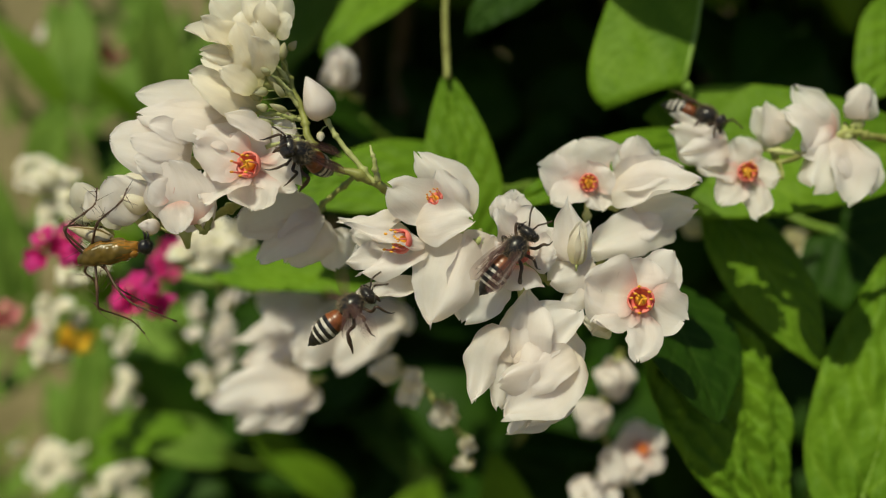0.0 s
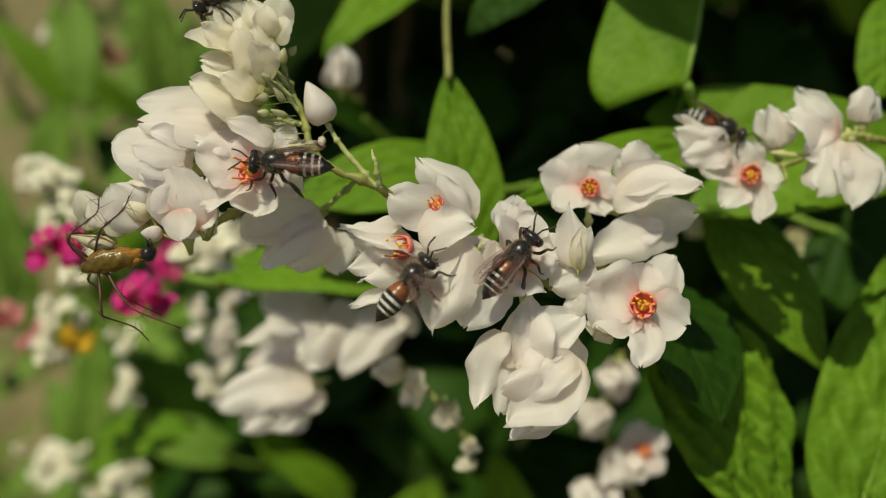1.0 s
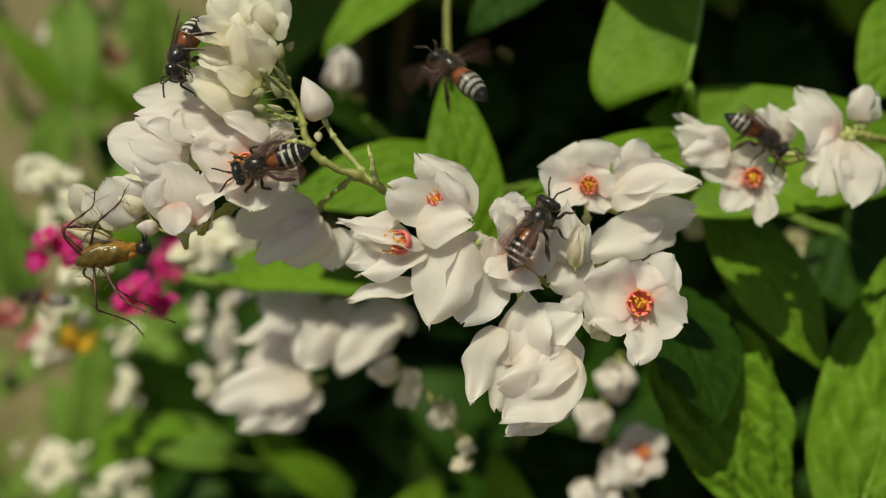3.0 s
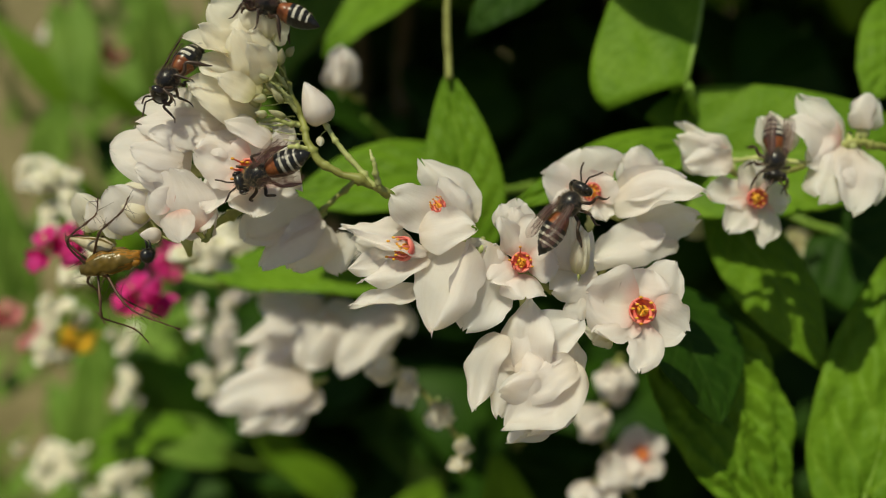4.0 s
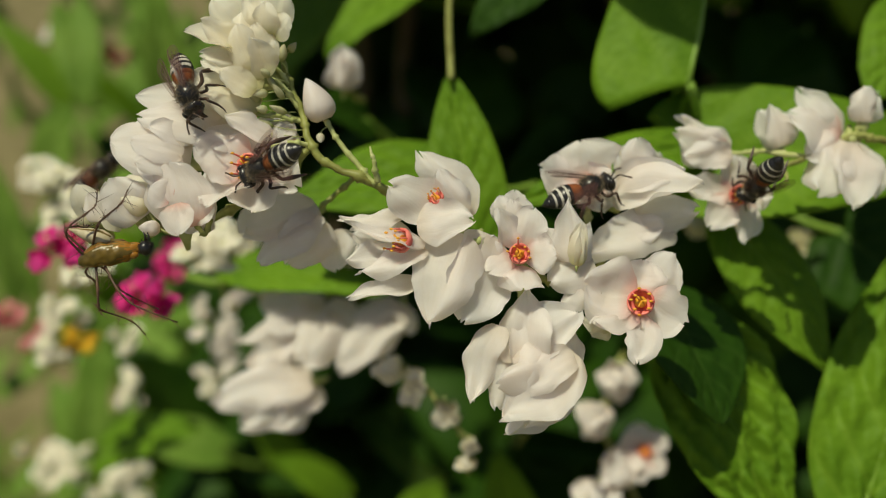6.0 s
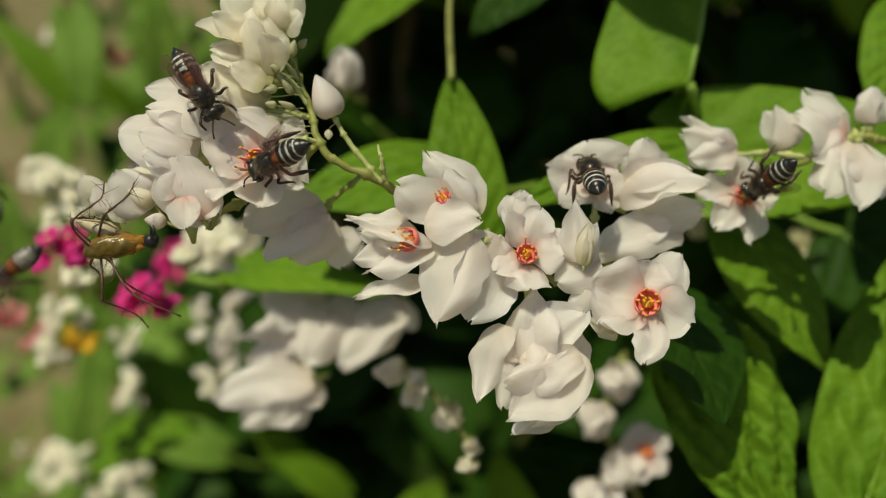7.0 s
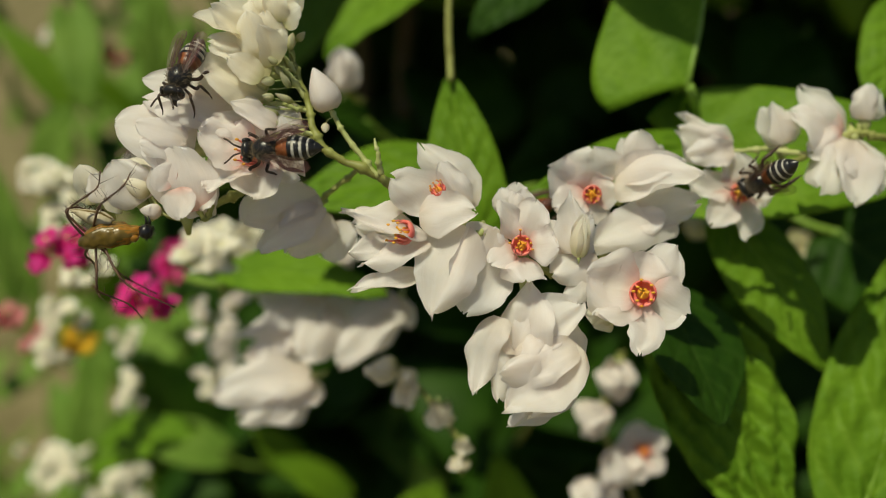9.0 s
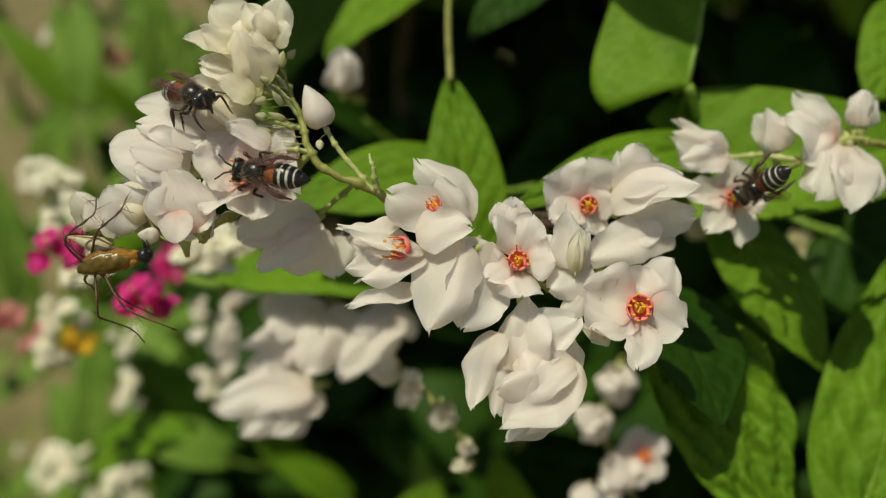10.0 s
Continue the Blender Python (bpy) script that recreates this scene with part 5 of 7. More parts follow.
petal(fl, (0.7, -1, -6.9), (-13.7, -4, -9.7), 6.4, (-0.2, -1, 0.4), cup=-0.28, bow=0.14, wave=0.03, wild=0.7, full=0.95, bend=0.1)
petal(fl, (0.2, 0, -7.8), (-10.1, -3, -13), 5.6, (0, -1, -0.1), cup=-0.28, bow=0.14, wave=0.03, wild=0.7, full=0.92)
petal(fl, (0.5, 0, -7.8), (-4.6, -2, -13.7), 5.9, (0.1, -1, -0.1), cup=-0.28, bow=0.14, wave=0.03, wild=0.7, full=0.95)
petal(fl, (0.7, 1, -7.2), (-0.7, -1, -11.5), 4.4, (0.3, -1, 0.1), cup=-0.28, bow=0.14, wave=0.03, wild=0.7, full=0.9)

# soft flowers low behind the branch
low_cluster = thing("flower_spray", "soft white flowers low among shaded leaves", "flowers", plan(28.1, 143, -28.4), "flowering sprays")
stalk(low_cluster, [(2.7, 4, 10.9), (0.4, 2, 4.4), (-1.5, 2, -1.4), (1.9, 0, -7.6), (4.7, 0, -15.2)], 0.6, 0.5)
closed_flower(low_cluster, (1.4, 2, 8.7), (-0.1, -0.6, -0.6), 6.2, 5.6, seed=11, petals=4)
closed_flower(low_cluster, (-1.5, 2, 2), (-0.4, -0.6, -0.6), 6.4, 5.6, seed=12, petals=4)
open_flower(low_cluster, (4.8, -2, -4.8), (0, -1, 0.2), 4.9, seed=13)
closed_flower(low_cluster, (2.8, 0, -5.7), (-0.5, -0.6, -0.6), 7.2, 6.2, seed=14, petals=4)
closed_flower(low_cluster, (-1.9, 0, -10.4), (-0.2, -0.6, -0.6), 6.8, 6.8, seed=15, petals=4)

# a string of small buds hanging below
bud_string = thing("bud_string", "hanging string of small creamy buds", "flowers", plan(-2.7, 122, -20.2), "flowering sprays")
stalk(bud_string, [(-5, 1.7, 4.6), (-1.7, 1.7, 1.3), (1.7, 0, -1.7), (5.6, 0, -7.3), (6.1, 0, -12.1)], 0.42, 0.3)
closed_flower(bud_string, (-4.1, 0.0, 3.7), (-0.6, -0.6, -0.3), 4.6, 3.6, seed=21, petals=3, mat=CREAM)
closed_flower(bud_string, (-1.2, 0.0, 0.8), (-0.2, -0.6, -0.6), 3.6, 3.2, seed=22, petals=3, mat=CREAM)
closed_flower(bud_string, (-2.4, 0.0, 2.8), (0.3, -0.6, -0.5), 3.6, 2.9, seed=23, petals=3, mat=CREAM)
closed_flower(bud_string, (2.8, 0.0, -2.0), (0.1, -0.6, -0.6), 3.9, 3.6, seed=24, petals=3, mat=CREAM)
closed_flower(bud_string, (6.1, 0.0, -6.9), (0.1, -0.6, -0.6), 2.6, 2.2, seed=25, petals=3, mat=CREAM)
closed_flower(bud_string, (5.8, 0.0, -9.3), (-0.1, -0.6, -0.6), 2.8, 2.6, seed=26, petals=3, mat=CREAM)

# a blurred bud behind the raceme
far_bud_twig = thing("bud_twig", "closed white bud on a thin twig behind the raceme", "flowers", plan(-16.4, 132, 26.6), "flowering sprays")
stalk(far_bud_twig, [(3, 5, -2.6), (1.1, 2, -1.8), (0.3, 1, -1.1)], 0.5, 0.4)
closed_flower(far_bud_twig, (0.4, 0, -1.6), (0.05, -0.4, 0.9), 6.6, 4.8, seed=31, petals=4, loose=0.4)


def far_cluster(at, n, size, spread, mat, label, seed, kinds=0.0, group="far blossoms"):
    """A distant cluster of small blossoms on a stalk."""
    rng = random.Random(seed)
    n, size = max(n, int(n * 1.5)) if n > 2 else n, size * (0.78 if n > 2 else 1)
    ob = thing("blossom_cluster", label, "flowers", plan(*at), group)
    stalk(ob, [(0, 4, spread[2] * 1.1), (size * 0.2, 4, 0), (0, 4, -spread[2] * 1.3)], size * 0.05, size * 0.03)
    for i in range(n):
        p = (rng.uniform(-1, 1) * spread[0], rng.uniform(-1, 1) * spread[1], spread[2] * (1 - 2 * (i + 0.5) / n))
        a = (rng.uniform(-1, 1), -0.6, rng.uniform(-0.8, 0.4))
        if rng.random() < kinds:
            open_flower(ob, p, (rng.uniform(-0.7, 0.3), -1, rng.uniform(0.7, 1.5)), size * 0.55, mat, i + seed, 0.2, False, (6, 5))
        else:
            closed_flower(ob, p, a, size * rng.uniform(0.8, 1.1), size * 0.8, mat, i + seed, 3, (6, 5))
    return ob


far_cluster((-75.6, 169, 10.2), 14, 4.9, (5.5, 3.6, 5.7), FAR_CREAM, "pale blossoms on a farther spray", 41, 0.9)
far_cluster((-84.9, 179, 15.6), 8, 4.9, (4.0, 3.6, 2.9), FAR_CREAM, "pale blossoms on a farther spray", 42, 0.9)
far_cluster((-66.5, 158, -3), 8, 4.9, (4.0, 3.6, 3.8), FAR_CREAM, "pale blossoms on a farther spray", 43, 0.9)
far_cluster((-59.7, 135, 0.8), 6, 5.2, (3.3, 2.2, 1.7), PINK, "bright pink blossoms behind the spider", 44, 0.7)
far_cluster((-48.5, 138, -7.7), 6, 5.2, (2.9, 2.2, 2.5), PINK, "bright pink blossoms behind the spider", 45, 0.7)
far_cluster((-58.5, 184, -1.7), 6, 4.9, (3.0, 2.7, 3.8), PINK, "bright pink blossoms behind the spider", 46, 0.5)
far_cluster((-89.7, 175, -13.8), 4, 5.5, (2.0, 2.2, 1.9), ROSE, "faded pink blossoms near the grass", 47, 0.7)
far_cluster((-100.5, 212, -20.3), 4, 5.5, (3.0, 2.7, 2.9), ROSE, "faded pink blossoms near the grass", 48, 0.2)
far_cluster((-85.7, 190, -14.4), 6, 5.5, (4.0, 2.7, 2.9), FAR_CREAM, "pale blossoms near the grass", 49, 0.9)
far_cluster((-88.8, 190, -22.6), 6, 4.9, (5.0, 2.7, 2.4), FAR_CREAM, "pale blossoms near the grass", 50, 0.9)
far_cluster((-78.3, 183, -19.9), 4, 5.0, (2.0, 1.4, 1.8), YELLOW, "small yellow blossom near the grass", 51)
far_cluster((-49.9, 187, -18.5), 16, 4.6, (4.4, 3.6, 9.0), WHITE, "string of white blossoms in half shade", 52, 0.9)
far_cluster((-49.2, 179, -28.4), 4, 4.1, (2.0, 1.9, 2.4), FAR_CREAM, "string of white blossoms in half shade", 53, 0.9)
far_cluster((-50.3, 220, -5.7), 6, 6.8, (6.1, 3.7, 6.1), FAR_CREAM, "pale buds behind the raceme", 54, 0.9)
far_cluster((-82.4, 222, -36.7), 8, 4.1, (2.5, 2.7, 4.7), FAR_CREAM, "pale buds over the grass", 55, 0.9)
far_cluster((-80.1, 212, -22.4), 4, 4.1, (2.5, 2.7, 2.9), FAR_CREAM, "pale buds over the grass", 56, 0.9)
far_cluster((-117.5, 255, -64.2), 12, 6.1, (9.0, 3.6, 5.7), FAR_CREAM, "pale blossoms low over the grass", 57, 0.9)
far_cluster((-96.3, 255, -69.3), 10, 6.1, (7.1, 3.6, 6.8), FAR_CREAM, "pale blossoms low over the grass", 58, 0.9)
far_cluster((-126.3, 276, 70.7), 4, 7.5, (2.5, 2.7, 2.4), WHITE, "lone white blossom far behind", 59, 0.9)
far_cluster((-107, 276, 62.5), 3, 5.5, (2.0, 1.9, 1.9), ROSE, "faded reddish blossom far behind", 60)
far_cluster((-43.8, 152, 0.1), 8, 5.5, (4.0, 2.7, 2.9), FAR_CREAM, "pale buds behind the raceme", 61, 0.9)
far_cluster((-43.1, 167, 1.8), 12, 4.6, (6.5, 3.0, 3.0), FAR_CREAM, "pale blossoms under the raceme", 63, 0.9)
far_cluster((-22.3, 173, -1.6), 3, 8.0, (2.5, 2.5, 2.5), WHITE, "white blossoms in shade behind the branch", 62, 0.9)


far_cluster((48.3, 157, 3.8), 1, 5.5, (0.5, 1, 0.5), GREENISH, "small yellowing bud in the shade", 71)
far_cluster((67.8, 167, 1), 2, 5.5, (1, 1, 1.5), GREENISH, "small yellowing bud in the shade", 72)


# ---- spider ----
def build_spider(at):
    ob = thing("lynx_spider", "amber and olive spider with long spiny legs hanging under the raceme", "spider", plan(*at))
    c = Vector(at)

    def loc(*pts):
        return [Vector(p) - c for p in pts]

    # body along -x from the face; rings with thin streaks along the sides
    st = [(3.0, 0.35, 0.4, 0.1), (2.7, 0.75, 0.7, 0.05), (2.2, 1.0, 0.95, -0.05), (1.7, 1.15, 1.05, -0.1), (0.9, 1.4, 1.4, -0.1), (0.0, 1.55, 1.6, -0.2), (-0.9, 1.5, 1.55, -0.3), (-1.8, 1.3, 1.3, -0.5), (-2.7, 0.95, 0.95, -0.7), (-3.4, 0.4, 0.4, -0.9)]
    fine = []
    for a, b in zip(st, st[1:]):
        fine += [tuple(a[i] + (b[i] - a[i]) * k / 4 for i in range(4)) for k in range(4)]
    fine.append(st[-1])
    sides = 48
    fine = [(x, a * 0.84, b * 0.84, z) for x, a, b, z in fine]
    v, f = lathe(fine, sides)
    rng = random.Random(2)
    reach = [rng.uniform(0.6, 3.3) for _ in range(sides)]
    shade = [rng.choice((0, 0, 1, 1, 1)) for _ in range(sides)]
    idx = []
    for i in range(len(fine) - 1):
        for j in range(sides):
            x = fine[i][0]
            idx.append(0 if x > reach[j] else (2 if j % 17 == 3 and -1.6 < x < 0.4 else shade[j]))
    idx += [0, 1]
    v = [q + (Vector((0, q.y, q.z)).normalized() * (0.34 * MM * noise.noise(q * 620) + 0.16 * MM * noise.noise(q * 1900))) for q in v]
    part("abdomen", mesh_from("abdomen", v, f, [AMBER, OLIVE, PALE], idx), ob, pose(0, 0, 0, 0, -4, 6), "amber body with olive streaks")
    st = [(-0.2, 0.6, 0.5, 0.9), (-1.2, 1.0, 0.85, 1.1), (-2.4, 0.85, 0.75, 1.25), (-3.6, 0.5, 0.45, 1.5), (-4.6, 0.12, 0.1, 1.75)]
    fine = []
    for a, b in zip(st, st[1:]):
        fine += [tuple(a[i] + (b[i] - a[i]) * k / 3 for i in range(4)) for k in range(3)]
    fine.append(st[-1])
    v, f = lathe(fine, 18)
    idx = [0 if (j % 6) else 1 for i in range(len(fine) - 1) for j in range(18)] + [0, 0]
    part("tail", mesh_from("tail", v, f, [PALE, OLIVE], idx), ob, pose(0, 0, 0, 0, 4, 0), "pale streaked pointed tail")
    v, f = ball((3.25, -0.1, 0.15), (0.7, 0.78, 0.76), 12, 16)
    face = part("face", mesh_from("face", v, f, [BLACK]), ob, label="black shiny face")
    part("fuzz", fuzz_mesh((3.25, -0.1, 0.15), (0.68, 0.76, 0.74), 170, 0.3, BLACK, 12, -0.2), face, kind="stuff")
    for y in (-0.45, 0.35):
        v, f = tube([(3.4, y, 0.9), (3.35, y * 1.2, 1.4), (3.2, y * 1.4, 1.75)], [0.16, 0.12, 0.05], 6)
        part("palp", mesh_from("palp", v, f, [BLACK]), face)
        v, f = ball((3.78, y * 0.8, 0.42), (0.17, 0.2, 0.2), 7, 9)
        part("eye", mesh_from("eye", v, f, [EYE]), face)
    v, f = ball((1.9, -0.2, -0.5), (0.7, 0.42, 0.42), 10, 14)
    v2, f2 = ball((2.05, -0.25, -0.82), (0.34, 0.24, 0.15), 8, 10)
    k = len(v)
    part("jaw", mesh_from("jaw", list(v) + list(v2), list(f) + [tuple(i + k for i in g) for g in f2], [AMBER, OLIVE], [0] * len(f) + [1] * len(f2)), ob)
    rng = random.Random(4)
    legs = [
        loc((-34.9, 85, -0.9), (-35.9, 84, -0.1), (-36.9, 83, 1.8), (-35.1, 83, 3.5), (-34.4, 84, 4.5), (-34.2, 84, 6.1)),
        loc((-35.2, 85, 0.1), (-33.8, 83, 2.4), (-33, 83, 3.3), (-31.5, 83, 4.6), (-31.2, 84, 6)),
        loc((-34.8, 85, -1.1), (-34.2, 84, -3.7), (-34.1, 84, -5.4), (-34.1, 85, -6), (-32, 87, -7.2), (-30.9, 88, -8.7)),
        loc((-34.1, 85, -1.1), (-32.3, 84, -3.7), (-31, 84, -5.1), (-29.4, 84, -5.9), (-26.6, 85, -7.2)),
        loc((-35.4, 87, -1.4), (-34.8, 88, -2.2), (-34.5, 89, -3.5), (-33.4, 90, -4.7), (-30.5, 91, -6.3)),
        loc((-36, 87, -0.6), (-38.3, 86, 1.9), (-37.7, 87, 2.5), (-36.9, 88, 2.4), (-37.1, 89, 3.3)),
        loc((-35.9, 88, 0.1), (-35.8, 89, 2.4), (-35.7, 90, 4.2), (-34.6, 90, 5.7)),
        loc((-36.2, 88, -0.8), (-37.5, 89, -2.3), (-36.8, 90, -3.5), (-37, 91, -6), (-36.6, 91, -6.9)),
    ]
    for pts in legs:
        line = smooth_line(pts, 5)
        n = len(line)
        v, f = tube(line, [0.105 * (1 - 0.75 * i / n) + 0.03 + (0.04 if i % 5 == 0 else 0) for i in range(n)], 7)
        leg = part("leg", mesh_from("leg", v, f, [SPIDER_LEG]), ob)
        pieces = []
        for i in range(2, n - 1):
            d = Vector((rng.uniform(-1, 1), rng.uniform(-1, 0.3), rng.uniform(-1, 1))).normalized() * rng.uniform(0.8, 1.9)
            pieces.append(tube([line[i], line[i] + d], [0.035, 0.01], 4))
        v, f = joined(pieces)
        part("bristles", mesh_from("bristles", v, f, [SPIDER_LEG]), leg, kind="stuff")
    return ob



# ---- bees ----
FOLDED = {"fore_wing": (10, 6, 4), "hind_wing": (14, 10, 2)}
SPREAD = {"fore_wing": (12, 20, 98), "hind_wing": (10, 15, 72)}
HALF = {"fore_wing": (14, 5, 15), "hind_wing": (16, 8, 16)}
ROOT = {"fore_wing": (0.1, 0.75, 0.85), "hind_wing": (-0.45, 0.8, 0.75)}


def wing_pose(name, side, turn):
    """A wing's pose on its bee: rolled, raised and swung out from the body's line."""
    roll, up, out = turn
    x, y, z = ROOT[name]
    return pose(x * MM, side * y * MM, z * MM, side * -roll, -up * -1, 0) @ pose(0, 0, 0, 0, 0, side * -out)


def wing_mesh(name, side, length, width):
    """A thin veined wing along -x in its own space."""
    def hw(t):
        return width / 2 * (0.25 + 0.75 * t ** 0.6) * math.sqrt(max(0.0, 1 - max(0, (t - 0.72) / 0.28) ** 2)) + 0.02

    verts, faces = sheet(lambda t, s: (-t * length * MM, side * (s * hw(t) + 0.25 * width * t * (1 - t)) * MM, 0.04 * length * MM * math.sin(3 * t) * s * s), 14, 6)
    idx = [0] * len(faces)
    pieces = [(verts, faces)]
    for s0, s1, e in ((0.92, 0.9, 0.95), (0.5, 0.75, 0.85), (0.1, 0.2, 0.88), (-0.3, -0.45, 0.8), (0.3, -0.1, 0.6)):
        pts = []
        for k in range(9):
            t = 0.02 + (e - 0.02) * k / 8
            s = -(s0 + (s1 - s0) * k / 8)
            pts.append((-t * length, side * (s * hw(t) + 0.25 * width * t * (1 - t)), 0.02))
        v, f = tube(pts, 0.028, 5)
        pieces.append((v, f))
        idx += [1] * len(f)
    for t, s0, s1 in ((0.45, -0.9, -0.2), (0.62, -0.8, 0.0), (0.72, -0.2, 0.45)):
        pts = [(-(t + 0.06 * k / 4) * length, side * ((s0 + (s1 - s0) * k / 4) * hw(t) + 0.25 * width * t * (1 - t)), 0.02) for k in range(5)]
        v, f = tube(pts, 0.02, 5)
        pieces.append((v, f))
        idx += [1] * len(f)
    v, f = joined(pieces)
    return mesh_from(name, v, f, [WING, VEIN], idx)


def fuzz_mesh(centre, radii, n, length, mat, seed, back=0.3):
    """Short hairs standing on an ellipsoid."""
    rng = random.Random(seed)
    pieces = []
    for _ in range(n):
        d = Vector((rng.gauss(0, 1), rng.gauss(0, 1), rng.gauss(0.35, 1))).normalized()
        p = Vector(centre) + Vector([d[i] * radii[i] for i in range(3)])
        q = p + (d + Vector((-back, 0, 0)) + Vector((rng.uniform(-0.3, 0.3), rng.uniform(-0.3, 0.3), rng.uniform(-0.3, 0.3)))) * length * rng.uniform(0.6, 1.3)
        pieces.append(tube([p, q], [0.022, 0.006], 3, False))
    v, f = joined(pieces)
    return mesh_from("fuzz", v, f, [mat])


spider = build_spider((-33, 85, 0.1))


def build_bee(fuzz_mat):
    """A small honey bee, 9 mm long, facing +x with its back to +z."""
    bee = thing("honey_bee", "small dark honey bee with rust and white-banded abdomen", "bee", plan(0, 87, 0), "bees on the flowers")
    v, f = ball((0, 0, 0), (1.36, 1.18, 1.13), 16, 22)
    thorax = part("thorax", mesh_from("thorax", v, f, [BLACK]), bee, label="black thorax with grey fuzz")
    part("fuzz", fuzz_mesh((0, 0, 0), (1.32, 1.15, 1.1), 620, 0.34, fuzz_mat, 3), thorax, kind="stuff")
    v, f = ball((1.95, 0, -0.2), (0.62, 1.12, 0.95), 14, 20)
    head = part("head", mesh_from("head", v, f, [BLACK]), bee)
    part("fuzz", fuzz_mesh((1.95, 0, -0.15), (0.6, 1.0, 0.9), 150, 0.25, fuzz_mat, 5), head, kind="stuff")
    for s in (-1, 1):
        v, f = ball((2.02, s * 0.92, -0.12), (0.45, 0.34, 0.72), 10, 14)
        part("eye", mesh_from("eye", v, f, [EYE]), head)
        v, f = tube(smooth_line([(2.5, s * 0.25, 0.1), (3.05, s * 0.5, 0.55), (3.2, s * 0.6, 0.6), (3.7, s * 0.95, 0.45), (4.3, s * 1.25, 0.2)], 4), 0.09, 7)
        part("antenna", mesh_from("antenna", v, f, [LEG]), head)
    v, f = tube([(2.3, 0, -0.9), (2.45, 0, -1.3), (2.4, 0, -1.7)], [0.3, 0.18, 0.08], 7)
    part("mouth", mesh_from("mouth", v, f, [LEG]), head)
    # abdomen: six lapped rings
    st, kinds = [], []
    ends = [-1.15, -2.1, -2.95, -3.7, -4.4, -5.05, -5.75]

    def girth(x):
        u = (-1.15 - x) / 4.6
        return 1.3 * math.sin(math.pi * min(0.985, 0.13 + 0.87 * u ** 1.1)) ** 0.66 * (1 - 0.22 * u * u) if u > 0.02 else 0.5

    for k in range(6):
        a, b = ends[k], ends[k + 1]
        for i in range(10):
            x = a + (b - a) * i / 10
            lap = 0.0 if i else -0.05
            r = max(0.12, girth(x) + lap + 0.035 * math.sin(math.pi * i / 10))
            st.append((x, r, r * 0.92, -0.15 - 0.035 * (-1.15 - x) ** 1.6))
            if k < 2:
                kinds.append(0 if i < 5 or k == 0 else 1)
            else:
                kinds.append(2 if i < (4, 4, 3, 0)[k - 2] else 1)
    st.append((-5.86, 0.06, 0.06, -0.55))
    sides = 24
    v, f = lathe(st, sides)
    idx = []
    for i in range(len(st) - 1):
        for j in range(sides):
            under = 14 <= j <= 22
            idx.append(kinds[i] if not (under and kinds[i] == 2) else 1)
    idx += [0, 1]
    abdomen = part("abdomen", mesh_from("abdomen", v, f, [RUST, BLACK, BAND], idx), bee, label="rust abdomen with black and white bands")
    part("fuzz", fuzz_mesh((-2.9, 0, -0.25), (1.9, 1.2, 1.1), 130, 0.2, fuzz_mat, 7, 0.9), abdomen, kind="stuff")
    v, f = tube([(-0.95, 0, -0.1), (-1.35, 0, -0.12)], 0.45, 10)
    part("waist", mesh_from("waist", v, f, [BLACK]), bee)
    for s in (-1, 1):
        runs = [
            ([(0.85, s * 0.6, -0.8), (1.3, s * 1.3, -1.1), (2.0, s * 1.75, -0.7), (2.3, s * 1.85, -1.6), (2.6, s * 1.8, -2.3), (3.0, s * 1.75, -2.6)], "front_leg", [0.20, 0.24, 0.2, 0.17, 0.1, 0.06]),
            ([(0.1, s * 0.7, -0.95), (0.3, s * 1.5, -1.2), (0.25, s * 2.05, -0.8), (0.0, s * 2.2, -1.8), (-0.1, s * 2.35, -2.5), (0.05, s * 2.5, -2.9)], "middle_leg", [0.20, 0.25, 0.2, 0.19, 0.1, 0.06]),
            ([(-0.6, s * 0.7, -0.9), (-1.0, s * 1.35, -1.15), (-1.7, s * 1.85, -0.9), (-2.2, s * 1.95, -1.8), (-2.5, s * 2.0, -2.6), (-2.8, s * 2.05, -3.2)], "hind_leg", [0.22, 0.28, 0.22, 0.34, 0.2, 0.07]),
        ]
        for pts, name, rad in runs:
            line = smooth_line(pts, 4)
            n = len(line) - 1
            rr = [0.74 * float(np.interp(i / n * 5, range(6), rad)) for i in range(n + 1)]
            v, f = tube(line, rr, 8)
            part(name, mesh_from(name, v, f, [LEG]), bee)
        for name, l, w in (("fore_wing", 5.3, 1.75), ("hind_wing", 3.7, 1.2)):
            ob = part(name, wing_mesh(name, s, l, w), bee, wing_pose(name, s, FOLDED[name]))
            ob["side"] = s
    return bee


def bee_pose(x, y, z, heading, nearer, roll):
    """A bee's pose in the world. heading: degrees from the right, counter-clockwise; nearer: how far its head
    comes forward; roll: 0 with its back to the viewer, 90 with its back to the left of its heading."""
    a, e, r = radians(heading), radians(nearer), radians(roll)
    f = Vector((math.cos(a) * math.cos(e), -math.sin(e), math.sin(a) * math.cos(e)))
    c = Vector((0, -1, 0))
    c = (c - f * c.dot(f)).normalized()
    l = Vector((-math.sin(a), 0, math.cos(a)))
    l = (l - f * l.dot(f) - c * l.dot(c)).normalized()
    u = c * math.cos(r) + l * math.sin(r)
    m = Matrix((f, u.cross(f), u)).transposed().to_4x4()
    m.translation = Vector((x, y, z)) * MM
    return LEAN @ m


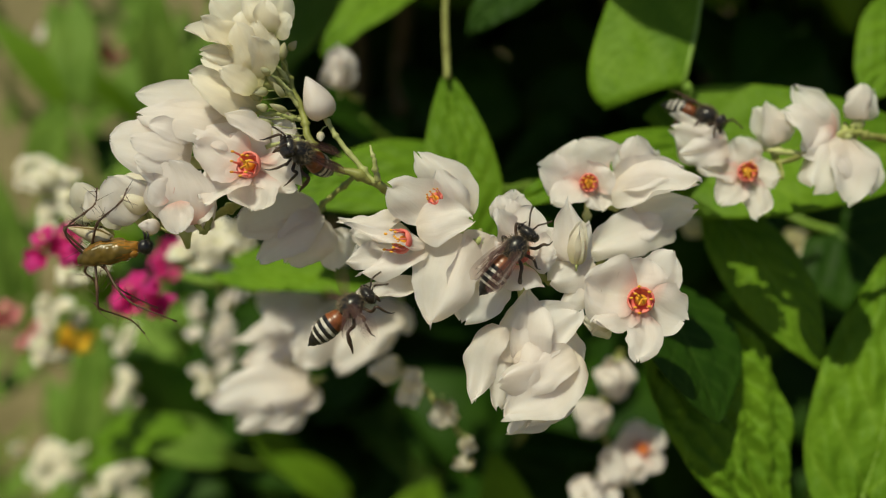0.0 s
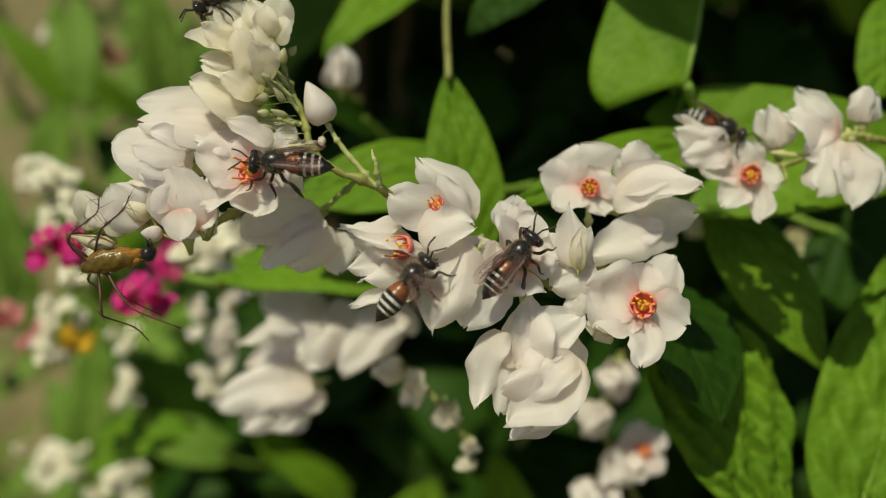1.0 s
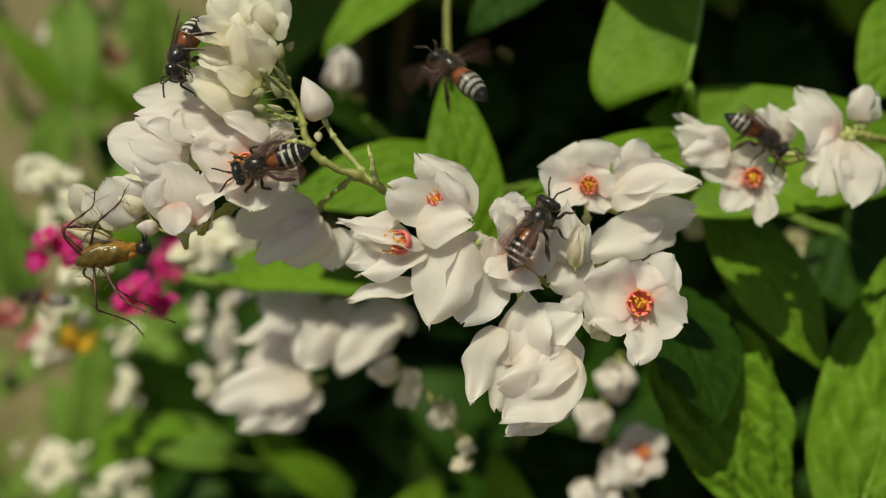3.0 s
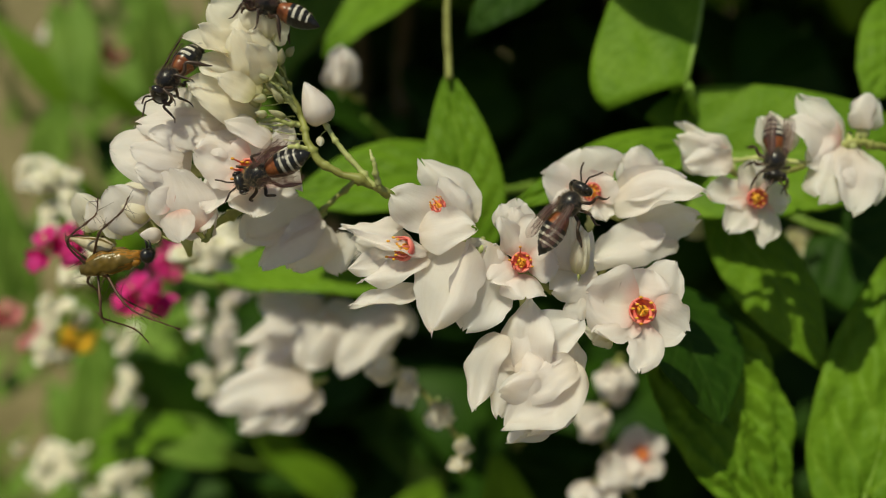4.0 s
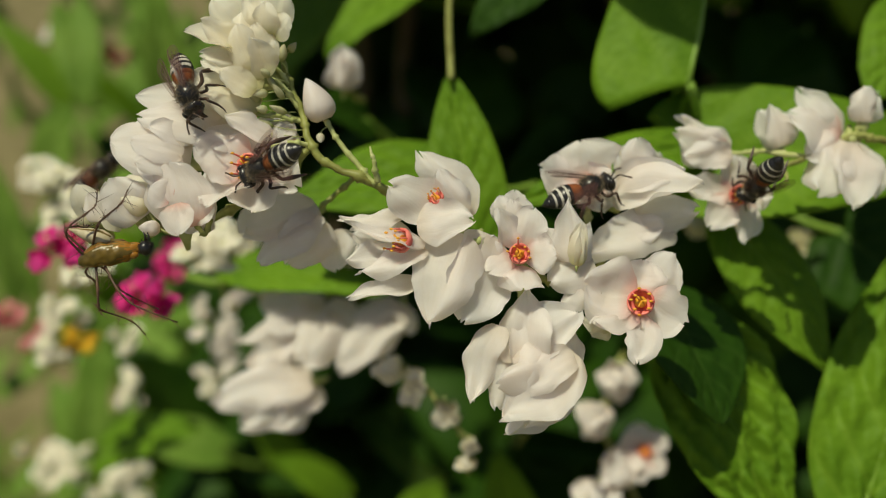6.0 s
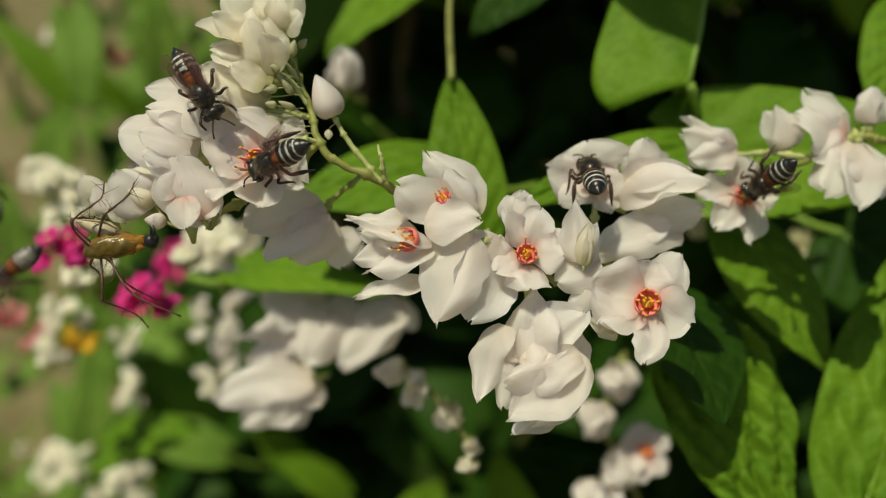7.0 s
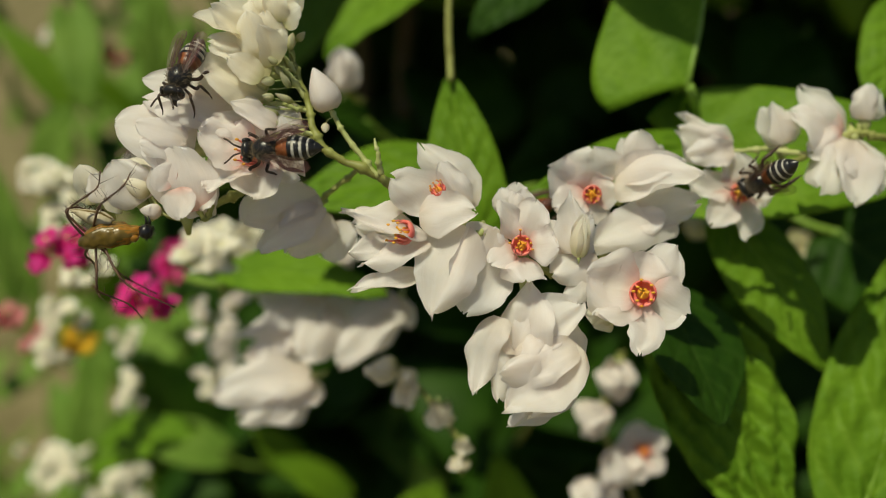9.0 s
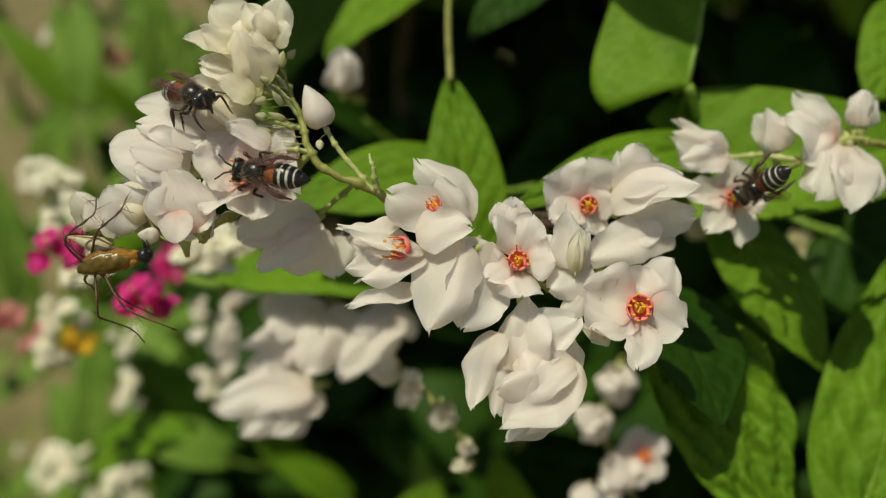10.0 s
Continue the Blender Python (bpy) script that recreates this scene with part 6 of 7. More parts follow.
def beating(folded, spread, side, start, end):
    """Rows for a wing that beats up and down from start to end, and lies folded before and after."""
    stroke = (spread, spread @ pose(0, 0, 0, side * 14, 42, 0), spread @ pose(0, 0, 0, side * -14, -42, 0))
    rows = [] if start <= 0 else [(0, folded), (start - 0.3, folded), (start - 0.1, spread)]
    k0, k1 = round(start * FPS), round(end * FPS)
    rows += [(k / FPS, stroke[k % 3]) for k in range(k0, k1 + 1)]
    if end < 10:
        rows += [(end + 0.1, spread), (end + 0.3, folded), (10, folded)]
    return rows


def wings_of(bee):
    found = []
    for o in bee.children:
        for name in ("fore_wing", "hind_wing"):
            if o.name.startswith(name):
                s = o["side"]
                found.append((o, wing_pose(name, s, FOLDED[name]), wing_pose(name, s, SPREAD[name]), wing_pose(name, s, HALF[name])))
    return found


feeding_bee = build_bee(FUZZ)
roving_bee = copy_thing(feeding_bee, plan(-8, 84, -6))
climbing_bee = copy_thing(feeding_bee, plan(8, 84, 0))
clinging_bee = copy_thing(feeding_bee, plan(26, 98, 13))
descending_bee = copy_thing(feeding_bee, plan(-23, 88, 24))
hidden_bee = copy_thing(feeding_bee, plan(-32, 96, 13))
passing_bee = copy_thing(feeding_bee, plan(-30, 147, -40))
tagged(feeding_bee, "honey bee feeding on an open flower's red heart")
tagged(roving_bee, "honey bee flying with spread wings between flowers")
tagged(climbing_bee, "honey bee climbing over the large white flowers")
tagged(clinging_bee, "honey bee clinging to a soft white flower")
tagged(descending_bee, "honey bee crawling down the creamy raceme")
tagged(hidden_bee, "dark honey bee half hidden behind petals")
tagged(passing_bee, "honey bee flying past far behind")

NOD_AT = Vector((-7.9, 0, -2.5)) * MM


def nodded(angle, aside, drop):
    """The flower's pose under a bee's weight, moved in millimetres."""
    return Matrix.Translation(NOD_AT + Vector((aside, 0, -drop)) * MM) @ pose(0, 0, 0, angle, 0, 0) @ Matrix.Translation(-NOD_AT)


TUG_AT = Vector((11.9, 5, 7.3)) * MM


def tugged_by(k):
    """The flower that a bee weighs down from behind, k from 0 to 1."""
    return Matrix.Translation(TUG_AT + Vector((-0.0002, 0, -0.0017)) * k) @ pose(0, 0, 0, 14 * k, 10 * k, 12 * k) @ Matrix.Translation(-TUG_AT)



def motions():
    walk(left_raceme, [
        (0, plan(-6.15, 89.00, 6.09, 0, 0.00, 0)),
        (0.5, plan(-5.97, 89.00, 5.78, 0, -0.58, 0)),
        (1, plan(-6.08, 89.00, 5.69, 0, -0.78, 0)),
        (1.5, plan(-6.26, 89.00, 5.81, 0, -0.48, 0)),
        (2, plan(-6.53, 89.00, 6.10, 0, -0.40, 0)),
        (2.5, plan(-6.66, 89.00, 6.21, 0, 0.09, 0)),
        (4, plan(-6.25, 89.00, 5.73, 0, -1.23, 0)),
        (4.5, plan(-6.31, 89.00, 5.68, 0, -0.55, 0)),
        (5, plan(-6.63, 89.00, 5.90, 0, -0.72, 0)),
        (5.5, plan(-6.78, 89.00, 6.00, 0, -0.66, 0)),
        (7, plan(-5.88, 89.00, 6.23, 0, 1.28, 0)),
        (7.5, plan(-5.94, 89.00, 6.70, 0, 1.53, 0)),
        (8, plan(-6.01, 89.00, 7.24, 0, 2.86, 0)),
        (8.5, plan(-6.10, 89.00, 7.32, 0, 2.57, 0)),
        (9, plan(-6.22, 89.00, 6.93, 0, 2.12, 0)),
        (9.5, plan(-6.39, 89.00, 6.15, 0, 0.76, 0)),
        (10, plan(-6.54, 89.00, 5.44, 0, -0.14, 0)),
    ])
    walk(centre_cluster, [
        (0, plan(4.59, 91.00, 0.06, 0, 0.00, 0)),
        (0.5, plan(4.71, 91.00, -0.36, 0, -0.10, 0)),
        (1, plan(4.62, 91.00, -0.53, 0, -0.27, 0)),
        (1.5, plan(4.50, 91.00, -0.38, 0, 0.00, 0)),
        (2, plan(4.32, 91.00, 0.05, 0, -0.20, 0)),
        (2.5, plan(4.25, 91.00, 0.12, 0, 0.05, 0)),
        (4, plan(4.66, 91.00, -0.78, 0, 0.76, 0)),
        (4.5, plan(4.66, 91.00, -0.64, 0, 0.22, 0)),
        (5, plan(4.27, 91.00, -0.11, 0, 0.06, 0)),
        (5.5, plan(4.02, 91.00, 0.08, 0, 0.35, 0)),
        (7, plan(4.93, 91.00, 0.16, 0, 0.87, 0)),
        (7.5, plan(4.95, 91.00, 0.94, 0, 0.27, 0)),
        (8, plan(4.81, 91.00, 1.56, 0, 0.68, 0)),
        (8.5, plan(4.78, 91.00, 1.63, 0, 0.73, 0)),
        (9, plan(4.51, 91.00, 1.06, 0, 0.56, 0)),
        (9.5, plan(4.38, 91.00, -0.06, 0, 0.76, 0)),
        (10, plan(4.20, 91.00, -0.47, 0, 0.16, 0)),
    ])
    walk(right_cluster, [
        (0, plan(43.99, 101.00, 11.47, 0, 0.00, 0)),
        (0.5, plan(44.14, 101.00, 11.01, 0, 0.00, 0)),
        (1, plan(44.19, 101.00, 11.16, 0, 0.00, 0)),
        (1.5, plan(44.23, 101.00, 10.90, 0, 0.00, 0)),
        (2, plan(43.95, 101.00, 11.62, 0, 0.00, 0)),
        (2.5, plan(43.99, 101.00, 11.64, 0, 0.00, 0)),
        (4, plan(44.31, 101.00, 10.37, 0, 0.00, 0)),
        (4.5, plan(44.30, 101.00, 10.68, 0, 0.00, 0)),
        (5, plan(44.04, 101.00, 11.28, 0, 0.00, 0)),
        (5.5, plan(43.82, 101.00, 11.25, 0, 0.00, 0)),
        (7, plan(44.64, 101.00, 11.11, 0, 0.00, 0)),
        (7.5, plan(44.76, 101.00, 11.49, 0, 0.00, 0)),
        (8, plan(44.53, 101.00, 12.00, 0, 0.00, 0)),
        (8.5, plan(44.60, 101.00, 11.86, 0, 0.00, 0)),
        (9, plan(44.28, 101.00, 11.62, 0, 0.00, 0)),
        (9.5, plan(44.21, 101.00, 10.68, 0, 0.00, 0)),
        (10, plan(43.76, 101.00, 10.93, 0, 0.00, 0)),
    ])
    walk(back_cluster, [
        (0, plan(-21.71, 134.00, -14.15, 0, 0.00, 0)),
        (0.5, plan(-21.24, 134.00, -14.28, 0, 0.00, 0)),
        (1, plan(-21.24, 134.00, -14.42, 0, 0.00, 0)),
        (1.5, plan(-21.47, 134.00, -14.15, 0, 0.00, 0)),
        (2, plan(-21.35, 134.00, -14.01, 0, 0.00, 0)),
        (2.5, plan(-21.86, 134.00, -14.12, 0, 0.00, 0)),
        (4, plan(-21.69, 134.00, -14.38, 0, 0.00, 0)),
        (4.5, plan(-21.71, 134.00, -14.51, 0, 0.00, 0)),
        (5, plan(-21.65, 134.00, -14.40, 0, 0.00, 0)),
        (5.5, plan(-21.81, 134.00, -14.38, 0, 0.00, 0)),
        (7, plan(-21.67, 134.00, -13.60, 0, 0.00, 0)),
        (7.5, plan(-21.51, 134.00, -13.30, 0, 0.00, 0)),
        (8, plan(-22.01, 134.00, -12.56, 0, 0.00, 0)),
        (8.5, plan(-22.33, 134.00, -12.60, 0, 0.00, 0)),
        (9, plan(-21.94, 134.00, -13.05, 0, 0.00, 0)),
        (9.5, plan(-21.90, 134.00, -13.76, 0, 0.00, 0)),
        (10, plan(-21.61, 134.00, -14.79, 0, 0.00, 0)),
    ])
    walk(low_cluster, [
        (0, plan(28.11, 143.00, -28.39, 0, 0.00, 0)),
        (0.5, plan(28.09, 143.00, -28.60, 0, 0.00, 0)),
        (1, plan(28.10, 143.00, -28.60, 0, 0.00, 0)),
        (1.5, plan(28.01, 143.00, -28.60, 0, 0.00, 0)),
        (2, plan(27.98, 143.00, -28.53, 0, 0.00, 0)),
        (2.5, plan(27.95, 143.00, -28.58, 0, 0.00, 0)),
        (4, plan(27.76, 143.00, -29.13, 0, 0.00, 0)),
        (4.5, plan(27.88, 143.00, -28.99, 0, 0.00, 0)),
        (5, plan(27.96, 143.00, -28.73, 0, 0.00, 0)),
        (5.5, plan(27.79, 143.00, -28.70, 0, 0.00, 0)),
        (7, plan(28.00, 143.00, -28.61, 0, 0.00, 0)),
        (7.5, plan(28.03, 143.00, -28.43, 0, 0.00, 0)),
        (8, plan(27.78, 143.00, -28.22, 0, 0.00, 0)),
        (8.5, plan(27.66, 143.00, -28.19, 0, 0.00, 0)),
        (9, plan(27.71, 143.00, -28.31, 0, 0.00, 0)),
        (9.5, plan(27.61, 143.00, -28.77, 0, 0.00, 0)),
        (10, plan(27.85, 143.00, -29.08, 0, 0.00, 0)),
    ])
    walk(bud_string, [
        (0, plan(-2.76, 122.00, -20.17, 0, 0.00, 0)),
        (0.5, plan(-2.57, 122.00, -20.30, 0, 0.00, 0)),
        (1, plan(-2.57, 122.00, -20.30, 0, 0.00, 0)),
        (1.5, plan(-2.66, 122.00, -20.17, 0, 0.00, 0)),
        (2, plan(-2.93, 122.00, -20.30, 0, 0.00, 0)),
        (2.5, plan(-3.01, 122.00, -20.28, 0, 0.00, 0)),
        (4, plan(-3.60, 122.00, -20.26, 0, 0.00, 0)),
        (4.5, plan(-3.50, 122.00, -20.26, 0, 0.00, 0)),
        (5, plan(-3.20, 122.00, -20.15, 0, 0.00, 0)),
        (5.5, plan(-3.10, 122.00, -20.13, 0, 0.00, 0)),
        (7, plan(-2.71, 122.00, -20.29, 0, 0.00, 0)),
        (7.5, plan(-3.07, 122.00, -20.28, 0, 0.00, 0)),
        (8, plan(-3.40, 122.00, -20.21, 0, 0.00, 0)),
        (8.5, plan(-3.56, 122.00, -20.25, 0, 0.00, 0)),
        (9, plan(-3.83, 122.00, -20.05, 0, 0.00, 0)),
        (9.5, plan(-3.55, 122.00, -20.07, 0, 0.00, 0)),
        (10, plan(-3.28, 122.00, -20.14, 0, 0.00, 0)),
    ])
    walk(spider, [
        (0, plan(-32.96, 85.00, 0.06, 0, 0.00, 0)),
        (0.5, plan(-32.74, 85.00, -0.51, 0, -0.58, 0)),
        (1, plan(-32.82, 85.00, -0.70, 0, -0.78, 0)),
        (1.5, plan(-33.02, 85.00, -0.43, 0, -0.48, 0)),
        (2, plan(-33.29, 85.00, -0.11, 0, -0.40, 0)),
        (2.5, plan(-33.46, 85.00, 0.22, 0, 0.09, 0)),
        (4, plan(-32.93, 85.00, -0.86, 0, -1.23, 0)),
        (4.5, plan(-33.06, 85.00, -0.59, 0, -0.55, 0)),
        (5, plan(-33.35, 85.00, -0.46, 0, -0.72, 0)),
        (5.5, plan(-33.49, 85.00, -0.34, 0, -0.66, 0)),
        (7, plan(-32.83, 85.00, 0.81, 0, 1.28, 0)),
        (7.5, plan(-32.91, 85.00, 1.37, 0, 1.53, 0)),
        (8, plan(-33.08, 85.00, 2.52, 0, 2.86, 0)),
        (8.5, plan(-33.15, 85.00, 2.45, 0, 2.57, 0)),
        (9, plan(-33.23, 85.00, 1.87, 0, 2.12, 0)),
        (9.5, plan(-33.27, 85.00, 0.48, 0, 0.76, 0)),
        (10, plan(-33.32, 85.00, -0.63, 0, -0.14, 0)),
    ])
    walk(tugged, [
        (0, tugged_by(0)), (8.4, tugged_by(0)), (8.7, tugged_by(0.7)), (9.0, tugged_by(1)), (10, tugged_by(0.85)),
    ])
    walk(nodding, [
        (0, nodded(0, 0, 0)), (2.7, nodded(0, 0, 0)), (3.2, nodded(4, 0.5, 0.9)), (3.8, nodded(8, 0.6, 1.7)), (4.5, nodded(8, 0.2, 1.8)),
        (5, nodded(12, -1.3, 2.0)), (10, nodded(12, -1.5, 2.0)),
    ])
    for bee, start, end in ((roving_bee, 0, 10), (passing_bee, 0, 10), (climbing_bee, 6.2, 8.6)):
        for wing, folded, spread, half in wings_of(bee):
            walk(wing, beating(folded, spread, wing["side"], start, end))
    for bee, opens in ((feeding_bee, 2.0), (clinging_bee, 4.6)):
        for wing, folded, spread, half in wings_of(bee):
            walk(wing, [(0, folded), (opens, folded), (opens + 0.4, half), (10, half)])
    walk(feeding_bee, [
        (0, bee_pose(-14.30, 86.00, 9.70, 155, 55, -45)),
        (0.25, bee_pose(-14.78, 84.80, 9.29, 165, 22, -40)),
        (0.5, bee_pose(-15.44, 84.00, 8.98, 175, 10, -32)),
        (1, bee_pose(-16.75, 83.70, 8.56, 178, 0, -30)),
        (1.5, bee_pose(-17.81, 83.70, 8.84, 192, 0, -25)),
        (2, bee_pose(-17.89, 83.70, 9.23, 198, 0, -15)),
        (2.5, bee_pose(-18.53, 83.70, 8.68, 197, -5, 0)),
        (3.2, bee_pose(-18.55, 83.70, 7.86, 198, -8, 0)),
        (3.8, bee_pose(-18.43, 83.70, 7.20, 200, -10, 0)),
        (4.5, bee_pose(-18.52, 83.70, 7.78, 203, -34, 0)),
        (5, bee_pose(-19.01, 83.70, 7.93, 202, -37, 0)),
        (5.5, bee_pose(-18.88, 83.70, 8.05, 203, -37, 0)),
        (6.2, bee_pose(-18.31, 83.70, 7.89, 201, -34, 0)),
        (7, bee_pose(-17.74, 83.70, 8.48, 200, -37, 0)),
        (7.5, bee_pose(-17.53, 83.70, 9.05, 195, -37, 0)),
        (8, bee_pose(-17.02, 83.70, 10.45, 195, -38, 0)),
        (8.5, bee_pose(-17.61, 83.70, 10.36, 200, -15, 0)),
        (9, bee_pose(-17.80, 83.70, 9.99, 181, -12, 0)),
        (9.5, bee_pose(-18.49, 83.70, 9.08, 170, -18, 0)),
        (10, bee_pose(-18.77, 83.70, 7.75, 171, -18, 0)),
    ])
    walk(roving_bee, [
        (0, bee_pose(-9.04, 84.00, -5.63, 38, 0, 55)),
        (0.3, bee_pose(-7.73, 84.00, -6.19, 36, 0, 55)),
        (0.6, bee_pose(-6.09, 84.00, -5.97, 36, 0, 55)),
        (0.9, bee_pose(-3.91, 84.00, -3.46, 45, 0, 50)),
        (1.2, bee_pose(-1.72, 84.00, -1.17, 50, 0, 50)),
        (1.5, bee_pose(-0.30, 84.00, 1.45, 55, 0, 50)),
        (1.7, bee_pose(0.86, 84.00, 3.51, 54, 0, 50)),
        (1.9, bee_pose(3.48, 84.00, 6.64, 56, -5, 45)),
        (2, bee_pose(4.93, 84.00, 8.53, 52, -10, 40)),
        (2.1, bee_pose(5.71, 84.00, 10.21, 66, -20, 30)),
        (2.2, bee_pose(7.09, 85.00, 11.46, 76, -30, 20)),
        (2.3, bee_pose(7.83, 85.00, 12.37, 85, -38, 10)),
        (2.4, bee_pose(8.11, 85.00, 13.05, 105, -45, 0)),
        (2.5, bee_pose(8.18, 85.00, 13.45, 118, -45, 0)),
        (2.6, bee_pose(7.22, 85.00, 13.96, 120, -45, 0)),
        (2.7, bee_pose(5.92, 85.00, 14.41, 124, -42, -10)),
        (3.1, bee_pose(-1.56, 87.00, 20.30, 140, -25, -40)),
        (3.5, bee_pose(-10.46, 89.00, 24.31, 152, -8, -70)),
        (3.8, bee_pose(-16.25, 89.00, 24.67, 155, 0, -80)),
        (4, bee_pose(-18.28, 88.00, 25.33, 162, 0, -80)),
        (4.2, bee_pose(-20.51, 87.00, 24.93, 170, 0, -80)),
        (4.4, bee_pose(-23.36, 86.00, 24.07, 172, 0, -80)),
        (4.5, bee_pose(-24.96, 86.00, 23.39, 172, 0, -80)),
        (4.6, bee_pose(-26.97, 86.00, 22.58, 168, 0, -80)),
        (4.7, bee_pose(-28.98, 86.00, 21.10, 163, 0, -75)),
        (4.8, bee_pose(-31.27, 86.00, 19.49, 158, 0, -70)),
        (4.9, bee_pose(-33.23, 86.00, 18.12, 156, 0, -65)),
        (5, bee_pose(-34.84, 87.00, 17.63, 153, -5, -60)),
        (5.1, bee_pose(-37.88, 88.00, 18.37, 146, -15, -45)),
        (5.2, bee_pose(-39.17, 88.00, 18.72, 136, -25, -30)),
        (5.3, bee_pose(-40.94, 88.00, 19.02, 128, -32, -15)),
        (5.5, bee_pose(-41.92, 88.00, 19.14, 125, -36, -10)),
        (5.6, bee_pose(-42.16, 88.00, 19.14, 125, -36, -10)),
        (5.7, bee_pose(-51.41, 88.00, 22.30, 140, -20, -10)),
        (5.9, bee_pose(-65.45, 88.00, 25.82, 170, 0, -40)),
        (6.2, bee_pose(-67.01, 97.00, 20.74, 235, 0, -60)),
        (6.5, bee_pose(-57.05, 101.00, 13.56, 265, 0, -40)),
        (6.7, bee_pose(-44.99, 101.00, 8.88, 240, 0, -30)),
        (6.8, bee_pose(-45.16, 99.00, 4.89, 225, 0, -30)),
        (6.9, bee_pose(-47.86, 97.00, 0.80, 222, 0, -30)),
        (7, bee_pose(-51.00, 97.00, -3.06, 220, 0, -30)),
        (7.2, bee_pose(-61.30, 97.00, -10.13, 215, 0, -30)),
        (8, bee_pose(-76.77, 97.00, -16.52, 210, 0, -30)),
        (10, bee_pose(-76.58, 97.00, -16.46, 210, 0, -30)),
    ])
    walk(climbing_bee, [
        (0, bee_pose(7.14, 84.00, 0.06, 51, 0, 22)),
        (0.5, bee_pose(7.20, 84.00, -0.39, 50, 0, 22)),
        (1, bee_pose(7.40, 84.00, -0.39, 50, 0, 22)),
        (1.5, bee_pose(7.73, 84.00, -0.06, 54, 0, 25)),
        (2, bee_pose(7.66, 84.00, 1.28, 55, 0, 25)),
        (2.5, bee_pose(7.41, 84.00, 1.63, 56, 0, 28)),
        (2.7, bee_pose(8.19, 84.00, 2.30, 56, 0, 28)),
        (3.3, bee_pose(9.76, 84.00, 2.98, 60, 0, 30)),
        (3.8, bee_pose(11.33, 84.00, 3.43, 61, 0, 32)),
        (4, bee_pose(12.33, 84.00, 4.44, 56, 0, 38)),
        (4.5, bee_pose(13.06, 84.50, 5.14, 50, 0, 42)),
        (5, bee_pose(14.40, 86.00, 6.81, 40, 0, 50)),
        (5.5, bee_pose(15.56, 90.00, 6.09, -4, 28, 72)),
        (5.7, bee_pose(15.60, 91.00, 6.35, -2, 28, 72)),
        (6.1, bee_pose(15.56, 92.00, 6.96, 30, -25, 45)),
        (6.5, bee_pose(15.11, 92.00, 7.16, 65, -45, 15)),
        (6.8, bee_pose(14.44, 91.00, 7.52, 88, -66, 0)),
        (7, bee_pose(15.33, 91.00, 8.61, 90, -66, 0)),
        (7.2, bee_pose(16.63, 92.00, 10.06, 90, -58, 0)),
        (7.5, bee_pose(17.94, 93.00, 13.45, 90, -50, 0)),
        (7.8, bee_pose(18.15, 95.00, 15.39, 98, -52, 0)),
        (8, bee_pose(16.66, 96.00, 15.12, 96, -60, 0)),
        (8.2, bee_pose(14.77, 96.00, 14.41, 80, -48, 0)),
        (8.5, bee_pose(13.83, 96.00, 11.35, 32, -22, 30)),
        (8.8, bee_pose(13.53, 100.00, 7.22, 22, -10, 40)),
        (9, bee_pose(13.30, 100.00, 6.12, 22, 0, 45)),
        (9.5, bee_pose(12.67, 100.00, 4.64, 22, 0, 45)),
        (10, bee_pose(12.55, 100.00, 3.48, 22, 0, 45)),
    ])
    walk(clinging_bee, [
        (0, bee_pose(31.52, 102.00, 15.98, -28, 30, 80)),
        (0.2, bee_pose(31.43, 102.00, 15.85, -8, 30, 80)),
        (0.5, bee_pose(31.33, 102.00, 15.71, 12, 30, 80)),
        (0.8, bee_pose(32.39, 102.00, 15.10, -10, 16, 75)),
        (1, bee_pose(33.77, 102.00, 14.56, -28, 16, 70)),
        (1.5, bee_pose(33.60, 99.50, 14.20, -12, 16, 75)),
        (2, bee_pose(34.71, 99.50, 14.20, -4, 16, 78)),
        (2.5, bee_pose(36.39, 99.50, 14.02, -8, 0, 76)),
        (2.7, bee_pose(36.86, 99.50, 13.70, -14, 0, 72)),
        (3.2, bee_pose(38.19, 99.00, 12.25, -52, 12, 38)),
        (3.8, bee_pose(37.49, 96.50, 10.28, -88, 20, 5)),
        (4.5, bee_pose(36.77, 96.50, 9.39, -110, 15, 0)),
        (4.8, bee_pose(35.39, 96.50, 7.65, -107, -5, 0)),
        (5, bee_pose(34.51, 96.00, 7.01, -105, -63, 0)),
        (5.5, bee_pose(34.64, 96.00, 6.84, -104, -63, 0)),
        (6.2, bee_pose(34.76, 96.00, 7.03, -115, -63, 0)),
        (6.8, bee_pose(35.13, 96.00, 7.26, -125, -63, 0)),
        (7.5, bee_pose(35.57, 96.00, 7.38, -146, -63, 0)),
        (8, bee_pose(35.40, 96.00, 7.70, -145, -63, 0)),
        (8.5, bee_pose(35.14, 96.00, 7.80, -144, -63, 0)),
        (9, bee_pose(35.10, 96.00, 7.67, -144, -63, 0)),
        (9.5, bee_pose(34.80, 96.00, 7.16, -142, -63, 0)),
        (10, bee_pose(34.54, 96.00, 6.84, -140, -63, 0)),
    ])
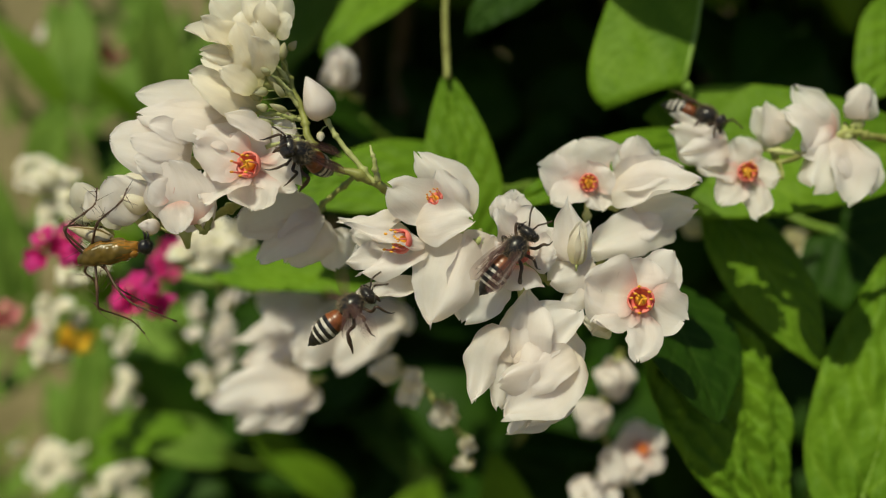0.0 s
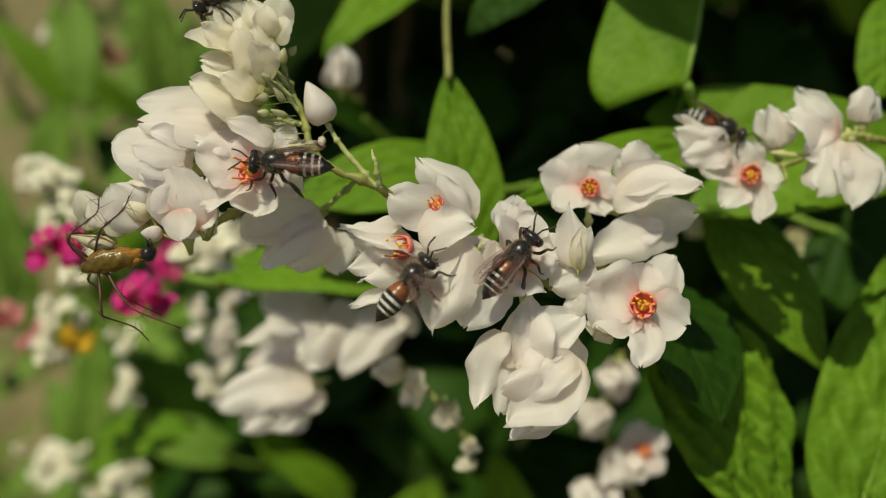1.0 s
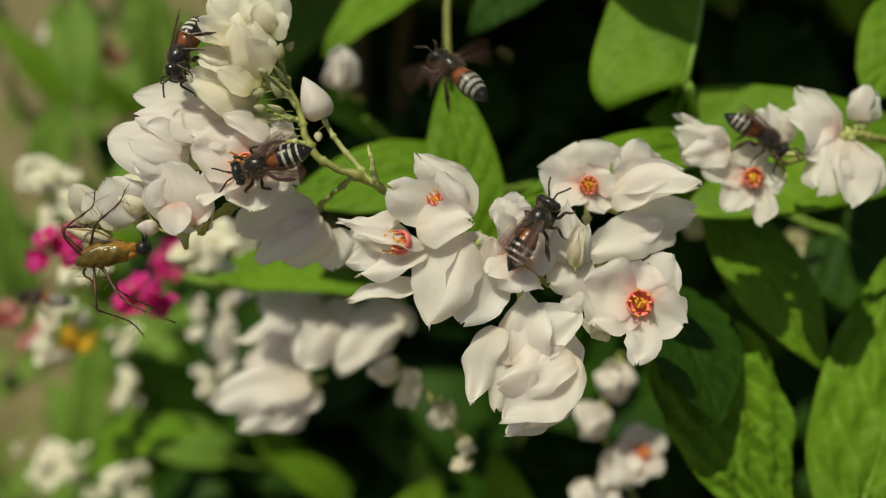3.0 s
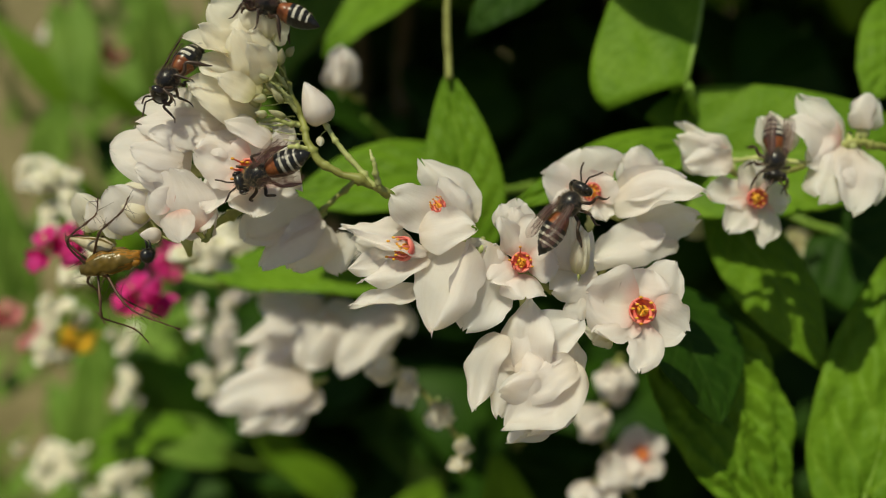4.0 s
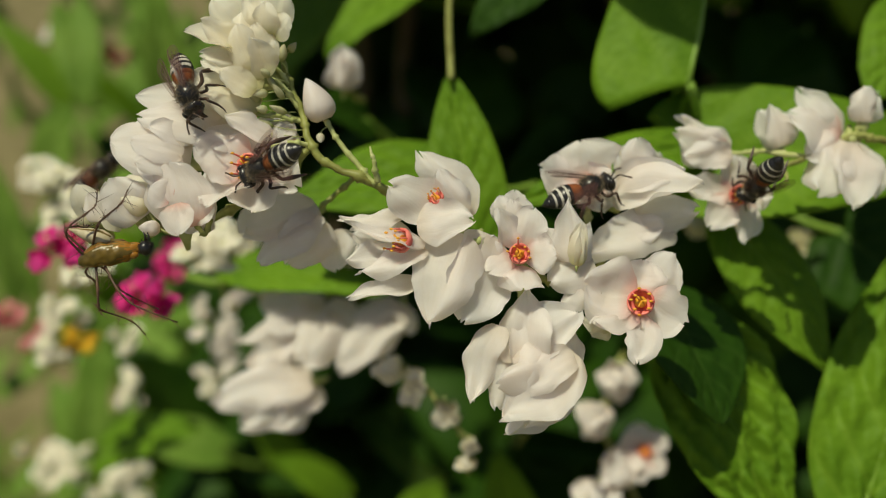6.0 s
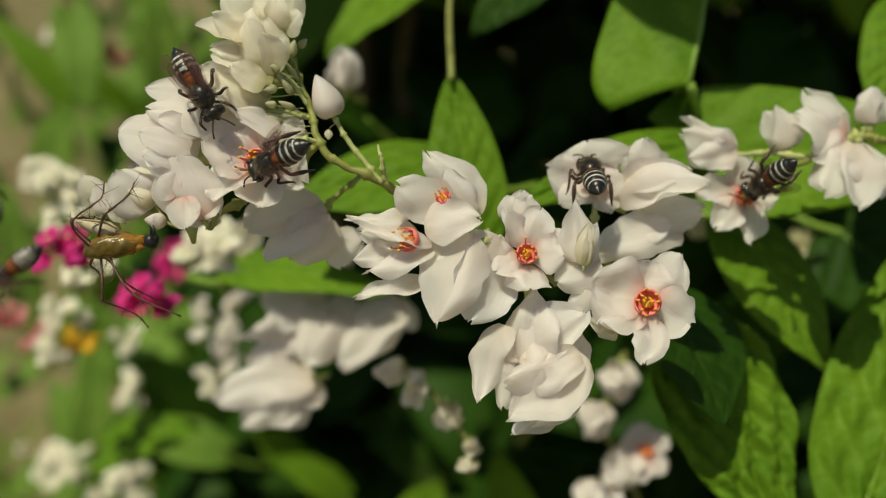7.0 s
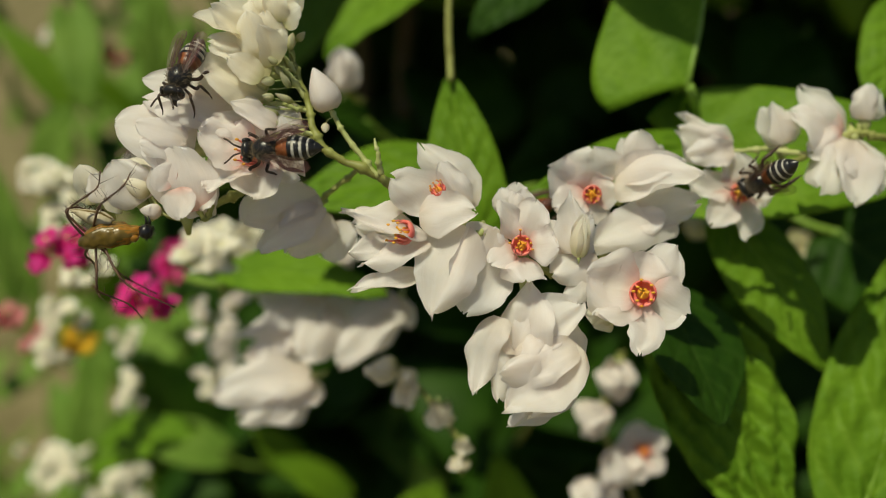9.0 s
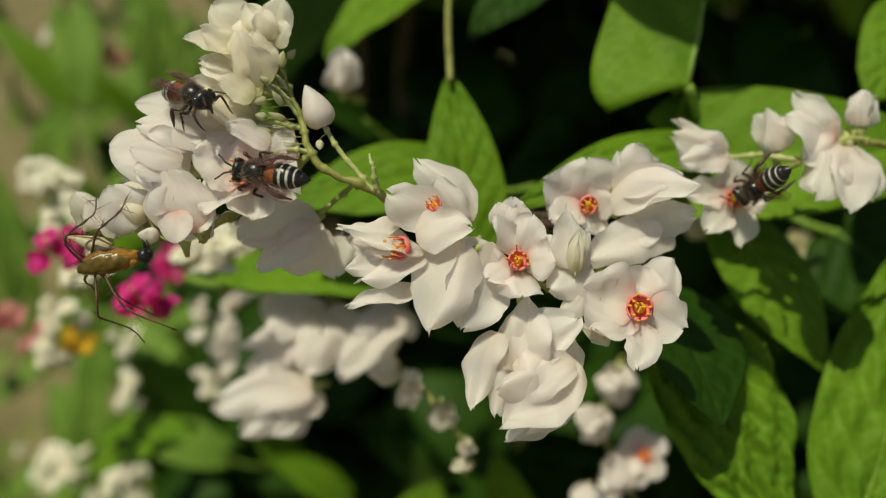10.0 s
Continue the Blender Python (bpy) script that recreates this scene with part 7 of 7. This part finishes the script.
    walk(descending_bee, [
        (0, bee_pose(-23.84, 90.00, 30.54, 215, 0, -60)),
        (0.6, bee_pose(-23.50, 90.00, 28.39, 215, 0, -60)),
        (1, bee_pose(-24.52, 90.00, 26.83, 220, 0, -60)),
        (1.5, bee_pose(-26.02, 90.00, 25.52, 236, 0, -70)),
        (2, bee_pose(-27.21, 90.00, 23.84, 248, 25, -75)),
        (2.5, bee_pose(-27.46, 89.00, 21.47, 275, 25, -85)),
        (2.7, bee_pose(-27.26, 88.00, 20.41, 268, 25, -85)),
        (3.2, bee_pose(-27.40, 87.00, 19.37, 252, 25, -85)),
        (3.8, bee_pose(-27.92, 86.00, 17.67, 236, 20, -85)),
        (4.2, bee_pose(-27.87, 86.00, 16.88, 258, 34, -80)),
        (4.5, bee_pose(-27.76, 86.00, 16.88, 274, 34, -75)),
        (5, bee_pose(-27.58, 86.00, 15.78, 276, 34, -70)),
        (5.5, bee_pose(-27.96, 86.00, 15.39, 278, 34, -60)),
        (5.7, bee_pose(-27.29, 86.00, 15.63, 285, 34, -50)),
        (6.2, bee_pose(-25.42, 85.00, 15.47, 297, 15, -20)),
        (6.8, bee_pose(-24.35, 84.50, 15.62, 306, 0, 0)),
        (7, bee_pose(-24.31, 84.50, 15.29, 302, 0, 0)),
        (7.5, bee_pose(-24.27, 84.50, 15.87, 297, 0, 0)),
        (8, bee_pose(-23.79, 84.50, 16.58, 285, 0, 0)),
        (8.5, bee_pose(-25.57, 85.00, 16.99, 272, 22, -10)),
        (9, bee_pose(-26.68, 85.00, 17.39, 255, 30, -15)),
        (9.5, bee_pose(-26.60, 85.00, 17.04, 262, 50, -15)),
        (9.75, bee_pose(-26.19, 85.00, 16.32, 300, 45, 10)),
        (10, bee_pose(-25.34, 85.00, 15.60, 340, 38, 40)),
    ])
    walk(hidden_bee, [
        (0, bee_pose(-33.23, 107.00, 16.55, 15, -10, 60)),
        (1, bee_pose(-33.97, 107.00, 15.56, 12, -10, 60)),
        (2, bee_pose(-34.48, 107.00, 16.27, 12, -10, 60)),
        (2.5, bee_pose(-34.73, 107.00, 16.71, 14, -10, 60)),
        (4, bee_pose(-34.14, 107.00, 15.88, 14, -10, 60)),
        (4.5, bee_pose(-34.45, 107.00, 16.09, 16, -10, 60)),
        (5, bee_pose(-35.35, 107.00, 16.79, 20, -10, 60)),
        (5.2, bee_pose(-40.10, 107.00, 17.90, 20, -10, 60)),
        (5.6, bee_pose(-40.20, 107.00, 18.00, 25, -10, 60)),
        (5.7, bee_pose(-43.90, 107.00, 12.80, 45, 0, 60)),
        (6.1, bee_pose(-44.50, 110.00, 10.60, 40, 0, 60)),
        (7, bee_pose(-37.24, 111.00, 11.98, 20, 0, 60)),
        (7.5, bee_pose(-37.18, 111.00, 12.59, 20, 0, 60)),
        (8, bee_pose(-37.29, 111.00, 14.27, 20, 0, 60)),
        (8.5, bee_pose(-37.37, 111.00, 14.23, 20, 0, 60)),
        (9, bee_pose(-37.72, 111.00, 13.42, 20, 0, 60)),
        (9.5, bee_pose(-37.53, 111.00, 12.08, 20, 0, 60)),
        (10, bee_pose(-37.51, 111.00, 10.65, 20, 0, 60)),
    ])
    walk(passing_bee, [
        (0, bee_pose(-32.15, 133.00, -50.25, 140, 0, -60)),
        (1.4, bee_pose(-42.14, 133.00, -45.83, 140, 0, -60)),
        (1.6, bee_pose(-44.37, 133.00, -35.24, 130, 0, -60)),
        (1.8, bee_pose(-47.03, 133.00, -27.73, 135, 0, -60)),
        (2, bee_pose(-49.69, 133.00, -25.08, 140, 0, -60)),
        (2.2, bee_pose(-53.03, 133.00, -23.04, 160, 0, -60)),
        (2.4, bee_pose(-51.88, 123.00, -17.22, 214, 0, -60)),
        (2.5, bee_pose(-52.85, 123.00, -16.23, 218, 0, -60)),
        (2.6, bee_pose(-52.69, 123.00, -13.78, 214, 0, -60)),
        (2.7, bee_pose(-57.32, 133.00, -12.87, 200, 0, -60)),
        (3.1, bee_pose(-65.44, 133.00, -5.18, 170, 0, -60)),
        (3.6, bee_pose(-87.16, 133.00, 3.66, 160, 0, -60)),
        (5, bee_pose(-122.57, 133.00, 12.48, 160, 0, -60)),
        (6, bee_pose(-110.00, 130.00, 16.00, 120, 0, -60)),
        (6.5, bee_pose(-70.00, 114.00, 10.00, 60, 0, -40)),
        (6.8, bee_pose(-56.20, 110.00, 5.90, 80, 0, -20)),
        (6.9, bee_pose(-57.20, 110.00, 6.90, 100, 0, -20)),
        (7.2, bee_pose(-72.00, 112.00, 12.00, 140, 0, -40)),
        (10, bee_pose(-120.00, 120.00, 20.00, 160, 0, -60)),
    ])


motions()
